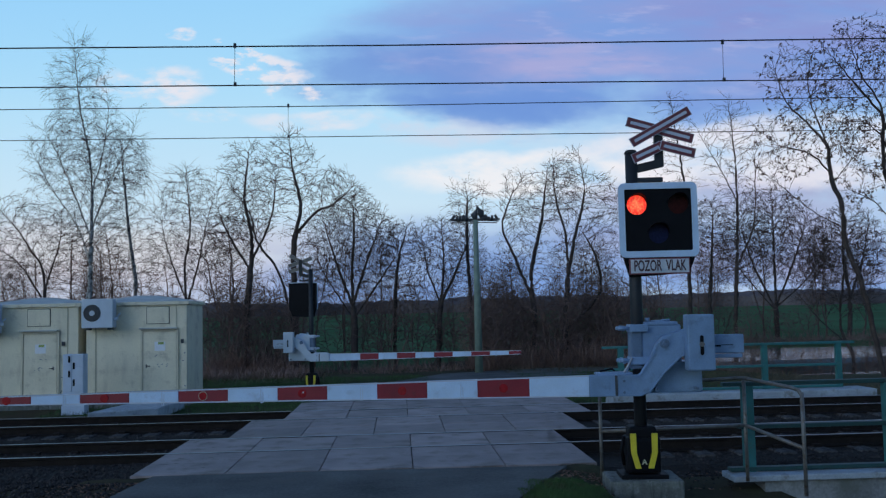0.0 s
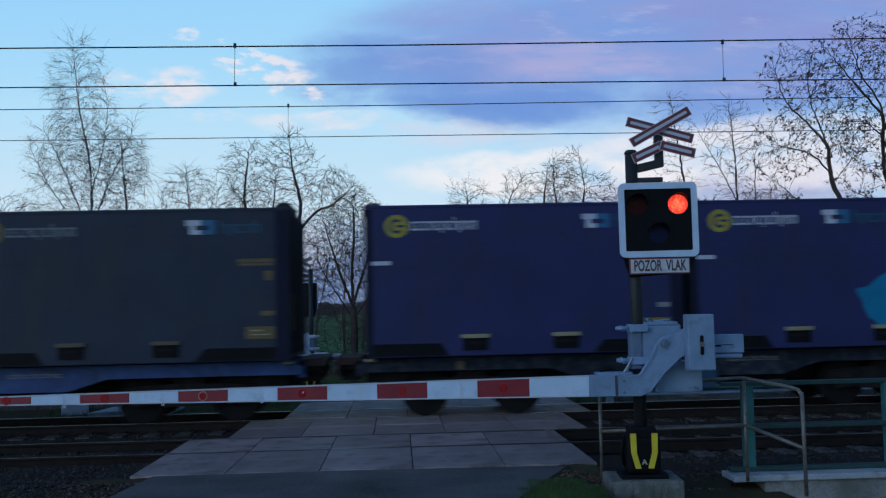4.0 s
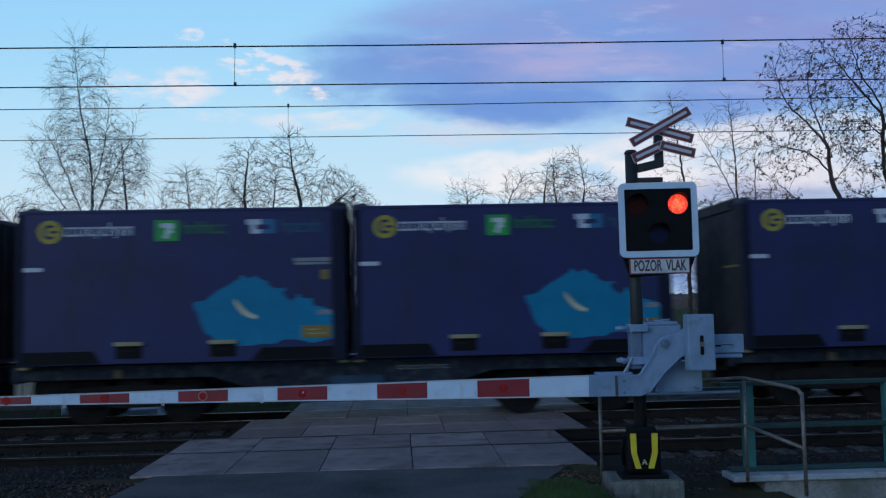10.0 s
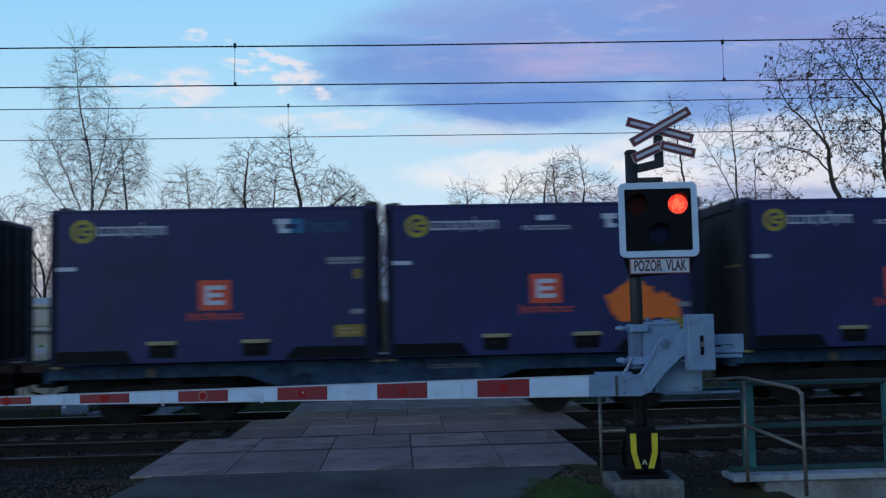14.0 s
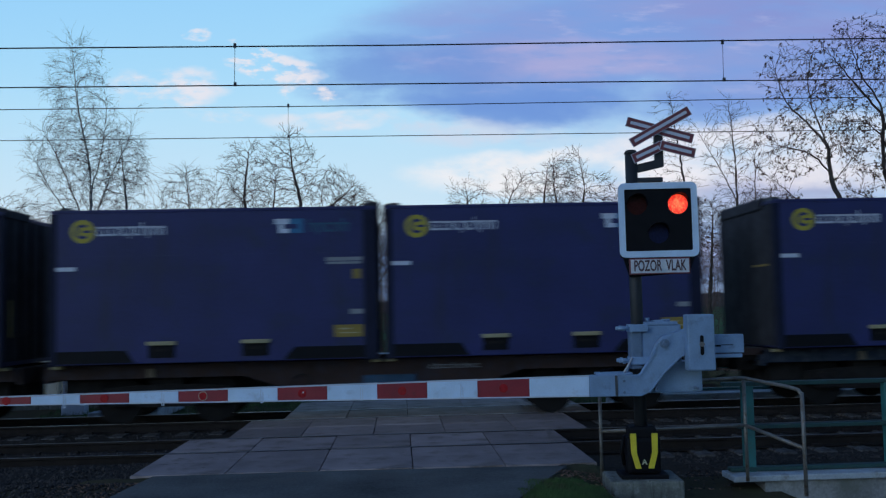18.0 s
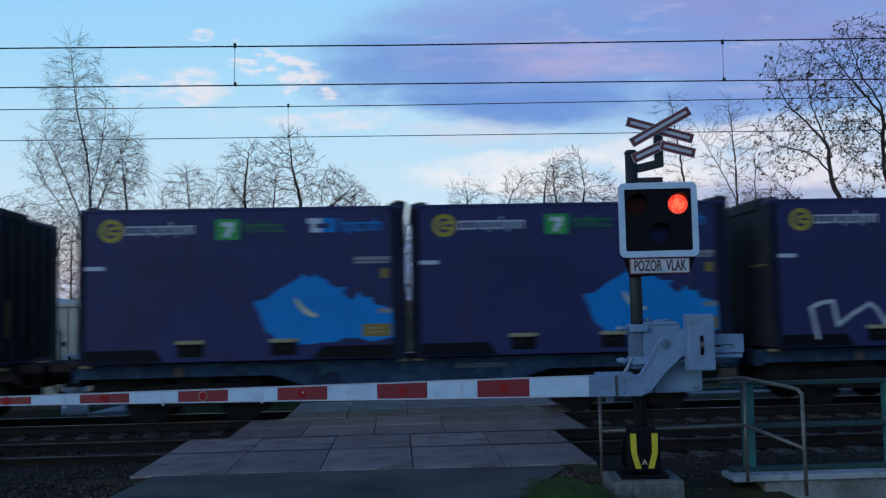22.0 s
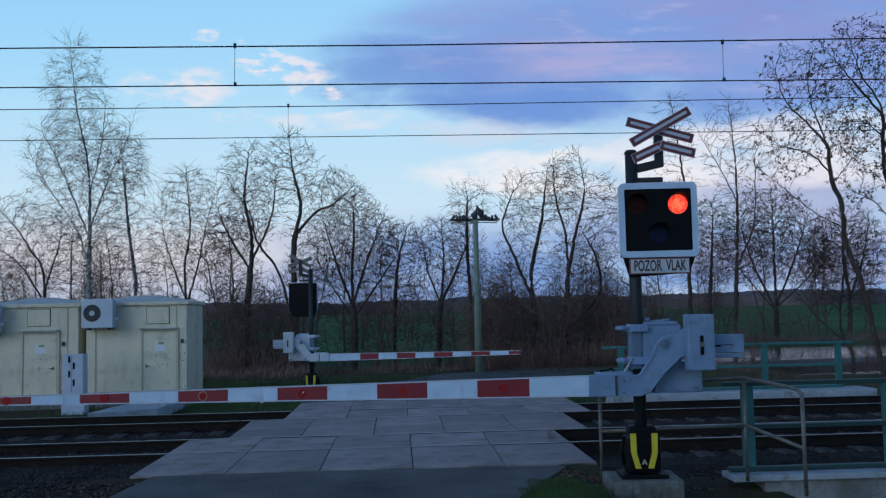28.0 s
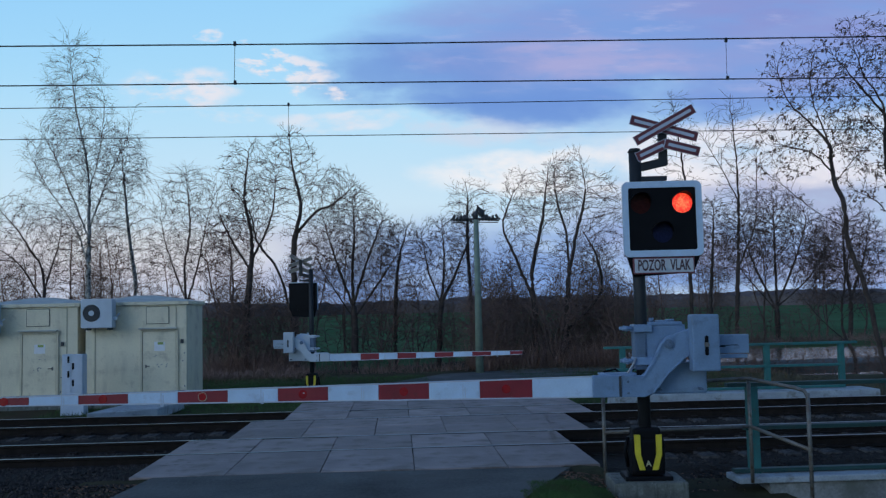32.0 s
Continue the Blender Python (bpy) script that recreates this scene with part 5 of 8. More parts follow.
    # fine twigs along the thin wood
    for i in range(1, N):
        if rad[i] > thin * 3.2:
            continue
        d = (V[i] - V[par[i]]).normalized()
        k = int(twigs) + (rg.random() < twigs % 1) if kids[i] else int(twigs) + 1
        for _ in range(k):
            a = Vector((rg.gauss(0, 1), rg.gauss(0, 1), rg.gauss(0, 1))).normalized()
            e = (d * 0.9 + a * 0.75 + Vector((0, 0, lift - droop * 0.5))).normalized()
            L = twig_len * rg.uniform(0.4, 1.15)
            p1 = V[i] + e * L * 0.5
            e2 = (e + Vector((rg.uniform(-.3, .3), rg.uniform(-.3, .3), rg.uniform(-.25, .3) - droop))).normalized()
            p2 = p1 + e2 * L * 0.5
            pts = [V[i], p1, p2]
            if droop:
                pts.append(p2 + (e2 + Vector((0, 0, -droop * 1.6))).normalized() * L * 0.6)
            small.add(pts, [thin * 0.8, thin * 0.68, thin * 0.5, thin * 0.4][:len(pts)], 3)
            a = Vector((rg.gauss(0, 1), rg.gauss(0, 1), rg.gauss(0, 1))).normalized()
            small.add([p1, p1 + (e + a * 0.8 + Vector((0, 0, -droop))).normalized() * L * 0.5], [thin * 0.62, thin * 0.42], 3)
            if leaf and rg.random() < leaf:
                for lp in (p1, p2)[:rg.randint(1, 2)]:
                    s = rg.uniform(0.055, 0.11)
                    e1 = Vector((rg.uniform(-1, 1), rg.uniform(-1, 1), rg.uniform(-1.4, -0.1))).normalized() * s
                    e3 = e1.orthogonal().normalized() * s * 0.6
                    b = len(leaves.v)
                    leaves.v += [lp, lp + e1 * 0.5 + e3, lp + e1 * 1.3, lp + e1 * 0.5 - e3]
                    leaves.f.append((b, b + 1, b + 2, b + 3))
    return big, small, leaves


tree_cache = {}


def plant(name, label, x, y, rz=0.0, scale=1.0, trunk="bark", crown="twig", group="", z=None, **kw):
    key = (trunk, crown, str(sorted(kw.items())))
    if key not in tree_cache:
        b, s, l = bare_tree(**kw)
        tree_cache[key] = (raw("trunk", b.v, b.f, trunk, True), raw("crown", s.v, s.f, crown), raw("leaves", l.v, l.f, "deadleaf") if l.f else None)
    t = thing(name, label, "bush" if "bush" in name else "tree", group, pose(x, y, ground_z(x, y) if z is None else z, 0, 0, rz) @ Matrix.Scale(scale, 4))
    tb, ts, tl = tree_cache[key]
    part("trunk", tb, trunk, t)
    part("crown", ts, crown, t)
    if tl:
        part("leaves", tl, "deadleaf", t, "withered brown leaves")
    return t


birch = plant("birch_tree", "tall leafless birch with a pale trunk and hanging twigs", -14.5, 43.5, trunk="birch", seed=11, r0=0.128, count=2650, near=0.28, lift=0.2, jit=0.08, hold=1.2, thin=0.0068, twigs=1.2, twig_len=0.5, droop=0.18,
              stems=[[(0, 0), (-0.02, 4.0), (0.04, 7.2), (-0.1, 10.0), (-0.5, 12.6), (-0.8, 15.3), (-0.9, 16.4)], [(0.0, 5.3), (-0.34, 6.66), (-1.13, 7.84), (-1.84, 8.92), (-2.9, 10.9)], [(0.02, 6.6), (-0.9, 8.8), (-1.6, 10.6), (-2.2, 11.8)],
                     [(0.03, 7.0), (0.9, 9.4), (1.7, 11.2), (2.2, 12.9)], [(-0.05, 8.8), (0.5, 10.8), (0.9, 13.0)]],
              blobs=[(-0.5, 13.2, 1.5, 2.9), (-0.2, 10.2, 2.75, 2.5), (-0.3, 7.6, 2.1, 1.6)])
plant("birch_tree", "slender leafless birch behind the huts", -13.0, 45, trunk="birch", seed=12, r0=0.103, count=1150, near=0.28, lift=0.1, jit=0.14, thin=0.0080, twigs=1.5, twig_len=0.5, droop=0.4,
      stems=[[(0, 0), (0.2, 4.0), (-0.12, 6.76), (-0.37, 9.27), (-0.5, 11.8)]], blobs=[(-0.31, 9.3, 1.1, 2.6), (0.19, 6.4, 1.2, 1.9)])
plant("bare_tree", "leafless tree with upright limbs behind the huts", -10.3, 45, seed=13, r0=0.1, count=2310, lift=0.14, jit=0.16, thin=0.0087, droop=0.08,
      stems=[[(0, 0), (-0.05, 3.66), (-0.15, 5.3), (0.1, 7.26), (-0.1, 9.8)], [(-0.02, 3.4), (0.56, 5.3), (1.0, 7.5), (1.5, 9.0)], [(-0.04, 3.6), (-0.8, 5.6), (-1.3, 7.6)]], blobs=[(-0.05, 8.0, 1.6, 2.3), (0.08, 5.9, 1.9, 1.6)])
plant("bare_tree", "leafless tree with a leaning fork behind the huts", -16.5, 44, seed=14, r0=0.1, count=2500, lift=0.12, jit=0.14, hold=1.0, thin=0.0082,
      stems=[[(0, 0), (-0.15, 3.0), (-0.39, 5.12), (-0.97, 6.12), (-1.59, 7.03), (-2.39, 8.13)], [(-0.2, 3.6), (-1.31, 5.32), (-2.37, 6.24)], [(-0.25, 4.2), (0.18, 5.65), (0.43, 6.91), (0.51, 7.81)]], blobs=[(-1.6, 6.6, 1.7, 2.2), (0.3, 6.0, 1.3, 1.9)])
plant("bare_tree", "leafless dark tree with a slender forked trunk", -7.05, 43, seed=21, r0=0.146, count=1785, jit=0.3, thin=0.0094,
      stems=[[(0, 0), (-0.03, 2.77), (0.18, 6.2), (-0.15, 8.4), (0.1, 10.6)], [(0.14, 5.4), (1.06, 7.3), (1.35, 9.4)], [(0.1, 5.0), (-0.9, 6.6), (-1.5, 8.0)]], blobs=[(-0.01, 9.2, 1.45, 1.85), (-0.35, 6.9, 1.6, 1.6), (0.99, 8.4, 0.9, 1.2)])
plant("bare_tree", "tall crooked leafless tree with dark sweeping limbs", -4.7, 42.5, seed=22, r0=0.163, count=2415, jit=0.32, lift=0.09, thin=0.0094,
      stems=[[(0, 0), (-0.11, 1.9), (-0.12, 5.8), (0.24, 7.7), (-0.2, 9.6), (-0.3, 11.2)], [(-0.11, 1.7), (-0.78, 4.6), (-1.76, 6.1), (-2.2, 7.5), (-3.0, 8.8)], [(0.04, 6.4), (0.92, 7.5), (1.7, 7.85), (2.7, 8.7)]],
      blobs=[(-0.31, 9.7, 1.35, 1.7), (1.3, 8.4, 1.8, 1.25), (-2.0, 7.5, 1.3, 1.5), (0.5, 6.7, 1.3, 1.0)])
plant("bare_tree", "round-crowned leafless tree of dense twigs", -2.1, 43, seed=23, r0=0.172, count=5200, near=0.23, lift=0.1, jit=0.18, thin=0.0095, twigs=1.7, twig_len=0.42,
      stems=[[(0, 0), (-0.04, 2.7), (-0.08, 4.8), (0.05, 6.9), (-0.03, 8.0)], [(-0.05, 3.0), (-0.9, 5.4), (-1.4, 7.2)], [(-0.04, 3.2), (0.8, 5.6), (1.4, 7.2)], [(-0.05, 2.5), (1.2, 4.2), (2.1, 5.6)], [(-0.05, 2.5), (-1.0, 4.0), (-1.7, 5.2)]],
      blobs=[(0.1, 6.2, 1.75, 2.45), (-0.7, 5.7, 1.3, 2.0), (1.1, 5.7, 1.3, 2.0)])
plant("bare_tree", "thin leafless tree beside the lane", -0.2, 44.5, seed=26, r0=0.103, count=1890, thin=0.0098, near=0.27, stems=[[(0, 0), (0, 2.6), (0.2, 5.1), (0.7, 7.0)]], blobs=[(0.49, 5.3, 1.3, 2.0)])
plant("bare_tree", "leafless tree beside the concrete pole", 1.85, 44.5, seed=24, r0=0.129, count=2835, jit=0.26, thin=0.0098, near=0.27, stems=[[(0, 0), (0.15, 2.6), (0.39, 5.0), (0.3, 7.0)], [(0.16, 3.1), (1.1, 5.0), (1.7, 6.4)], [(0.16, 3.0), (-0.4, 4.8), (-0.7, 6.6)]],
      blobs=[(0.9, 5.5, 1.6, 2.0), (-0.1, 6.0, 1.0, 1.4)])
plant("bare_tree", "thin leafless tree behind the concrete pole", 3.7, 48, seed=25, r0=0.095, count=672, near=0.34, jit=0.28, thin=0.0094, stems=[[(0, 0), (0.1, 3), (0.0, 6), (0.05, 9.0)]], blobs=[(0.05, 8.4, 1.2, 1.4)])
plant("bare_tree", "crooked leafless tree with forked limbs", 6.3, 42.5, seed=31, r0=0.138, count=2100, jit=0.32, lift=0.08, thin=0.0094,
      stems=[[(0, 0), (0, 2.5), (-0.07, 4.6), (0.45, 6.7), (0.9, 9.4)], [(-0.03, 3.3), (-0.9, 5.5), (-1.35, 6.75), (-0.9, 8.2)]], blobs=[(-0.2, 7.5, 1.4, 1.9), (1.2, 8.4, 1.1, 1.55), (-0.35, 5.4, 1.4, 1.5)])
plant("bare_tree", "tall leafless tree with spreading forked limbs", 7.56, 42.0, seed=32, r0=0.155, count=2415, jit=0.32, lift=0.08, thin=0.0094,
      stems=[[(0, 0), (0.14, 2.4), (0.31, 4.5), (0.26, 6.1), (-0.09, 8.0), (-0.2, 9.7)], [(0.27, 4.0), (0.68, 6.1), (1.2, 8.0), (0.97, 10.0)], [(0.27, 1.65), (1.8, 3.45), (1.56, 5.3), (1.06, 6.4)], [(1.7, 4.2), (2.6, 3.2), (3.2, 2.4)]],
      blobs=[(0.5, 8.1, 1.4, 2.0), (1.9, 7.5, 1.2, 1.7), (1.2, 5.4, 1.6, 1.6)])
plant("bare_tree", "leafless tree with slanting limbs", 11.2, 43.5, seed=33, r0=0.120, count=1575, jit=0.28, thin=0.0087, stems=[[(0, 0), (0.2, 2.4), (0.5, 4.6), (1.0, 7.4)]], blobs=[(1.0, 6.4, 1.7, 2.3)])
plant("bare_tree", "slender tall leafless tree by the pond", 15.24, 41, seed=41, z=-1.2, r0=0.103, count=1092, near=0.38, lift=0.12, jit=0.2, thin=0.0087, twigs=1.0, twig_len=0.55, leaf=0.02,
      stems=[[(0, 0), (0.2, 3.75), (0.36, 6.9), (0.37, 10.0), (0.3, 12.9)], [(0.28, 5.0), (1.08, 6.9), (1.37, 9.2)], [(0.36, 8.0), (-0.4, 9.6), (-1.0, 11.0)]], blobs=[(0.4, 10.5, 1.6, 2.3), (0.28, 6.9, 1.5, 2.2)])
plant("bare_tree", "slender leafless tree beside the pond bank", 13.85, 42.5, seed=42, z=-0.9, r0=0.095, count=1008, near=0.38, lift=0.12, jit=0.2, thin=0.0087, twigs=1.0, twig_len=0.5, leaf=0.06,
      stems=[[(0, 0), (-0.03, 3.5), (-0.1, 6.75), (-0.26, 9.7), (-0.7, 12.9)]], blobs=[(-0.6, 11.1, 1.15, 2.1), (-0.4, 7.5, 1.3, 2.3)])
plant("bare_tree", "dense round leafless tree across the pond", 29.3, 69.5, seed=43, r0=0.206, count=5250, step=0.32, near=0.38, see=3, lift=0.12, jit=0.14, thin=0.0165, twigs=1.5, twig_len=0.7,
      stems=[[(0, 0), (-0.1, 3), (0.1, 6), (0, 10.6)], [(-0.1, 2.4), (-1.6, 6), (-2.6, 9.0)], [(-0.1, 2.6), (1.5, 6), (2.6, 9.0)], [(-0.1, 2.2), (-2.2, 4.8), (-3.6, 7.0)], [(-0.1, 2.4), (2.4, 4.6), (3.9, 6.6)]],
      blobs=[(0.1, 8.2, 3.3, 3.8), (-1.7, 7.0, 2.7, 3.0), (2.2, 7.0, 2.7, 3.0)])
plant("bare_tree", "broad leafless tree across the pond", 35.5, 70.5, seed=44, r0=0.189, count=2887, step=0.32, near=0.40, see=3, jit=0.2, thin=0.0165, twig_len=0.65,
      stems=[[(0, 0), (0.2, 3), (-0.1, 6), (0, 9.0)], [(0.1, 3), (1.4, 6), (2.0, 8.0)]], blobs=[(0.3, 7.0, 3.2, 3.4)])
plant("bare_tree", "slim leafless tree on the pond's far bank", 23.9, 68.5, seed=45, r0=0.138, count=2100, step=0.32, near=0.40, see=3, jit=0.2, thin=0.0165, twig_len=0.65,
      stems=[[(0, 0), (-0.2, 3), (0.1, 6), (0.3, 10.4)]], blobs=[(0.3, 7.6, 2.0, 3.6)])
plant("bare_tree", "leaning tree with withered leaves on thin branches", 15.26, 28, seed=51, r0=0.082, count=1250, step=0.18, near=0.27, jit=0.22, lift=0.05, thin=0.0058, twigs=1.0, twig_len=0.34, leaf=0.6,
      stems=[[(0, 0), (-0.67, 2.8), (-1.12, 4.45), (-1.24, 5.43), (-1.4, 6.65), (-1.62, 7.53), (-1.84, 8.41), (-1.95, 9.74), (-1.8, 10.7)], [(-1.2, 4.9), (-1.91, 5.4), (-2.6, 5.75), (-3.02, 6.15), (-3.87, 6.73)], [(-1.4, 6.7), (-1.99, 7.23), (-2.6, 7.45), (-3.22, 7.51)],
             [(-1.6, 7.5), (-2.11, 8.33), (-2.7, 9.04), (-3.1, 9.84)], [(-1.36, 6.4), (-0.66, 7.16), (-0.37, 7.6)]],
      blobs=[(-2.5, 9.7, 1.25, 1.2), (-2.2, 8.0, 1.6, 1.3), (-3.1, 6.9, 1.1, 0.7), (-0.7, 7.9, 0.7, 0.9)])
plant("bare_tree", "tree with withered brown leaves hanging on thin branches", 17.4, 29.5, seed=52, r0=0.1, count=2200, step=0.18, near=0.26, jit=0.24, lift=0.08, thin=0.0062, twigs=1.2, twig_len=0.36, leaf=0.75,
      stems=[[(0, 0), (-0.5, 2.8), (-0.75, 5.0), (-0.95, 7.1), (-1.0, 9.0), (-1.57, 10.4), (-2.1, 12.0)], [(-0.72, 4.8), (-1.2, 5.5), (-1.64, 5.91), (-2.32, 6.29)], [(-0.96, 7.2), (-1.1, 7.8), (-1.68, 8.5), (-2.43, 8.61)], [(-0.9, 6.5), (-0.2, 8.5), (-0.4, 11.5)], [(-1.0, 8.8), (-2.0, 10.0), (-2.6, 10.9)]],
      blobs=[(-1.5, 10.8, 1.5, 1.4), (-1.2, 8.2, 1.5, 1.6), (-2.5, 10.2, 1.1, 1.3), (-1.9, 6.4, 0.9, 0.8)])
plant("bare_tree", "low bare tree with crooked limbs by the pond", 18.6, 37, seed=53, r0=0.07, count=1470, near=0.33, jit=0.3, thin=0.0087, stems=[[(0, 0), (0.2, 1.6), (-0.2, 3.2), (0.2, 6.4)], [(0.1, 2.2), (-1.2, 3.2), (-2.2, 4.6)]], blobs=[(0.1, 5.2, 1.8, 2.0), (-1.4, 4.6, 1.2, 1.2)])

# background row of bare trees, four meshes shared
row = random.Random(8)
kinds = [dict(seed=61, r0=0.085, count=1000, step=0.3, near=0.36, see=3, thin=0.0105, twigs=1.0, twig_len=0.6, lift=0.12, stems=[[(0, 0), (0.1, 1.6), (-0.2, 4.5), (0.1, 8.0)], [(0.1, 1.2), (0.9, 3.4), (1.3, 6.0)]], blobs=[(0.2, 5.4, 1.9, 2.9)]),
         dict(seed=62, r0=0.09, count=1000, step=0.3, near=0.36, see=3, thin=0.0105, twigs=1.0, twig_len=0.6, lift=0.2, stems=[[(0, 0), (-0.3, 2), (0.1, 5.0), (0.1, 9.0)], [(-0.2, 1.2), (0.8, 3.8), (1.4, 7.0)], [(-0.2, 1.5), (-1.0, 3.6), (-1.3, 6.4)]], blobs=[(0.1, 5.6, 1.8, 3.4)]),
         dict(seed=63, r0=0.08, count=1000, step=0.3, near=0.36, see=3, thin=0.0105, twigs=1.0, twig_len=0.6, jit=0.3, stems=[[(0, 0), (0.3, 1.6), (0.4, 4.5), (0.0, 7.0)], [(0.1, 0.6), (-0.9, 2.6), (-1.5, 5.6)]], blobs=[(-0.2, 4.6, 2.1, 2.6)]),
         dict(seed=64, r0=0.075, count=700, step=0.3, near=0.38, see=3, thin=0.0115, twigs=1.0, twig_len=0.6, lift=0.2, droop=0.12, stems=[[(0, 0), (0.2, 2), (0.0, 5), (0.2, 9.4)], [(0.1, 1.0), (-0.8, 3.6), (-1.0, 6.5)]], blobs=[(-0.1, 5.8, 1.4, 3.6)])]
for i in range(96):
    x = -34 + i * 0.78 + row.uniform(-0.6, 0.6)
    y = row.uniform(47, 57)
    sc = row.uniform(0.7, 1.0) * (0.8 if -3 < x < 14 else 1.0)
    if (x < -9 and i % 3 == 0) or -13 < x < -10.5 or (-9 < x < -4.6 and i % 2) or (-4.6 <= x < 3.2 and i % 3 == 0):
        continue
    if 12 < x and i % 3:
        continue
    if 12 < x < 46 and y < 64:
        y = row.uniform(68, 78)
        x *= 1.35
        sc *= 1.2
    plant("bare_tree", "leafless tree in the row along the fields", x, y, row.uniform(0, 360), sc, group="trees along the fields", trunk="bushtwig", crown="bushtwig", **kinds[i % 4])

bushes = dict(seed=71, r0=0.045, count=260, step=0.2, near=0.3, see=2, thin=0.011, twigs=0.8, twig_len=0.45, lift=0.1, stems=[[(0, 0), (0.1, 1), (0.0, 2.2), (0.2, 3.2)], [(0, 0.1), (-0.5, 1.2), (-0.9, 2.6)], [(0, 0.1), (0.6, 1.1), (1.1, 2.4)]],
              blobs=[(0, 1.9, 1.5, 1.5)])
for i in range(64):
    x = -22 + i * 0.69 + row.uniform(-0.4, 0.4)
    y = row.uniform(40.5, 47)
    if x > 12:
        x, y = x * 1.5, row.uniform(68, 71)
    if x < -2.5 and i % 2:
        continue
    plant("bare_bush", "tangled leafless bush under the trees", x, y, row.uniform(0, 360), row.uniform(0.6, 1.35), group="bushes along the lane", trunk="bushtwig", crown="bushtwig", **bushes)

for x0, x1, y0, y1, n in ((-8.6, -4.9, 40.5, 45, 9), (3.6, 9.8, 39.5, 44, 26)):
    for i in range(n):
        plant("bare_bush", "dense brown bush of the thicket beside the lane", lerp(x0, x1, (i + 0.5) / n) + row.uniform(-0.4, 0.4), row.uniform(y0, y1), row.uniform(0, 360), row.uniform(0.75, 1.3), group="thicket bushes", trunk="bushtwig", crown="bushtwig", **bushes)

# undergrowth along the lane
def thicket(name, label, spots, count, hmin, hmax, material, seed, r=0.008):
    rg = random.Random(seed)
    tb = Tubes()
    for _ in range(count):
        x0, x1, y0, y1 = rg.choice(spots)
        x, y = rg.uniform(x0, x1), rg.uniform(y0, y1)
        h = rg.uniform(hmin, hmax) * (0.6 + 0.6 * noise.noise((x * 0.5, y * 0.5, seed)) ** 2 + 0.3)
        p = Vector((x, y, ground_z(x, y) - 0.05))
        pts = [p]
        d = Vector((rg.uniform(-1.5, 1.5), rg.uniform(-1.5, 1.5), 1))
        for _ in range(3):
            d = (d + Vector((rg.uniform(-.5, .5), rg.uniform(-.5, .5), 0))).normalized()
            pts.append(pts[-1] + d * h / 3)
        tb.add(pts, [r, r * .8, r * .6, r * .3], 2)
    return tagged(new(name, raw(name, tb.v, tb.f, material)), label, "undergrowth", kind="stuff")


thicket("brushwood", "brown leafless brushwood under the trees", [(-14, -4.6, 38, 46), (-4.6, 14, 40.5, 47), (-9, -3.5, 36.5, 39), (6, 13, 39.5, 44)], 13000, 0.22, 0.75, "brush", 3, 0.01)
thicket("brushwood", "tall brown thicket of leafless stems beside the lane", [(-8.8, -4.8, 40, 45.5), (3.4, 9.9, 39.2, 44), (3.4, 9.9, 39.2, 44)], 9000, 0.8, 2.1, "brush", 9, 0.011)
thicket("brushwood", "brown brushwood and reeds on the pond bank", [(9, 40, 67, 70), (9, 40, 67, 70), (11, 17, 35.5, 38)], 5200, 0.4, 1.15, "brush", 5, 0.011)
thicket("dry_grass", "dry straw-coloured grass beside the lane", [(-9, -3, 35, 40), (4, 16, 36, 40), (10, 14, 24, 34)], 9000, 0.15, 0.55, "drygrass", 6, 0.006)


def turf(name, label, areas, count, hmin, hmax, material, seed):
    rg = random.Random(seed)
    vs, fs = [], []
    for _ in range(count):
        x0, x1, y0, y1 = rg.choice(areas)
        x, y = rg.uniform(x0, x1), rg.uniform(y0, y1)
        z, h, w, a = ground_z(x, y) - 0.01, rg.uniform(hmin, hmax), rg.uniform(0.004, 0.008), rg.uniform(0, 6.28)
        dx, dy = math.cos(a) * w, math.sin(a) * w
        lx, ly = rg.uniform(-.5, .5) * h, rg.uniform(-.5, .5) * h
        b = len(vs)
        vs += [(x - dx, y - dy, z), (x + dx, y + dy, z), (x + lx, y + ly, z + h)]
        fs.append((b, b + 1, b + 2))
    return tagged(new(name, raw(name, vs, fs, material)), label, "grass", kind="stuff")


turf("grass", "short green grass at the road's edge", [(1.3, 2.0, 8.8, 10.4), (1.45, 2.15, 9.7, 10.9), (1.6, 2.3, 9.4, 10.6)], 22000, 0.02, 0.07, "grass", 1)
turf("grass", "green grass verge beyond the tracks", [(-9.5, -2.2, 21.8, 26.4), (-6, -2, 26, 34), (-9, 1, 31, 37), (4.5, 12, 23, 36), (3.8, 9, 22, 30)], 60000, 0.05, 0.16, "grass", 2)

# low twigs standing before the pond
for i in range(22):
    plant("bare_bush", "low leafless bush on the pond's near bank", 11.8 + i * 0.62 + row.uniform(-0.3, 0.3), row.uniform(35, 38), row.uniform(0, 360), row.uniform(0.45, 0.8), group="bushes by the pond", trunk="bushtwig", crown="bushtwig", **bushes)

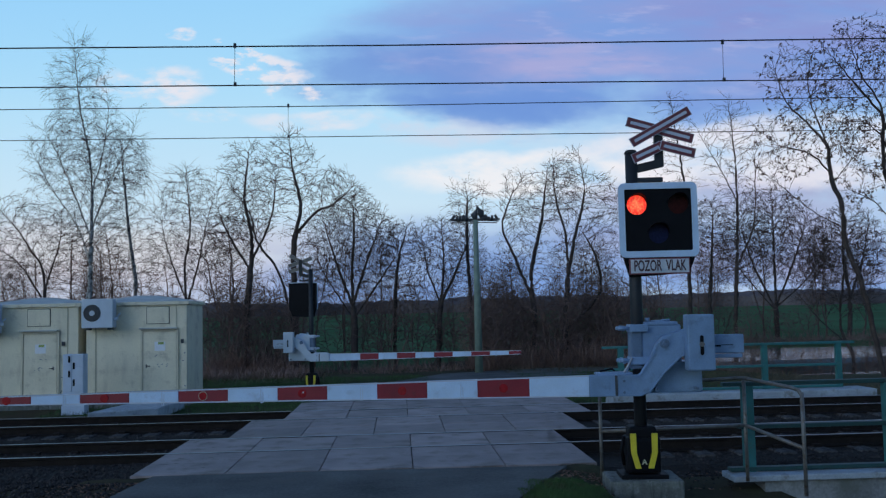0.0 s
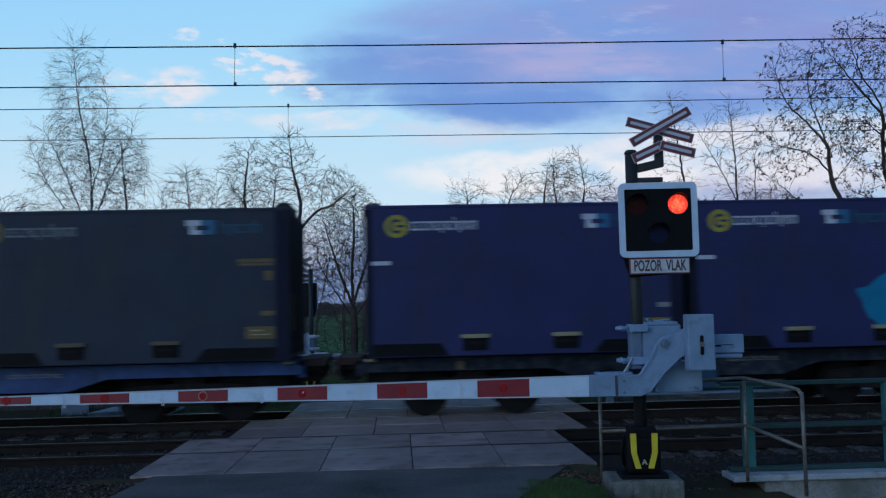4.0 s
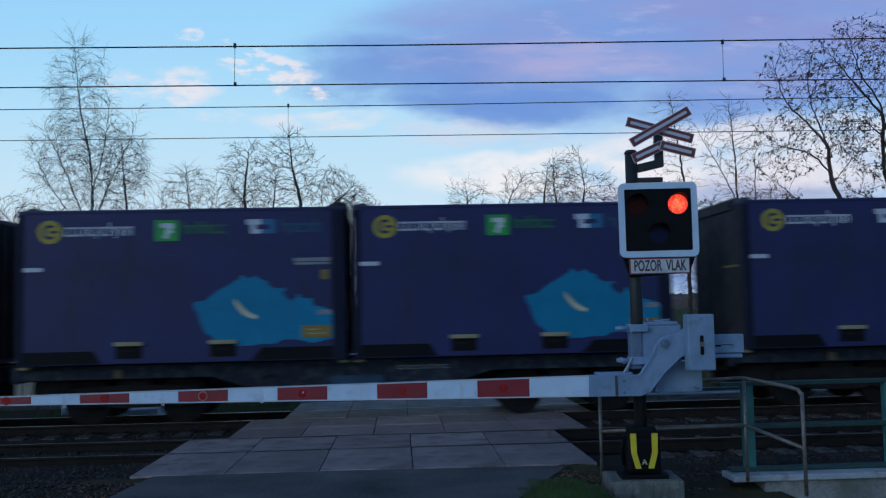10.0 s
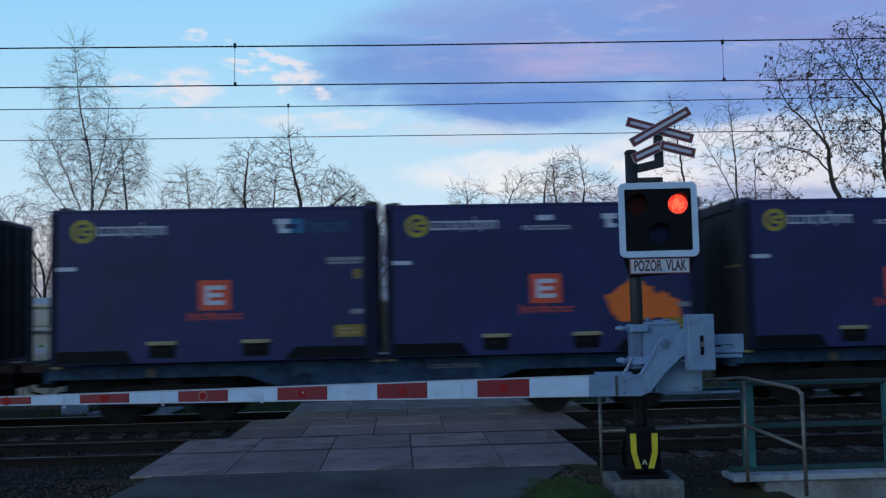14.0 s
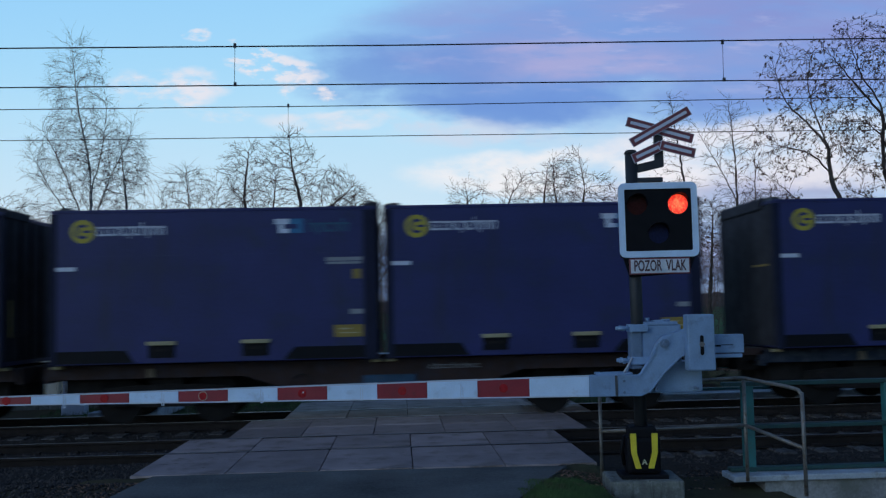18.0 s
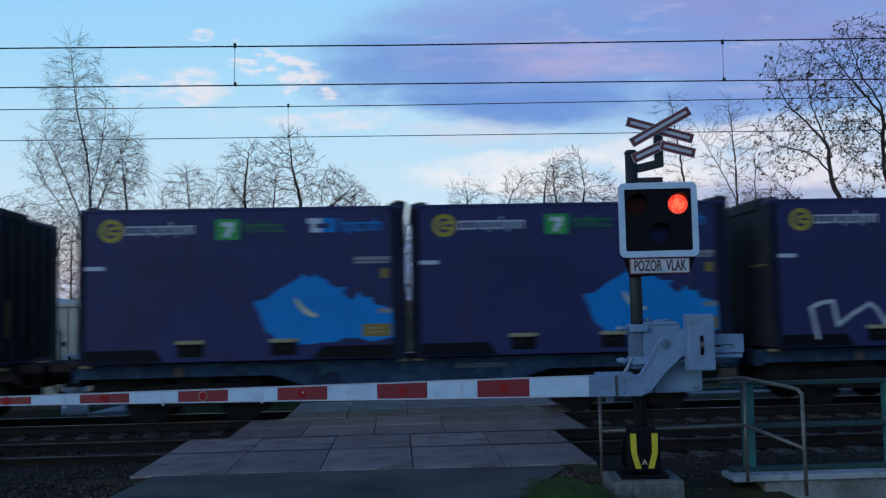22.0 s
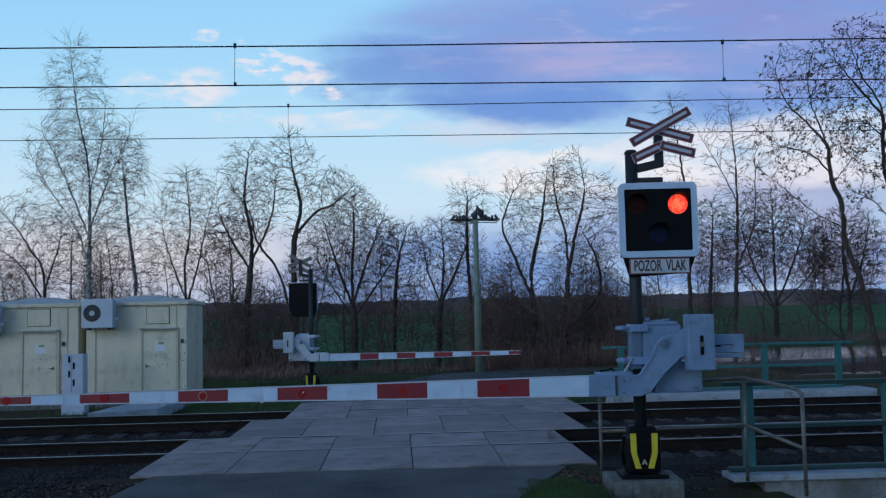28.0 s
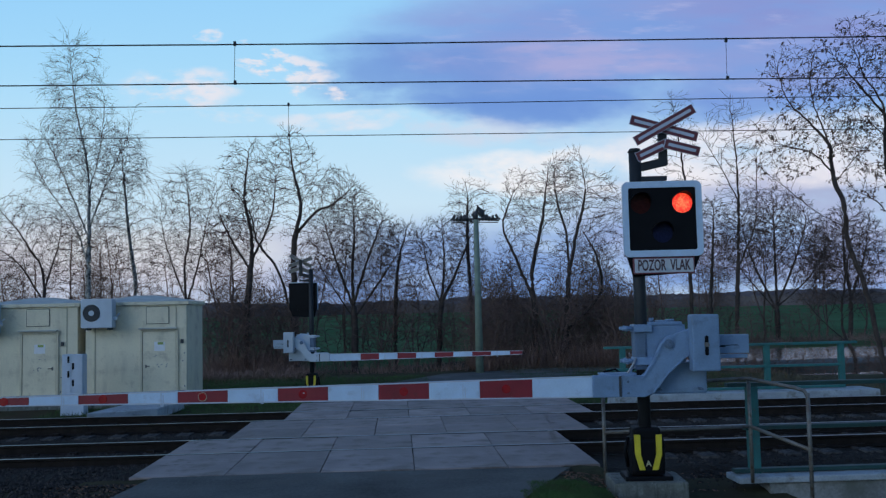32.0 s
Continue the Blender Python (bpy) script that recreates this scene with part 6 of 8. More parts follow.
# withered leaves and a can on the bare soil by the barrier
lv, lf = [], []
rg = random.Random(31)
for _ in range(1500):
    x, y = rg.choice(((rg.uniform(2.0, 4.3), rg.uniform(9.6, 12.2)), (rg.uniform(-4.2, -3.0), rg.uniform(10.4, 12.0)), (rg.uniform(1.9, 3.2), rg.uniform(11.0, 12.0))))
    z, r, a = max(ground_z(x, y), bed_z(y, x) if y > 11.6 or x < -3.3 else -9) + 0.012, rg.uniform(0.012, 0.035), rg.uniform(0, 6.28)
    c, d = math.cos(a) * r, math.sin(a) * r
    b = len(lv)
    lv += [(x - c, y - d, z), (x + d * 0.5, y - c * 0.5, z + rg.uniform(0, 0.015)), (x + c, y + d, z + rg.uniform(0, 0.02)), (x - d * 0.5, y + c * 0.5, z)]
    lf.append((b, b + 1, b + 2, b + 3))
tagged(new("leaf_litter", raw("leaf_litter", lv, lf, "litter")), "scattered withered leaves on the soil", "leaves", kind="stuff")
tin = thing("drink_can", "small red tin can lying on the soil", "can", m=pose(4.75, 11.44, ground_z(4.75, 11.44)))
part("body", made(tube, [(0, 0, 0.0), (0, 0, 0.1)], 0.033, 14), "can", tin)
part("lid", made(tube, [(0, 0, 0.1), (0, 0, 0.112)], [0.032, 0.027], 14), "silver", tin, "pale metal lid")

# far wood on the horizon, haze mixed into its paler colour
fw = []
ff = []
rg = random.Random(77)
N = 420
for layer, (dist, h0, h1) in enumerate(((620, 7, 12), (760, 9, 15))):
    base = len(fw)
    for i in range(N + 1):
        a = radians(-42 + 84 * i / N)
        d = dist * (1 + 0.05 * math.sin(i * 0.07 + layer))
        x, y = d * math.sin(a), d * math.cos(a)
        z = ground_z(x, y) - 1
        h = h0 + (h1 - h0) * (0.5 + 0.5 * noise.noise((i * 0.08, layer, 0))) + rg.uniform(-0.8, 0.8)
        for dy, zz in ((0, 0), (0, h * 0.8), (6, h), (30, h * 0.9)):
            k = 1 + dy / d
            fw.append((x * k, y * k, z + zz))
    for i in range(N):
        for k in range(3):
            fa = base + i * 4 + k
            ff.append((fa, fa + 4, fa + 5, fa + 1))
tagged(new("far_wood", raw("far_wood", fw, ff, "wood")), "dark distant woodland along the horizon, haze in its colour", "woodland", kind="stuff")


# ---------------------------------------------------------------- train: containers
CL, CW, CH = 6.058, 2.9, 2.9
SIDE_Y, WAGON_Y, DECK_Z = 17.15, 17.33, 1.15
MAP = [(0.0, 2.27), (0.22, 2.34), (0.5, 2.56), (0.73, 2.71), (0.78, 2.78), (0.86, 2.70), (0.98, 2.78), (1.06, 2.69), (1.27, 2.52), (1.45, 2.53), (1.40, 2.41), (1.53, 2.26), (1.60, 2.32), (1.65, 2.41), (1.73, 2.32), (1.88, 2.31), (1.88, 2.19), (2.1, 2.12), (2.2, 2.05), (2.2, 1.56), (1.85, 1.48), (1.5, 1.56), (1.2, 1.48), (0.8, 1.46), (0.42, 1.47), (0.2, 1.7), (0.1, 1.95)]
ragged = random.Random(12)
MAP = [(x0 + (x1 - x0) * k / 3 + (ragged.uniform(-0.022, 0.022) if k else 0), z0 + (z1 - z0) * k / 3 + (ragged.uniform(-0.022, 0.022) if k else 0)) for (x0, z0), (x1, z1) in zip(MAP, MAP[1:] + MAP[:1]) for k in range(3)]
cmesh = {}


def cached(key, fn, material):
    if key not in cmesh:
        bm = bmesh.new()
        fn(bm)
        cmesh[key] = mesh_of(bm, key, material)
    return cmesh[key]


def letters_row(bm, x0, x1, z, h, count, seed, y0=-0.006):
    """Unreadable lettering as plain upright bars."""
    rg = random.Random(seed)
    w = (x1 - x0) / count
    for i in range(count):
        a, b = x0 + i * w + 0.012, x0 + (i + 1) * w - 0.012
        up, dn = (h * 0.45 if rg.random() < 0.35 else 0), (h * 0.3 if rg.random() < 0.2 else 0)
        if rg.random() < 0.5:
            box(bm, a, a + (b - a) * 0.24, y0, 0.001, z - h / 2 - dn, z + h / 2 + up)
            box(bm, b - (b - a) * 0.24, b, y0, 0.001, z - h / 2, z + h / 2)
            box(bm, a + (b - a) * 0.24, b - (b - a) * 0.24, y0, 0.001, z + h / 2 - h * 0.2, z + h / 2)
        else:
            box(bm, a, b, y0, 0.001, z - h / 2, z - h / 2 + h * 0.2)
            box(bm, a, b, y0, 0.001, z + h / 2 - h * 0.2, z + h / 2)
            box(bm, a, a + (b - a) * 0.25, y0, 0.001, z - h / 2 + h * 0.2, z + h / 2 - h * 0.27)


def green_logo(t, x):
    g = part("green_logo", cached("green_logo", lambda bm: box(bm, 0, 0.43, -0.006, 0.001, 2.29, 2.68, 0), "printgreen"), "printgreen", t)
    g.location.x = x
    s = part("logo_stroke", cached("logo_stroke", lambda bm: (bar(bm, (0.1, 2.58), (0.34, 2.58), 0.08, -0.01, -0.005), bar(bm, (0.3, 2.61), (0.19, 2.34), 0.09, -0.0102, -0.005), bar(bm, (0.2, 2.46), (0.33, 2.46), 0.03, -0.0104, -0.005)), "printwhite"), "printwhite", g)
    w = part("green_lettering", cached("green_lettering", lambda bm: letters_row(bm, 0.5, 1.3, 2.5, 0.16, 6, 3), "dimgreen"), "dimgreen", t)
    w.location.x = x


def carrier_logo(t, x, bright=False):
    c = part("carrier_logo", cached("logo_hook", lambda bm: (box(bm, 0, 0.27, -0.006, 0.001, 2.57, 2.67), box(bm, 0.07, 0.17, -0.006, 0.001, 2.4, 2.57), box(bm, 0.17, 0.27, -0.006, 0.001, 2.4, 2.48)), "printwhite"), "printwhite", t)
    c.location.x = x
    d = part("logo_block", cached("logo_block%d" % bright, lambda bm: (box(bm, 0.28, 0.53, -0.006, 0.001, 2.57, 2.67), box(bm, 0.43, 0.53, -0.006, 0.001, 2.4, 2.57), box(bm, 0.28, 0.43, -0.006, 0.001, 2.4, 2.48)), "mapbright" if bright else "printblue"), "printblue", c)
    w = part("faded_lettering", cached("faded_lettering%d" % bright, lambda bm: letters_row(bm, 0.62, 1.4, 2.5, 0.17, 5, 8), "mapbright" if bright else "tealprint"), "tealprint", t)
    w.location.x = x


def emblem_map(t, x, material):
    m = part("map_emblem", cached("map_emblem_" + material, lambda bm: prism(bm, [(a * 1.18, z - 1.15) for a, z in MAP], -0.006, 0.001), material), material, t, "orange map shape" if "orange" in material else "light blue map shape")
    m.location.x = x
    if "orange" not in material:
        def tail(bm):
            pts = [(0.76, 1.2), (0.76, 1.1), (0.83, 0.98), (0.93, 0.88), (1.05, 0.82), (1.16, 0.8), (1.18, 0.86), (1.08, 0.9), (0.96, 0.98), (0.86, 1.08)]
            prism(bm, pts, -0.01, -0.005)
        part("comet_stroke", cached("comet_stroke", tail, "comet"), "comet", m)


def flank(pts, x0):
    """Traced pixel points, 162 to the metre, as x and z of the flank."""
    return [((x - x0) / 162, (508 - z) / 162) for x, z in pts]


def ring_line(cx, cz, rx, rz):
    return [(cx + rx * math.cos(a * 0.5236), cz + rz * math.sin(a * 0.5236)) for a in range(13)]


def sprayed(lines, x0, w, y0):
    """Sprayed strokes of width w along lines, with rounded joints."""
    bm = bmesh.new()
    n = 0
    for line in lines:
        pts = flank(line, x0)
        for p, q in zip(pts, pts[1:]):
            bar(bm, p, q, w, y0 - 0.0002 * (n % 12), 0.001)
            n += 1
        for p in pts:
            disc(bm, p[0], p[1], w / 2, y0 - 0.0026, 0.001, 10)
    return bm


def container(style, paint, extra=""):
    lab = {"navy": "navy container", "dirtynavy": "dirty slate-grey container", "newblue": "streaked bright blue container"}[paint]
    if "map" in style:
        lab += " with light blue map"
    elif "E" in style:
        lab += " with red logo" + (" and orange map" if "o" in style else "")
    else:
        lab += " with yellow disc"
    if extra in ("violet", "tan", "green", "white", "loop"):
        lab += ", " + {"loop": "white"}.get(extra, extra) + " graffiti"
    worn = "_worn" if paint == "dirtynavy" else ""

    def ink(name):
        return {"discyellow": "dimyellow", "printwhite": "dimwhite", "plate": "dimochre", "greyprint": "dimochre", "pocket": "dimpocket"}.get(name, name) if worn else name
    t = thing("freight_container", lab + " on a wagon", "container", "containers of the train")

    def body(bm):
        box(bm, 0.02, CL - 0.02, 0.0, CW, 0.02, CH - 0.06, 0.015)
    part("body", cached("body_" + paint, body, paint), paint, t)

    def rim(bm):
        for z in (CH - 0.07,):
            box(bm, 0.0, CL, -0.012, 0.06, z, CH - 0.01, 0.01)
            box(bm, 0.0, CL, CW - 0.06, CW + 0.012, z, CH - 0.01, 0.01)
            for x in (0.0, CL - 0.06):
                box(bm, x, x + 0.06, 0.07, CW - 0.07, z, CH - 0.012)
    part("top_rim", cached("rim_" + paint, rim, paint), paint, t)
    for x, key, wide_post in ((0.0, "post_front", 0.13), (CL - 0.25, "post_back", 0.25)):
        p = part("corner_post", cached(key, lambda bm: box(bm, 0, wide_post, -0.014, 0.12, 0.0, CH - 0.08, 0.012), "postdark"), "postdark", t, "dark navy corner post")
        p.location.x = x
        p = part("corner_post", cached(key, None, "postdark"), "postdark", t)
        p.location = (x, CW - 0.106, 0)
    part("waist_ridge", cached("waist_" + paint, lambda bm: prism(bm, [(0.14, 2.02), (CL - 0.14, 2.02), (CL - 0.14, 2.2), (0.14, 2.2)], -0.004, 0.001), paint), paint, t)
    for x, tw in ((0.03, 0.3), (CL - 0.33, 0.3)):
        p = part("lifting_ear", cached("ear", lambda bm: prism(bm, [(0, CH - 0.02), (0.3, CH - 0.02), (0.24, CH + 0.07), (0.06, CH + 0.07)], 0.25, 0.6), "darkgrey"), "darkgrey", t)
        p.location.x = x
    # relief panels and pockets at the foot; flat black shapes paint the shade inside
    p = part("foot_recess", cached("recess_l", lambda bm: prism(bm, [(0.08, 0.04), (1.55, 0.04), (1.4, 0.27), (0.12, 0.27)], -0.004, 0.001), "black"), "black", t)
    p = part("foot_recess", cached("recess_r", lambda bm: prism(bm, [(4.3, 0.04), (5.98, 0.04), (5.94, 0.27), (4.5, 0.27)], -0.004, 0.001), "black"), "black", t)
    for x in (1.79, 3.52):
        k = part("fork_pocket", cached("pocket_lid" + worn, lambda bm: (box(bm, 0, 0.52, -0.07, 0.001, 0.355, 0.425, 0.006)), ink("pocket")), ink("pocket"), t, "straw-yellow fork pocket lid")
        k.location.x = x
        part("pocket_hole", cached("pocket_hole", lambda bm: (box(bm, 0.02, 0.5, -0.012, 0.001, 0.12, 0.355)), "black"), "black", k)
        part("pocket_rung", cached("pocket_rung", lambda bm: box(bm, 0.12, 0.4, -0.02, -0.011, 0.24, 0.29), "bogie"), "bogie", k)
    # far end wall ribs and ladder; end walls carry the gap's shade in their colour
    e = part("end_ribs", cached("end_ribs_" + paint, lambda bm: [box(bm, CL - 0.025, CL + 0.02, 0.25 + 0.5 * q, 0.37 + 0.5 * q, 0.12, CH - 0.1, 0.01) for q in range(5)], "bogie"), paint, t)
    part("end_wall", cached("end_wall", lambda bm: box(bm, CL - 0.03, CL - 0.004, 0.13, CW - 0.13, 0.1, CH - 0.09), "endgrey"), "endgrey", t, "sooty end wall, the gap's shade in its dark grey")
    part("end_wall", cached("end_wall_front", lambda bm: box(bm, -0.006, 0.02, 0.13, CW - 0.13, 0.06, CH - 0.09), "endgrey"), "endgrey", t, "sooty end wall, the gap's shade in its dark grey")
    part("end_lid", cached("end_lid", lambda bm: prism(bm, [(-0.05, CH - 0.14), (0.3, CH - 0.05), (0.24, CH + 0.02), (0.02, CH + 0.09), (-0.05, CH + 0.04)], 0.5, CW - 0.1), "endgrey"), "endgrey", t, "dark grey end lid")
    part("end_label", cached("end_label_front", lambda bm: box(bm, -0.012, -0.005, 0.3, 1.1, 1.62, 1.66), "plate"), "plate", t)
    part("corner_cap", cached("corner_cap", lambda bm: prism(bm, [(CL - 0.32, CH - 0.06), (CL + 0.03, CH - 0.1), (CL + 0.05, CH + 0.05), (CL - 0.12, CH + 0.1), (CL - 0.26, CH + 0.03)], 0.03, 1.2), "endgrey"), "endgrey", t, "black lid hinge at the top corner")
    part("end_label", cached("end_label", lambda bm: box(bm, CL + 0.018, CL + 0.03, 0.28, 0.36, 0.55, 1.25), "plate"), "plate", t)
    # prints
    d = part("yellow_disc", cached("yellow_disc" + worn, lambda bm: disc(bm, 0.6, 2.49, 0.22, -0.006, 0.001, 28), ink("discyellow")), ink("discyellow"), t)

    def arrow(bm):
        n = 18
        rr = [(math.cos(radians(50 + 260 * k / n)), math.sin(radians(50 + 260 * k / n))) for k in range(n + 1)]
        prism(bm, [(0.6 + 0.14 * a, 2.49 + 0.14 * b) for a, b in rr] + [(0.6 + 0.085 * a, 2.49 + 0.085 * b) for a, b in rr[::-1]], -0.01, -0.005)
        bar(bm, (0.6, 2.49), (0.76, 2.49), 0.045, -0.0102, -0.005)
    part("disc_arrow", cached("disc_arrow", arrow, "navy"), "navy", d)
    part("white_lettering", cached("white_lettering" + worn, lambda bm: letters_row(bm, 0.86, 2.13, 2.49, 0.17, 11, 5), ink("printwhite")), ink("printwhite"), t)
    part("oval_plate", cached("oval_plate" + worn, lambda bm: box(bm, 0.09, 0.47, -0.008, 0.001, 1.755, 1.83, 0), ink("printwhite")), ink("printwhite"), t)
    part("code_bar", cached("code_bar" + worn, lambda bm: (box(bm, 5.1, 5.78, -0.006, 0.001, 1.86, 1.93), box(bm, 5.12, 5.76, -0.0055, 0.001, 1.80, 1.845)), ink("greyprint")), ink("greyprint"), t)
    part("small_label", cached("small_label" + worn, lambda bm: box(bm, 5.6, 5.75, -0.006, 0.001, 1.52, 1.7), ink("plate")), ink("plate"), t)
    part("pale_label", cached("pale_label" + worn, lambda bm: box(bm, 5.54, 5.78, -0.012, 0.001, 0.86, 0.95), ink("greyprint")), ink("greyprint"), t)
    pl = part("ochre_plate", cached("ochre_plate" + worn, lambda bm: box(bm, 5.24, 5.78, -0.012, 0.001, 0.43, 0.66, 0.003), ink("plate")), ink("plate"), t)
    part("plate_lettering", cached("plate_lettering", lambda bm: (box(bm, 5.34, 5.56, -0.016, -0.011, 0.57, 0.6), box(bm, 5.34, 5.7, -0.016, -0.011, 0.5, 0.52)), "pocket"), "pocket", pl)
    if "7c" in style:
        green_logo(t, 2.53)
        carrier_logo(t, 4.23, "+" in style)
    elif "c7" in style:
        carrier_logo(t, 2.63, "+" in style)
        green_logo(t, 4.45)
    else:
        carrier_logo(t, 4.15, "+" in style)
    if "map" in style:
        emblem_map(t, 3.23, "mapbright" if "+" in style else "mapblue")
    if "E" in style:
        part("red_square_logo", cached("red_square_logo", lambda bm: box(bm, 2.72, 3.32, -0.006, 0.001, 0.98, 1.54), "logored"), "logored", t)
        part("square_mark", cached("square_mark", lambda bm: prism(bm, [(2.84, 1.08), (3.2, 1.08), (3.2, 1.16), (2.92, 1.16), (2.92, 1.22), (3.16, 1.22), (3.16, 1.3), (2.92, 1.3), (2.92, 1.36), (3.2, 1.36), (3.2, 1.44), (2.84, 1.44)], -0.01, -0.005), "printwhite"), "printwhite", t)
        part("red_lettering", cached("red_lettering", lambda bm: letters_row(bm, 2.5, 3.55, 0.86, 0.1, 9, 4), "logored"), "logored", t)
    if "o" in style:
        k = part("map_emblem", cached("map_orange", lambda bm: prism(bm, [(a * 0.66, (z - 1.46) * 0.62 + 0.6) for a, z in MAP], -0.006, 0.001), "maporange"), "maporange", t, "orange map shape")
        k.location.x = 4.15
        part("carrier_mark", cached("carrier_mark", lambda bm: (letters_row(bm, 2.6, 3.5, 2.42, 0.08, 8, 6), box(bm, 2.9, 3.2, -0.006, 0.001, 2.56, 2.66)), "printwhite"), "printwhite", t)
    if extra == "violet":
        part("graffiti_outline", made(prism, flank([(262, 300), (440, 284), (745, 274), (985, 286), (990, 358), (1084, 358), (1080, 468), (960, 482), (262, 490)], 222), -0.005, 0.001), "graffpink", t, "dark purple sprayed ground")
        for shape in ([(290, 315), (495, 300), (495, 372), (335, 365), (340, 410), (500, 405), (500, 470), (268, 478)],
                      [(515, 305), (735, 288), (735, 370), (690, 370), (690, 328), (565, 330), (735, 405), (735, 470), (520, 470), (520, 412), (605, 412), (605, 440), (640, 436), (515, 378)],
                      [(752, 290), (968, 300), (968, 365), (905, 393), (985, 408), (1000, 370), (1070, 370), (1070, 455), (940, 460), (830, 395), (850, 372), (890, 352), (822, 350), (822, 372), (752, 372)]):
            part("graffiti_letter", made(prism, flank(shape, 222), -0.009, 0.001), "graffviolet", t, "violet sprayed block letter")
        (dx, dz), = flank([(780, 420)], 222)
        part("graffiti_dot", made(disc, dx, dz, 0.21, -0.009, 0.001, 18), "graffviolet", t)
        hatch = bmesh.new()
        for k in range(5):
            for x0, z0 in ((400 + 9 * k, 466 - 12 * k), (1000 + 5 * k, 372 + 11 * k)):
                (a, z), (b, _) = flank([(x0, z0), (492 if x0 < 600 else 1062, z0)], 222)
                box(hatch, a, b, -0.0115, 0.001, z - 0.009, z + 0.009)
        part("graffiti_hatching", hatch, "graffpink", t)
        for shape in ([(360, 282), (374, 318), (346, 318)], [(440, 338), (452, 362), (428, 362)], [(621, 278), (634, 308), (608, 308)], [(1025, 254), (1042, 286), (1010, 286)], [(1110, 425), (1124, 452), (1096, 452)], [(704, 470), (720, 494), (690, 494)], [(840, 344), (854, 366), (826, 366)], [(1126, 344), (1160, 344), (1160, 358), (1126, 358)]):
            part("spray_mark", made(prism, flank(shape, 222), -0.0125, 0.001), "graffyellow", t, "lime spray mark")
        for n_, line in enumerate(([(240, 350), (318, 388)], [(238, 388), (280, 358)], [(345, 405), (420, 410)], [(352, 430), (400, 380)], [(912, 322), (950, 372)], [(625, 460), (690, 425)], [(660, 415), (720, 435)], [(985, 335), (1085, 325)], [(985, 348), (1075, 344)], [(1085, 355), (1100, 300)], [(970, 375), (1010, 400)])):
            part("spray_mark", sprayed([line], 222, 0.055, -0.0127 - 0.0003 * n_), "graffyellow", t, "lime spray mark")
    if extra == "tan":
        letters = [[(425, 325), (270, 350), (208, 440)], [(265, 412), (390, 388), (375, 455), (285, 466)], [(428, 340), (436, 455), (525, 452)], [(500, 322), (484, 440)], [(556, 308), (590, 350), (540, 445)], [(690, 322), (588, 362)], [(560, 425), (678, 388), (668, 458), (560, 450)], [(712, 455), (735, 340), (772, 445)], [(700, 410), (760, 405)], [(780, 315), (815, 450)], [(832, 302), (885, 368), (822, 402), (890, 436)], [(955, 372), (880, 412), (945, 430), (850, 454)], [(932, 335), (958, 300), (985, 362)], [(1002, 292), (945, 292)]]
        for n_, line in enumerate(letters):
            part("graffiti_stroke", sprayed([line], 130, 0.19 if n_ < 12 else 0.1, -0.009 - 0.0004 * n_), "grafftan", t, "tan and grey sprayed letter stroke")
            part("graffiti_edge", sprayed([line], 130, 0.27 if n_ < 12 else 0.15, -0.0045), "bogie", t, "black sprayed letter edge")
        for line in [[(250, 330), (300, 322), (425, 308)], [(190, 412), (215, 395)], [(195, 452), (235, 440)], [(440, 470), (520, 466)], [(470, 345), (470, 440)], [(575, 320), (600, 300), (640, 292), (664, 304), (620, 320)], [(715, 332), (740, 330)], [(715, 345), (740, 345)], [(975, 428), (1045, 450)], [(960, 410), (995, 395), (975, 430)], [(820, 285), (845, 290)], [(550, 296), (570, 298)], [(680, 305), (700, 305)]]:
            part("graffiti_highlight", sprayed([line], 130, 0.045, -0.0165), "grafflight", t, "cream sprayed highlight")
        for line in [[(300, 375), (400, 352)], [(455, 350), (448, 430)], [(520, 340), (512, 430)], [(610, 372), (690, 350)], [(845, 350), (850, 395)], [(640, 470), (700, 440)]]:
            part("graffiti_shadow", sprayed([line], 130, 0.05, -0.0162), "dirtynavy", t)
    if extra == "green":
        loops = [[(385, 370), (375, 470)], [(425, 360), (405, 470)], [(350, 400), (440, 398)], [(345, 430), (435, 425)], ring_line(462, 412, 22, 30), [(488, 352), (482, 440)], [(505, 380), (500, 435), (525, 385), (530, 440), (550, 380)], ring_line(578, 408, 12, 16), ring_line(606, 408, 12, 16), [(625, 380), (650, 358), (678, 372), (660, 405), (630, 430), (700, 425)], ring_line(730, 402, 34, 36), ring_line(726, 402, 16, 18), [(390, 440), (560, 440), (760, 425)]]
        part("graffiti_shade", sprayed(loops, 315, 0.11, -0.006), "graffgreen", t, "dark green sprayed halo")
        part("graffiti", sprayed(loops, 315, 0.028, -0.016), "graffdim", t, "dull green sprayed lettering loops")
    if extra == "white":
        part("graffiti", sprayed([[(20, 300), (14, 366)], [(50, 308), (44, 370)], [(50, 342), (105, 305)], [(98, 306), (72, 358), (112, 346), (68, 430)], [(132, 312), (178, 305), (152, 370)], [(176, 308), (192, 366)], [(248, 303), (205, 304), (228, 335), (196, 365), (256, 350)], [(274, 294), (328, 320), (350, 390)], [(298, 352), (346, 350)], [(270, 362), (304, 308)], [(14, 410), (40, 385), (100, 376), (130, 394), (172, 394), (200, 410), (262, 378), (350, 412)]], -76, 0.05, -0.007), "graffwhite", t, "white sprayed lettering strokes")
    if extra == "loop":
        part("graffiti", sprayed([[(240, 475), (222, 382), (250, 368), (292, 362), (305, 438), (350, 405), (410, 372), (432, 390), (460, 440), (472, 405), (495, 385), (522, 372), (562, 376)]], 105, 0.075, -0.007), "graffwhite", t, "white sprayed zigzag line")
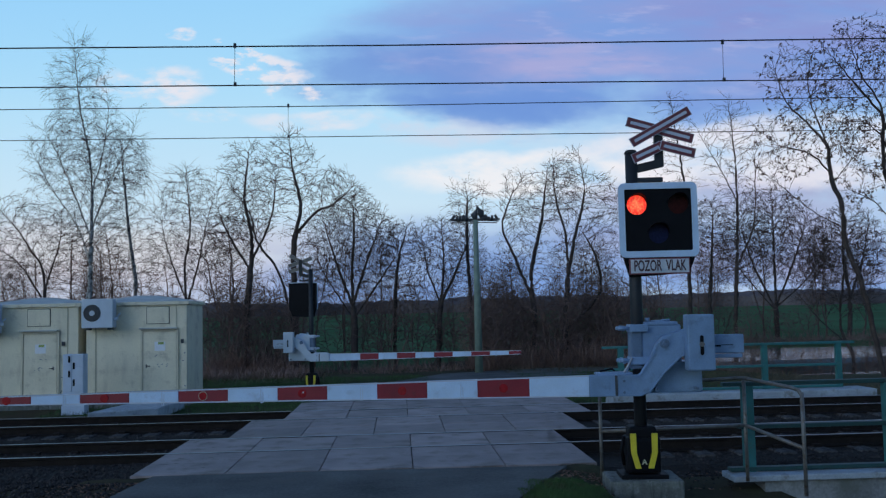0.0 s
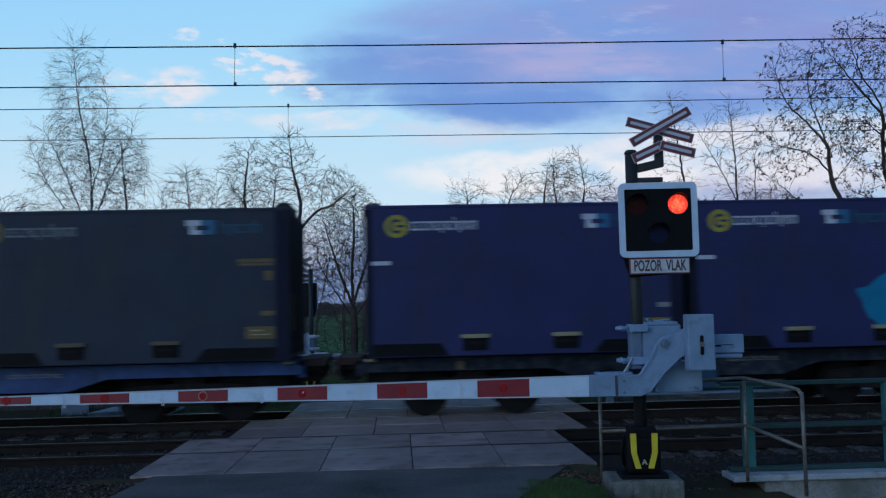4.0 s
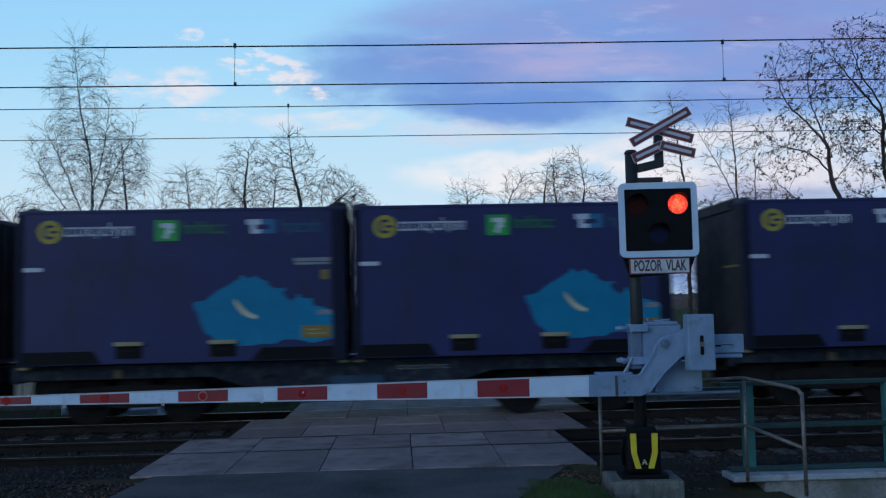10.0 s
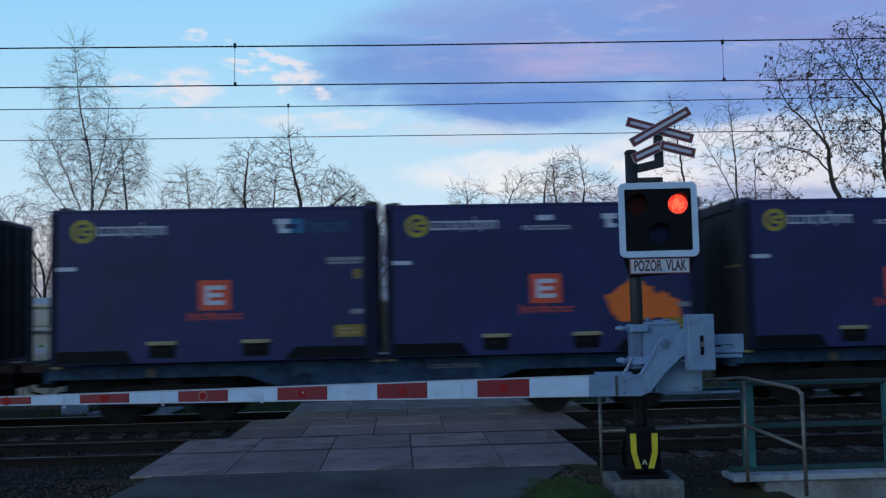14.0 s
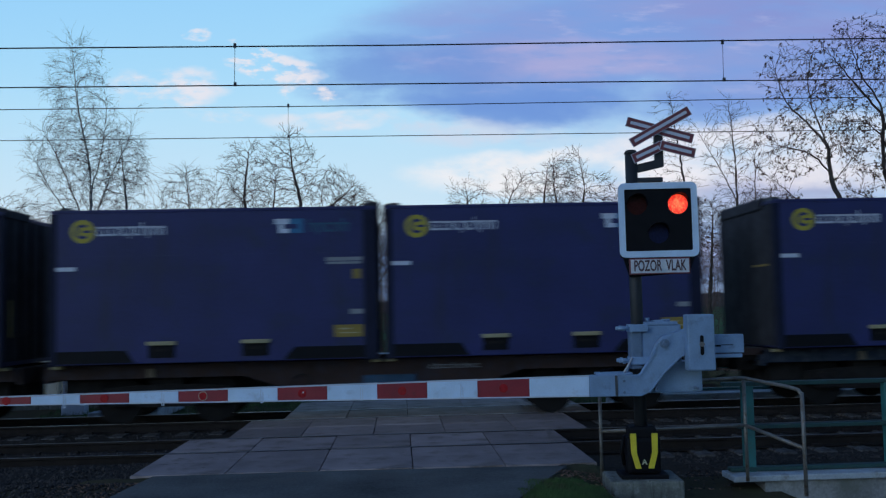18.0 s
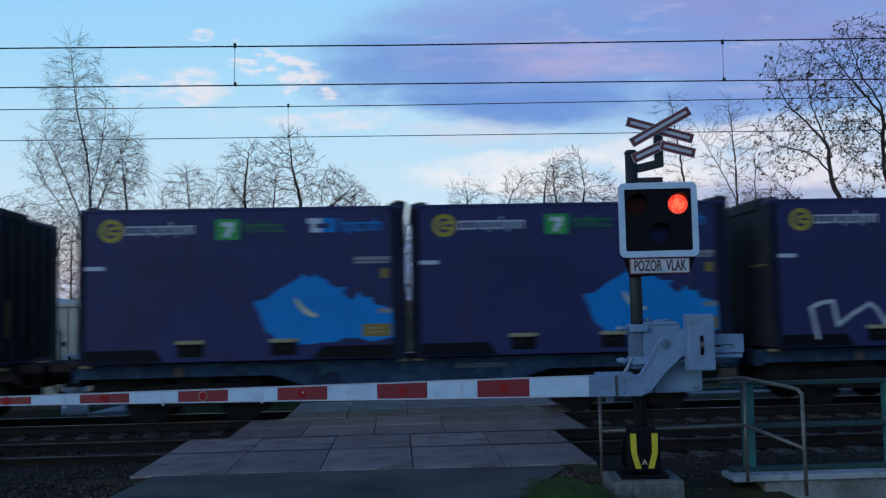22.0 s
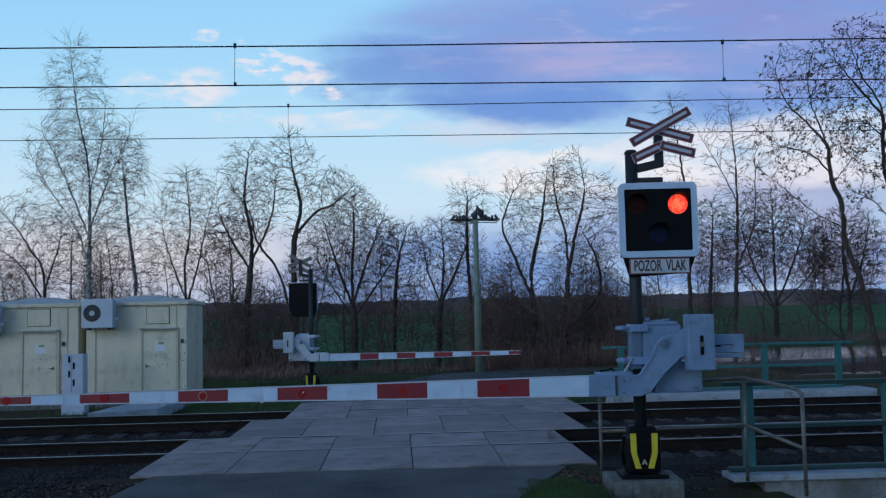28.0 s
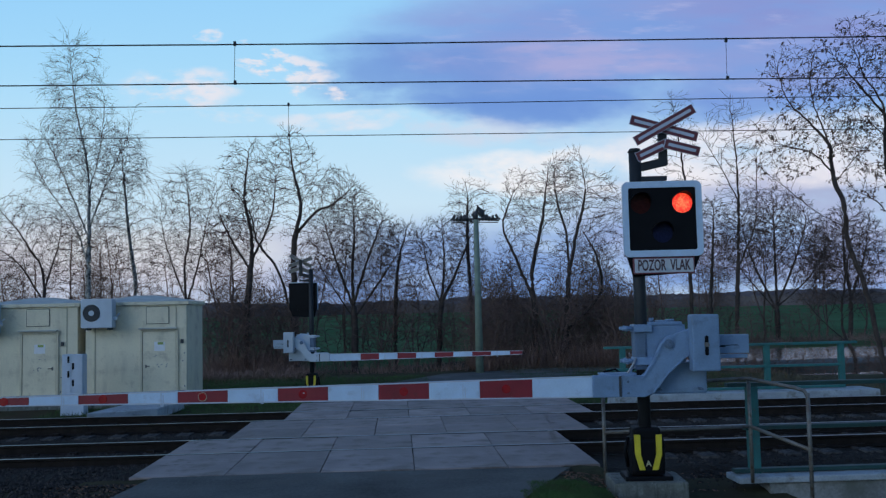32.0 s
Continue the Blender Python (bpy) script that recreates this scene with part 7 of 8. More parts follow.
    if extra == "streak":
        sr = random.Random(3)
        for x in (2.5, 3.5):
            for k in range(5):
                a, h = x + sr.gauss(0, 0.07), sr.uniform(1.1, 1.75)
                part("algae_streak", made(prism, [(a - 0.05, 0.3), (a + 0.05, 0.3), (a + 0.02, 0.3 + h), (a - 0.02, 0.3 + h)], -0.004 - 0.0003 * k, 0.001), "algae", t, "dull green algae streak")
    return t


LOADS = [("c", "dirtynavy", ""), ("c", "dirtynavy", ""), ("c", "dirtynavy", "tan"), ("c", "dirtynavy", ""), ("c", "navy", ""), ("c7 map", "navy", ""), ("c7 map", "navy", ""), ("c7 map", "navy", ""),
         ("c", "navy", "violet"), ("c", "navy", ""), ("c", "navy", ""), ("c", "navy", ""), ("c7 map", "navy", ""), ("c7 map", "navy", ""), ("c7 map", "navy", ""), ("c7 map", "navy", ""),
         ("7c map", "navy", ""), ("7c map", "navy", ""), ("7c map", "navy", ""), ("7c map", "navy", ""), ("c7 map", "navy", ""), ("7c map", "navy", ""), ("c7 map", "navy", ""), ("c7 map", "navy", ""),
         ("7c map", "navy", "green"), ("7c map", "navy", ""), ("7c map", "navy", ""), ("7c map", "navy", ""), ("cE", "navy", ""), ("cEo", "navy", ""), ("cEo", "navy", ""), ("cEo", "navy", ""),
         ("7c map", "navy", ""), ("7c map", "navy", ""), ("7c map", "navy", ""), ("7c map", "navy", "white"), ("c", "newblue", "streak"), ("c", "navy", ""), ("c", "navy", ""), ("c", "navy", ""),
         ("7c map", "navy", ""), ("7c map", "navy", ""), ("7c map", "navy", ""), ("7c map", "navy", ""), ("c7 map", "navy", ""), ("7c map", "navy", ""), ("7c map", "navy", ""), ("7c map", "navy", ""),
         ("7c map+", "navy", ""), ("7c map+", "navy", ""), ("7c map+", "navy", "loop"), ("7c map+", "navy", "")]


def wagon_start(k):
    return 39.3986 + ((k + 1) // 2) * 13.1308 + (k // 2) * 13.7058


moving = []  # things of the train with their place at the clip's reference
templates = {}
for i, load in enumerate(LOADS):
    if load in templates:
        c = copy_thing(templates[load], pose(0, SIDE_Y, DECK_Z))
    else:
        c = templates[load] = container(*load)
    moving.append((c, wagon_start(i // 2) + 6.219 * (i % 2), SIDE_Y, DECK_Z))


# ---------------------------------------------------------------- train: flat wagons
def wheelset(bm, x, r):
    for y in (0.2, 1.71):
        n = 24
        disc_pts = [(x + r * math.cos(2 * math.pi * k / n), r + r * math.sin(2 * math.pi * k / n)) for k in range(n)]
        prism(bm, disc_pts, y + 0.28, y + 0.41)
    tube(bm, [(x, 0.5, r), (x, 2.1, r)], 0.08, 10)


def bogie(t, x, half, r, material="bogie", big=False):
    b = part("bogie", made(lambda bm: (prism(bm, [(x - half - 0.35, 0.42), (x - half + 0.3, 0.36), (x - 0.45, 0.32), (x + 0.45, 0.32), (x + half - 0.3, 0.36), (x + half + 0.35, 0.42), (x + half + 0.3, 0.68), (x + 0.5, 0.74), (x - 0.5, 0.74), (x - half - 0.3, 0.68)], 0.36, 0.46), prism(bm, [(x - half - 0.35, 0.42), (x + half + 0.35, 0.42), (x + half + 0.3, 0.68), (x - half - 0.3, 0.68)], 2.1, 2.2), box(bm, x - 0.3, x + 0.3, 0.4, 2.15, 0.45, 0.86))), material, t)
    for s in (-1, 1):
        w = part("wheelset", made(wheelset, x + s * half, r), "tyre", b)
        bx = bmesh.new()
        box(bx, x + s * half - 0.16, x + s * half + 0.16, 0.3, 0.42, 0.34, 0.64, 0.02)
        tube(bx, [(x + s * half, 0.26, r), (x + s * half, 0.34, r)], 0.1, 10)
        part("axle_box", bx, material, b)
        for d in (-0.24, 0.24):
            part("spring", made(tube, [(x + s * half + d, 0.38, 0.44), (x + s * half + d, 0.38, 0.66)], 0.07, 8), material, b)
    return b


def wagon(first, material):
    word = {"frame": "grimy dark blue", "framebrown": "grimy rust-brown", "frameteal": "worn teal blue", "frameblue": "bright blue"}[material]
    t = thing("container_wagon", word + " flat container wagon on two bogies", "railway wagon", "wagons of the train")
    for y0, y1 in ((0.16, 0.34), (2.21, 2.39)):
        bm = bmesh.new()
        prism(bm, [(-0.12, 0.88), (3.5, 0.88), (4.2, 0.66), (8.1, 0.66), (8.8, 0.88), (12.4, 0.88), (12.4, 1.12), (-0.12, 1.12)], y0, y1)
        part("side_beam", bm, material, t)
        bm = bmesh.new()
        for z in (1.1,):
            box(bm, -0.1, 12.38, y0 - 0.05 if y0 < 1 else y1, y0 if y0 < 1 else y1 + 0.05, z, z + 0.03)
        part("beam_flange", bm, material, t)
    part("centre_sill", made(box, -0.3, 12.58, 1.05, 1.5, 0.82, 1.1), material, t)
    # black box added to close the see-through space under the frame
    part("brake_gear", made(box, 3.2, 9.1, 1.0, 1.55, 0.5, 0.82, 0.03), "bogie", t, "black box added to fill the wagon's dark underside")
    for x in (0.0, 3.0, 6.06, 6.22, 9.2, 12.18):
        part("cross_beam", made(box, x, x + 0.1, 0.34, 2.21, 0.92, 1.11), material, t)
    for x in (0.06, 6.0, 6.28, 12.22):
        part("container_lock", made(box, x - 0.09, x + 0.09, 0.02, 0.2, 1.09, 1.145, 0.01), "pocket", t, "yellowed container lock plate")
    for x in (2.0, 10.28):
        bogie(t, x, 0.9, 0.46)
    # brake parts, boxes and labels under the frame
    part("brake_cylinder", made(tube, [(5.0, 0.9, 0.62), (5.7, 0.9, 0.62)], 0.16, 12), "bogie", t)
    part("air_tank", made(tube, [(6.6, 1.2, 0.6), (7.7, 1.2, 0.6)], 0.2, 12), "bogie", t)
    part("brake_rod", made(tube, [(2.9, 1.2, 0.5), (9.4, 1.2, 0.5)], 0.025, 6), "bogie", t)
    part("equipment_box", made(box, 5.75, 6.75, 0.1, 0.3, 0.42, 0.84, 0.02), "boxteal", t, "teal blue equipment box")
    part("brake_wheel", made(lambda bm: tube(bm, [(4.6 + 0.17 * math.cos(a), 0.1, 0.72 + 0.17 * math.sin(a)) for a in [2 * math.pi * k / 16 for k in range(17)]], 0.014, 5)), "bogie", t)
    part("data_panel", made(lambda bm: (letters_row(bm, 7.0, 8.0, 0.97, 0.07, 9, 12, -0.006), )), "greyprint", t, "small grey lettering").location = (0, 0.155, 0)
    part("data_panel", made(box, 1.7, 1.84, 0.095, 0.115, 0.9, 1.06), "dimpocket", t, "small tan label")
    # more black boxes, added to keep wagon ends and bogies dark
    for x in (-0.05, 10.95):
        part("brake_gear", made(lambda bm: (box(bm, x, x + 1.38, 0.75, 1.8, 0.46, 0.9, 0.03), box(bm, x + 0.1, x + 1.2, 0.5, 0.6, 0.5, 0.86, 0.02))), "bogie", t, "black box added to fill the wagon's dark underside")
    for x in (2.0, 10.28):
        part("bolster", made(box, x - 1.15, x + 1.15, 0.9, 1.65, 0.3, 0.84, 0.05), "bogie", t, "black box added to fill the bogie")
    for end in (0, 1):
        outer = (end == 0) == first
        x, s = (-0.12, -1) if end == 0 else (12.4, 1)
        part("end_beam", made(box, min(x, x + 0.1 * s), max(x, x + 0.1 * s), 0.2, 2.35, 0.82, 1.12), material, t)
        if outer:
            # black box added under the platform to block the view through
            part("draw_gear_box", made(box, min(x, x + 0.4 * s), max(x, x + 0.4 * s), 0.55, 2.0, 0.72, 1.02, 0.02), "bogie", t)
            part("end_platform", made(box, min(x, x + 0.52 * s), max(x, x + 0.52 * s), 0.2, 2.35, 1.03, 1.17, 0.01), "framebrown", t, "grimy end platform")
            for y in (0.6, 1.95):
                part("platform_step", made(box, min(x, x + 0.3 * s), max(x, x + 0.3 * s), y - 0.25, y + 0.1, 0.42, 0.46), "bogie", t)
            for y in (0.42, 2.13):
                bm = bmesh.new()
                tube(bm, [(x + 0.1 * s, y, 1.0), (x + 0.4 * s, y, 1.0)], 0.09, 12)
                tube(bm, [(x + 0.4 * s, y, 1.0), (x + 0.44 * s, y, 1.0)], 0.2, 16)
                part("buffer", bm, "bogie", t, "round black buffer")
            part("coupling_hook", made(tube, [(x, 1.275, 0.98), (x + 0.35 * s, 1.275, 0.95), (x + 0.45 * s, 1.275, 0.8)], 0.04, 6), "bogie", t)
            for y in (0.75, 1.75):
                part("brake_hose", made(tube, [(x + 0.05 * s, y, 0.85), (x + 0.25 * s, y, 0.55), (x + 0.45 * s, y, 0.5)], 0.025, 6), "bogie", t)
        else:
            part("coupling_bar", made(box, min(x, x + 0.42 * s), max(x, x + 0.42 * s), 1.15, 1.4, 0.86, 1.0), "bogie", t)
    return t


wag = {}
for k in range(26):
    material = "frameblue" if k < 2 else ("framebrown" if k in (4, 5, 18, 19, 22, 23) else ("frameteal" if k in (14, 15, 24, 25) else "frame"))
    key = (k % 2 == 0, material)
    if key in wag:
        w = copy_thing(wag[key], pose(0, WAGON_Y, 0))
    else:
        w = wag[key] = wagon(*key)
    moving.append((w, wagon_start(k), WAGON_Y, 0.0))


# ---------------------------------------------------------------- train: electric locomotive
def locomotive():
    t = thing("electric_locomotive", "blue and indigo electric locomotive with one raised pantograph", "locomotive")
    Lc, Wd = 15.66, 2.94

    def sym(x):
        return Lc - x
    half = [(0.06, 0.93), (0.0, 1.5), (0.03, 2.34), (0.3, 3.45)]
    body = half + [(sym(x), z) for x, z in half[::-1]]
    bm = bmesh.new()
    prism(bm, body, 0.0, Wd)
    bmesh.ops.bevel(bm, geom=[e for e in bm.edges if abs(e.verts[0].co.y - e.verts[1].co.y) < 0.01], offset=0.03, segments=2, affect="EDGES")
    part("body", bm, "locodark", t)
    # roof in two sloping tiers
    def tier(x0, y0, z0, x1, y1, z1):
        bm = bmesh.new()
        lo = [bm.verts.new(q) for q in ((x0, y0, z0), (sym(x0), y0, z0), (sym(x0), Wd - y0, z0), (x0, Wd - y0, z0))]
        hi = [bm.verts.new(q) for q in ((x1, y1, z1), (sym(x1), y1, z1), (sym(x1), Wd - y1, z1), (x1, Wd - y1, z1))]
        bm.faces.new(hi)
        bm.faces.new(lo[::-1])
        for a in range(4):
            b = (a + 1) % 4
            bm.faces.new((lo[a], lo[b], hi[b], hi[a]))
        bmesh.ops.bevel(bm, geom=list(bm.edges), offset=0.03, segments=2, affect="EDGES")
        return bm
    part("roof", tier(0.28, 0.0, 3.452, 0.42, 0.22, 3.8), "locoroof", t)
    part("roof_deck", tier(0.82, 0.25, 3.79, 0.9, 0.42, 3.98), "locoroof", t)
    part("gutter", made(box, 0.35, sym(0.35), -0.03, 0.0, 3.42, 3.47, 0.006), "locodark", t)
    # azure side panels with ribs, drawn as thin dark lines for the grooves' shade
    pn = bmesh.new()
    prism(pn, [(0.09, 0.97), (0.03, 1.5), (0.06, 2.31), (sym(0.06), 2.31), (sym(0.03), 1.5), (sym(0.09), 0.97)], -0.008, 0.002)
    low = part("lower_panel", pn, "locoblue", t, "azure blue lower side panel")
    up = part("upper_panel", made(box, 2.36, 13.6, -0.008, 0.002, 2.45, 3.4), "locoblue", t, "azure blue upper side panel")
    rib = cached("rib", lambda bm: prism(bm, [(2.4, 0.0), (13.56, 0.0), (13.56, 0.008), (2.4, 0.008)], -0.011, -0.007), "locodark")
    for k in range(14):
        part("groove", rib, "locodark", low).location.z = 1.05 + 0.09 * k
    for k in range(10):
        part("groove", rib, "locodark", up).location.z = 2.5 + 0.09 * k
    part("sill", made(box, 0.15, sym(0.15), -0.015, 0.01, 0.9, 0.97), "locodark", t)
    for x in (3.14, 4.58, 11.43, 12.81):
        bm = bmesh.new()
        disc(bm, x, 3.05, 0.335, -0.03, 0.0, 32)
        f = part("round_window", bm, "locodark", t, "round porthole window")
        bm = bmesh.new()
        disc(bm, x, 3.05, 0.3, -0.036, -0.028, 32)
        part("pane", bm, "black", f)
        # paler upright strip on the dark pane
        part("inner_bar", made(box, x - 0.15, x - 0.03, -0.04, -0.033, 2.84, 3.24), "glass", f)
    for c in (1.38, sym(1.38)):
        dr = part("cab_door", made(box, c - 0.31, c + 0.31, -0.012, 0.0, 1.4, 3.4), "locodark", t, "cab side door")
        part("door_panel", made(box, c - 0.31, c + 0.31, -0.016, -0.01, 1.4, 2.36), "locoblue", dr)
        part("door_window", made(box, c - 0.27, c + 0.27, -0.018, -0.01, 2.72, 3.36), "glass", dr)
        bm = bmesh.new()
        disc(bm, c, 2.55, 0.11, -0.02, -0.011, 20)
        part("round_emblem", bm, "comet", dr)
        part("door_handle", made(box, c + 0.12, c + 0.24, -0.04, -0.012, 1.95, 1.98), "silver", dr)
        for s in (-0.35, 0.35):
            bm = bmesh.new()
            tube(bm, [(c + s, 0.0, 3.4), (c + s, -0.06, 3.36), (c + s, -0.06, 1.5), (c + s, 0.0, 1.46)], 0.03, 8)
            part("grab_rail", bm, "silver", t, "grey vertical grab rail")
        # raised black plates draw the dark inside of the step recesses
        for z in (1.06, 1.44):
            part("step_recess", made(box, c - 0.22, c + 0.22, -0.02, 0.0, z - 0.06, z + 0.06), "black", t)
    for c in (0.54, sym(0.54)):
        f = part("cab_window", made(box, c - 0.24, c + 0.24, -0.012, 0.0, 2.7, 3.4, 0.004), "darkgrey", t)
        part("pane", made(box, c - 0.2, c + 0.2, -0.017, -0.01, 2.75, 3.36), "glass", f)
    # ends: windscreens, lights, buffers
    for end in (0, 1):
        def e(x):
            return x if end == 0 else sym(x)
        for y0, y1 in ((0.25, 1.42), (1.52, 2.69)):
            bm = bmesh.new()
            vs = [bm.verts.new(q) for q in ((e(0.062), y0, 2.52), (e(0.062), y1, 2.52), (e(0.262), y1, 3.34), (e(0.262), y0, 3.34))]
            bm.faces.new(vs)
            bmesh.ops.solidify(bm, geom=list(bm.faces), thickness=0.02)
            part("windscreen", bm, "glass", t)
        part("nose_band", made(box, min(e(-0.02), e(0.01)), max(e(-0.02), e(0.01)), 0.15, Wd - 0.15, 2.0, 2.3, 0.01), "locoblue", t, "azure nose band")
        for y in (0.45, Wd - 0.45):
            bm = bmesh.new()
            tube(bm, [(e(-0.04), y, 1.75), (e(0.03), y, 1.75)], 0.13, 16)
            part("headlight", bm, "silver", t)
            bm = bmesh.new()
            tube(bm, [(e(0.0), y, 1.06), (e(-0.42), y, 1.06)], 0.1, 12)
            tube(bm, [(e(-0.42), y, 1.06), (e(-0.46), y, 1.06)], 0.23, 18)
            part("buffer", bm, "bogie", t, "round black buffer")
        part("buffer_beam", made(box, min(e(0.02), e(0.2)), max(e(0.02), e(0.2)), 0.1, Wd - 0.1, 0.75, 0.98), "bogie", t)
        part("plough", made(box, min(e(0.05), e(0.12)), max(e(0.05), e(0.12)), 0.4, Wd - 0.4, 0.3, 0.75), "bogie", t)
        part("mirror_rail", made(tube, [(e(-0.03), 0.2, 1.5), (e(-0.05), 0.18, 2.3)], 0.018, 6), "silver", t)
    # roof louvres: pale slats and black box put light and shade into colour
    for x0, x1 in ((6.13, 7.95), (8.09, 9.88)):
        bm = bmesh.new()
        prism(bm, [(x0, 3.47), (x1, 3.47), (x1, 4.16), (x0, 4.16)], 0.16, Wd - 0.16)
        g = part("louvre_box", bm, "black", t, "dark ventilation louvres on the roof edge")
        for k in range(7):
            part("slat", made(box, x0 + 0.06, x1 - 0.06, 0.12, 0.17, 3.54 + 0.085 * k, 3.575 + 0.085 * k), "louvre", g)
    for x, w in ((4.9, 0.7), (10.4, 0.9)):
        part("roof_box", made(box, x, x + w, 0.7, 2.2, 3.95, 4.12, 0.02), "locoroof", t)
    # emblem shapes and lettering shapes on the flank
    part("carrier_logo", made(lambda bm: (box(bm, 5.96, 6.62, -0.028, -0.02, 1.96, 2.14), box(bm, 6.12, 6.36, -0.028, -0.02, 1.35, 1.96), box(bm, 6.36, 6.62, -0.028, -0.02, 1.35, 1.52))), "locodark", t, "indigo hook-shaped emblem")
    part("carrier_logo", made(lambda bm: (box(bm, 6.7, 7.4, -0.028, -0.02, 1.96, 2.14), box(bm, 7.14, 7.4, -0.028, -0.02, 1.52, 1.96), box(bm, 6.7, 7.4, -0.028, -0.02, 1.35, 1.52))), "hutroof", t, "white hook-shaped emblem")

    def ring(bm, x, z, r, w, a0, a1):
        n = 16
        aa = [radians(a0 + (a1 - a0) * k / n) for k in range(n + 1)]
        prism(bm, [(x + r * math.cos(a), z + r * math.sin(a)) for a in aa] + [(x + (r - w) * math.cos(a), z + (r - w) * math.sin(a)) for a in aa[::-1]], -0.028, -0.02)
    for arcs, bars in (([(7.88, 1.75, 0.24, 0.095, 45, 315)], []),
                       ([(8.36, 1.68, 0.18, 0.092, 0, 359)], [(8.5, 8.58, 1.5, 1.85)]),
                       ([], [(8.68, 8.76, 1.5, 1.86), (8.76, 8.9, 1.78, 1.86)]),
                       ([(9.1, 1.68, 0.18, 0.092, 0, 359)], [(9.22, 9.3, 1.36, 1.85), (8.98, 9.22, 1.34, 1.41)]),
                       ([(9.54, 1.68, 0.18, 0.092, 0, 359)], [])):
        bm = bmesh.new()
        for q in arcs:
            ring(bm, *q)
        for x0, x1, z0, z1 in bars:
            box(bm, x0, x1, -0.0285, -0.02, z0, z1)
        part("letter_shape", bm, "hutroof", t, "white rounded letter shape")
    part("number_lettering", made(letters_row, 8.1, 10.5, 1.06, 0.085, 17, 31, -0.03), "faintblue", t, "small faded pale blue number bars")
    part("number_plate", made(box, 7.68, 7.96, -0.03, -0.02, 1.0, 1.08), "logored", t, "small red plate")
    part("panel_joint", made(lambda bm: (box(bm, 6.85, 8.85, -0.026, -0.02, 1.24, 1.252), box(bm, 6.85, 6.862, -0.026, -0.02, 1.252, 1.72), box(bm, 8.838, 8.85, -0.026, -0.02, 1.252, 1.72))), "locodark", t, "dark joint of an access panel")
    # roof gear
    def insul(x, y, z0, h):
        bm = bmesh.new()
        for k in range(5):
            tube(bm, [(x, y, z0 + h * k / 5), (x, y, z0 + h * (k + 0.6) / 5)], [0.14, 0.08], 8)
        tube(bm, [(x, y, z0), (x, y, z0 + h)], 0.04, 6)
        part("insulator", bm, "porcelain", t, "brown ribbed insulator")
    for x in (2.0, 3.6, 4.3, 5.4, 6.6, 8.1, 9.6, 10.5, 11.2, 12.2, 13.4):
        insul(x, 0.95, 3.97, 0.42 if x < 6 or x > 9.7 else 0.56)
        insul(x, 2.0, 3.97, 0.36)
    for x in (2.8, 4.95, 5.9, 7.3, 8.9, 10.1, 11.7):
        insul(x, 0.6, 3.95, 0.34)
    part("roof_cable", made(tube, [(2.2, 0.95, 4.32), (4.3, 0.95, 4.3), (6.6, 0.95, 4.56), (8.1, 0.95, 4.54), (9.6, 0.95, 4.56), (11.2, 0.95, 4.32), (12.4, 0.95, 4.3)], 0.016, 6), "wire", t)
    part("breaker", made(tube, [(4.7, 1.0, 4.24), (5.35, 1.0, 4.26)], 0.11, 10), "bogie", t)
    part("breaker", made(tube, [(10.6, 1.3, 4.15), (11.5, 1.3, 4.15)], 0.11, 10), "bogie", t)

    def pantograph(x0, s, raised):
        bm = bmesh.new()
        for y in (0.95, 2.0):
            tube(bm, [(x0 - 0.3 * s, y, 4.28), (x0 + 1.75 * s, y, 4.3)], 0.05, 6)
        for x in (x0 - 0.3 * s, x0 + 0.6 * s, x0 + 1.75 * s):
            tube(bm, [(x, 0.95, 4.29), (x, 2.0, 4.29)], 0.035, 6)
        base = part("pantograph_base", bm, "bogie", t)
        foot = Vector((x0, 1.47, 4.35))
        knee = Vector((x0 + 1.42 * s, 1.47, 4.83 if raised else 4.42))
        headp = Vector((x0 - 0.25 * s, 1.47, 5.52)) if raised else Vector((x0 - 0.2 * s, 1.47, 4.55))
        bm = bmesh.new()
        tube(bm, [foot, knee], [0.09, 0.06], 8)
        tube(bm, [foot + Vector((0.6 * s, 0, 0.3 if raised else 0.05)), foot + Vector((0.75 * s, 0, 0.42 if raised else 0.1))], 0.08, 6)
        part("lower_arm", bm, "bogie", t)
        bm = bmesh.new()
        for d in (-0.35, 0.35):
            tube(bm, [knee + Vector((0, d * 0.4, 0)), headp + Vector((0, d, 0))], 0.022 if raised else 0.04, 6)
        tube(bm, [knee + Vector((-0.1 * s, 0, -0.12)), headp + Vector((0.3 * s, 0, 0.02))], 0.012, 5)
        part("upper_arm", bm, "bogie", t)
        bm = bmesh.new()
        for d in (-0.2, 0.2):
            tube(bm, [headp + Vector((d, -0.95, -0.05)), headp + Vector((d, -0.6, 0.1)), headp + Vector((d, 0.6, 0.1)), headp + Vector((d, 0.95, -0.05))], 0.025, 6)
        for d in (-0.35, 0.35):
            tube(bm, [headp + Vector((-0.22, d, 0.07)), headp + Vector((0.22, d, 0.07))], 0.02, 6)
        part("collector_head", bm, "bogie", t)
    pantograph(12.22, 1, True)
    pantograph(3.5, -1, False)
    # bogies
    for x in (3.68, 11.98):
        fr = bmesh.new()
        prism(fr, [(x - 2.3, 0.55), (x - 1.0, 0.5), (x - 0.6, 0.36), (x + 0.6, 0.36), (x + 1.0, 0.5), (x + 2.3, 0.55), (x + 2.3, 0.86), (x - 2.3, 0.86)], 0.3, 0.45)
        prism(fr, [(x - 2.3, 0.55), (x + 2.3, 0.55), (x + 2.3, 0.86), (x - 2.3, 0.86)], 2.5, 2.65)
        b = part("bogie", fr, "bogie", t)
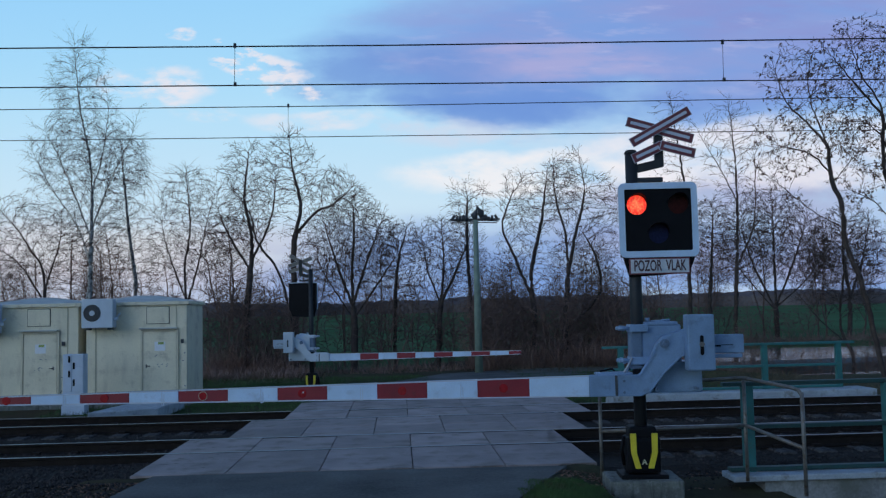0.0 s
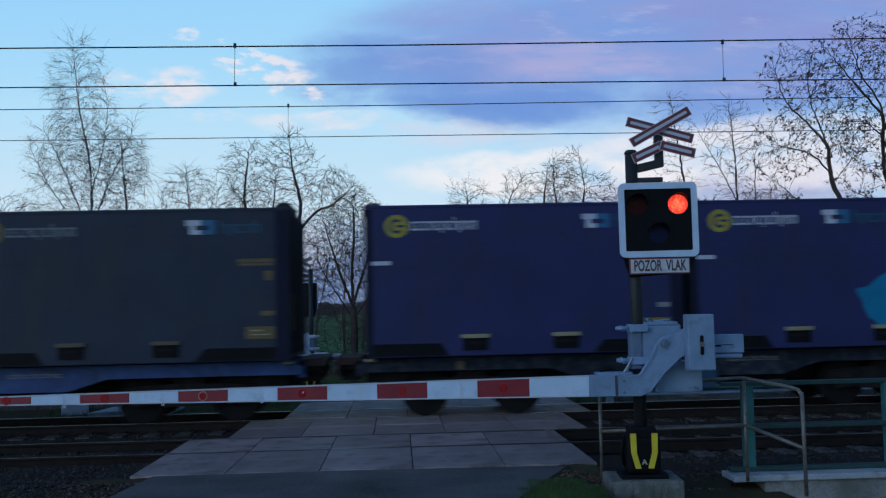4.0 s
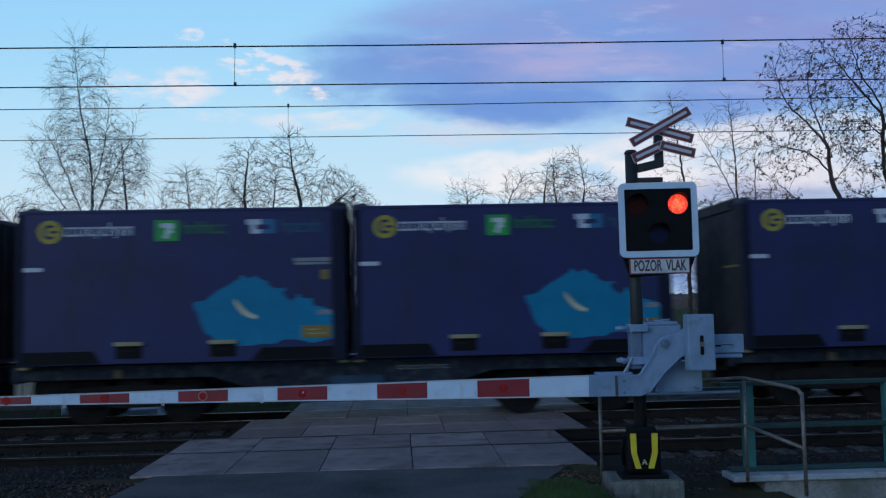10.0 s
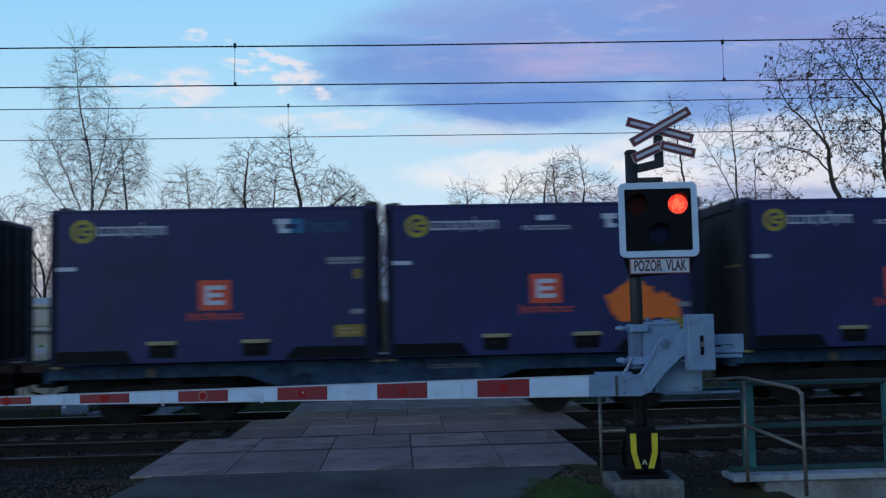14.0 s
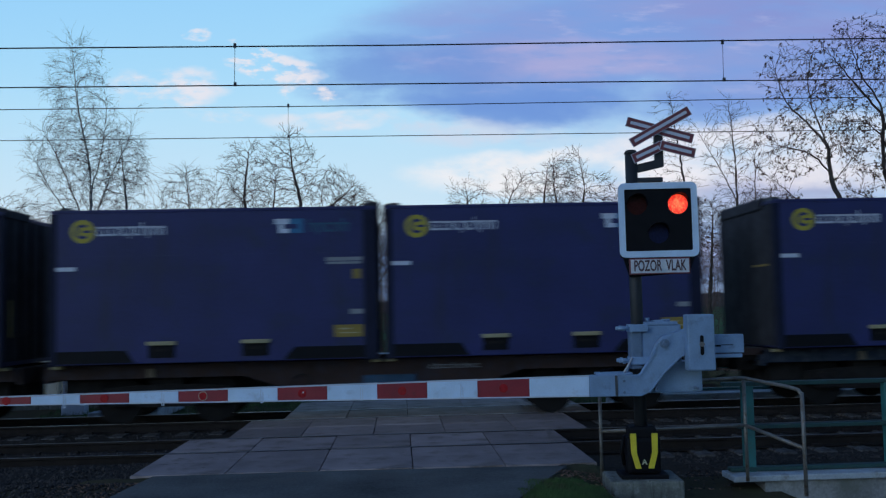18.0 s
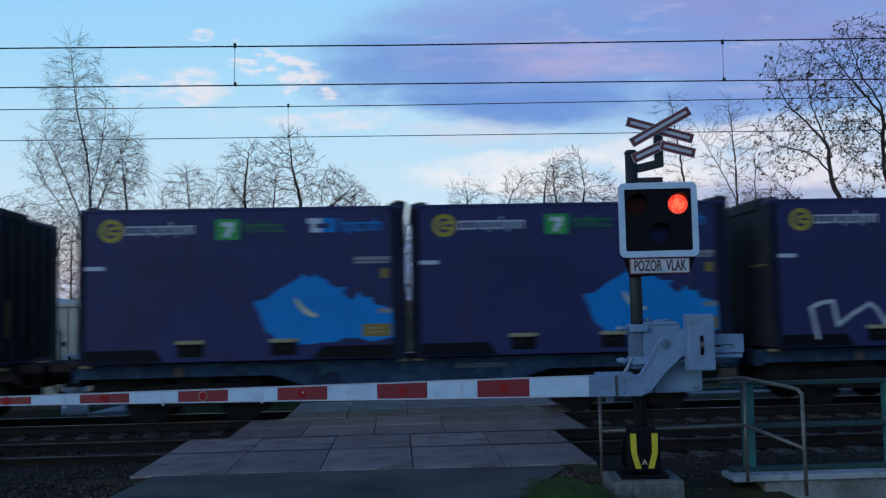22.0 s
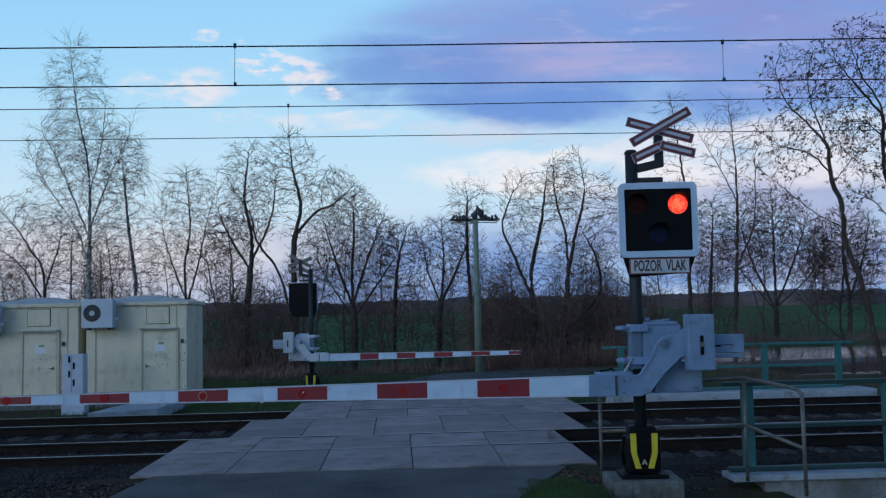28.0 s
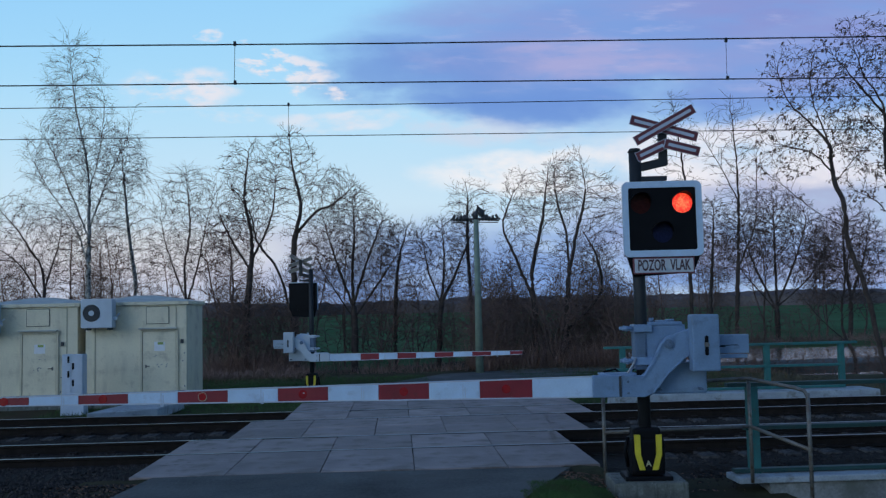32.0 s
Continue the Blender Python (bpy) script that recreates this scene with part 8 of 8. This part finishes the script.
        for s in (-1.6, 1.6):
            ws = bmesh.new()
            n = 28
            for y in (0.68, 2.13):
                prism(ws, [(x + s + 0.61 * math.cos(2 * math.pi * k / n), 0.611 + 0.61 * math.sin(2 * math.pi * k / n)) for k in range(n)], y - 0.0, y + 0.13)
            tube(ws, [(x + s, 0.6, 0.611), (x + s, 2.3, 0.611)], 0.1, 10)
            part("wheelset", ws, "tyre", b)
            part("axle_box", made(box, x + s - 0.2, x + s + 0.2, 0.22, 0.4, 0.42, 0.8, 0.03), "bogie", b)
        part("sandbox", made(box, x - 0.3, x + 0.3, 0.2, 0.5, 0.5, 0.9, 0.03), "bogie", b)
    for c, s_ in ((1.38, 1), (sym(1.38), -1)):
        for z in (0.36, 0.64):
            part("cab_step", made(box, c - 0.28, c + 0.28, 0.12, 0.4, z - 0.02, z + 0.02, 0.005), "bogie", t, "black footstep")
        # dark skirt box added to close the bright gap under the cab
        part("step_bracket", made(box, c - 0.9 if s_ > 0 else c - 0.3, c + 0.3 if s_ > 0 else c + 0.9, 0.35, 0.6, 0.34, 0.92, 0.02), "bogie", t)
    part("transformer", made(box, 6.4, 9.3, 0.35, 2.6, 0.35, 0.9, 0.04), "bogie", t)
    return t


moving.append((locomotive(), 22.37, 17.13, 0.0))


# ---------------------------------------------------------------- what moves
def train_at(s, t):
    return s - 16.6927 * t - 0.0013 * (t - 12) ** 2


def motions():
    for ob, s, y, z in moving:
        walk(ob, [(t, pose(train_at(s, t), y, z)) for t in (0, 4, 8, 12, 16, 20, 24, 28, 32)])
    # alternating lamps: the lit discs drop behind the black screen in turn
    for lamps in (near_lamps, far_lamps):
        for k, lamp in enumerate(lamps):
            x, z = lamp.location.x, lamp.location.z
            rows, t, up = [], 0.0, k == 0
            drop = 0.25 if k == 0 else 0.25
            rows.append((0.0, pose(x, 0, z if up else z - drop)))
            marks = sorted([0.045 + 0.986 * q for q in range(33)] + [0.52 + 0.986 * q for q in range(33)])
            for m in marks:
                if m > 31.95:
                    break
                rows.append((m - 0.0165, pose(x, 0, z if up else z - drop)))
                up = not up
                rows.append((m + 0.0168, pose(x, 0, z if up else z - drop)))
            rows.append((32.0, pose(x, 0, z if up else z - drop)))
            clean = [rows[0]]
            for r in rows[1:]:
                if frame(r[0]) > frame(clean[-1][0]):
                    clean.append(r)
            walk(lamp, clean)
    # the birch sways in the wind, the clouds drift
    home = birch.matrix_basis.copy()
    walk(birch, [(t, home @ pose(0, 0, 0, 0, a, 0)) for t, a in ((0, 0.2), (3, -0.3), (6, 0.9), (9, 0.2), (13, 0.4), (16, -0.2), (19, -0.2), (23, -0.5), (25, -0.1), (28, -0.5), (30, 0.0), (32, -0.6))])
    walk(cloud_sky, [(t, pose(0, 0, 2, 0, 0, -1.6 * t / 32)) for t in (0, 8, 16, 24, 32)])


motions()
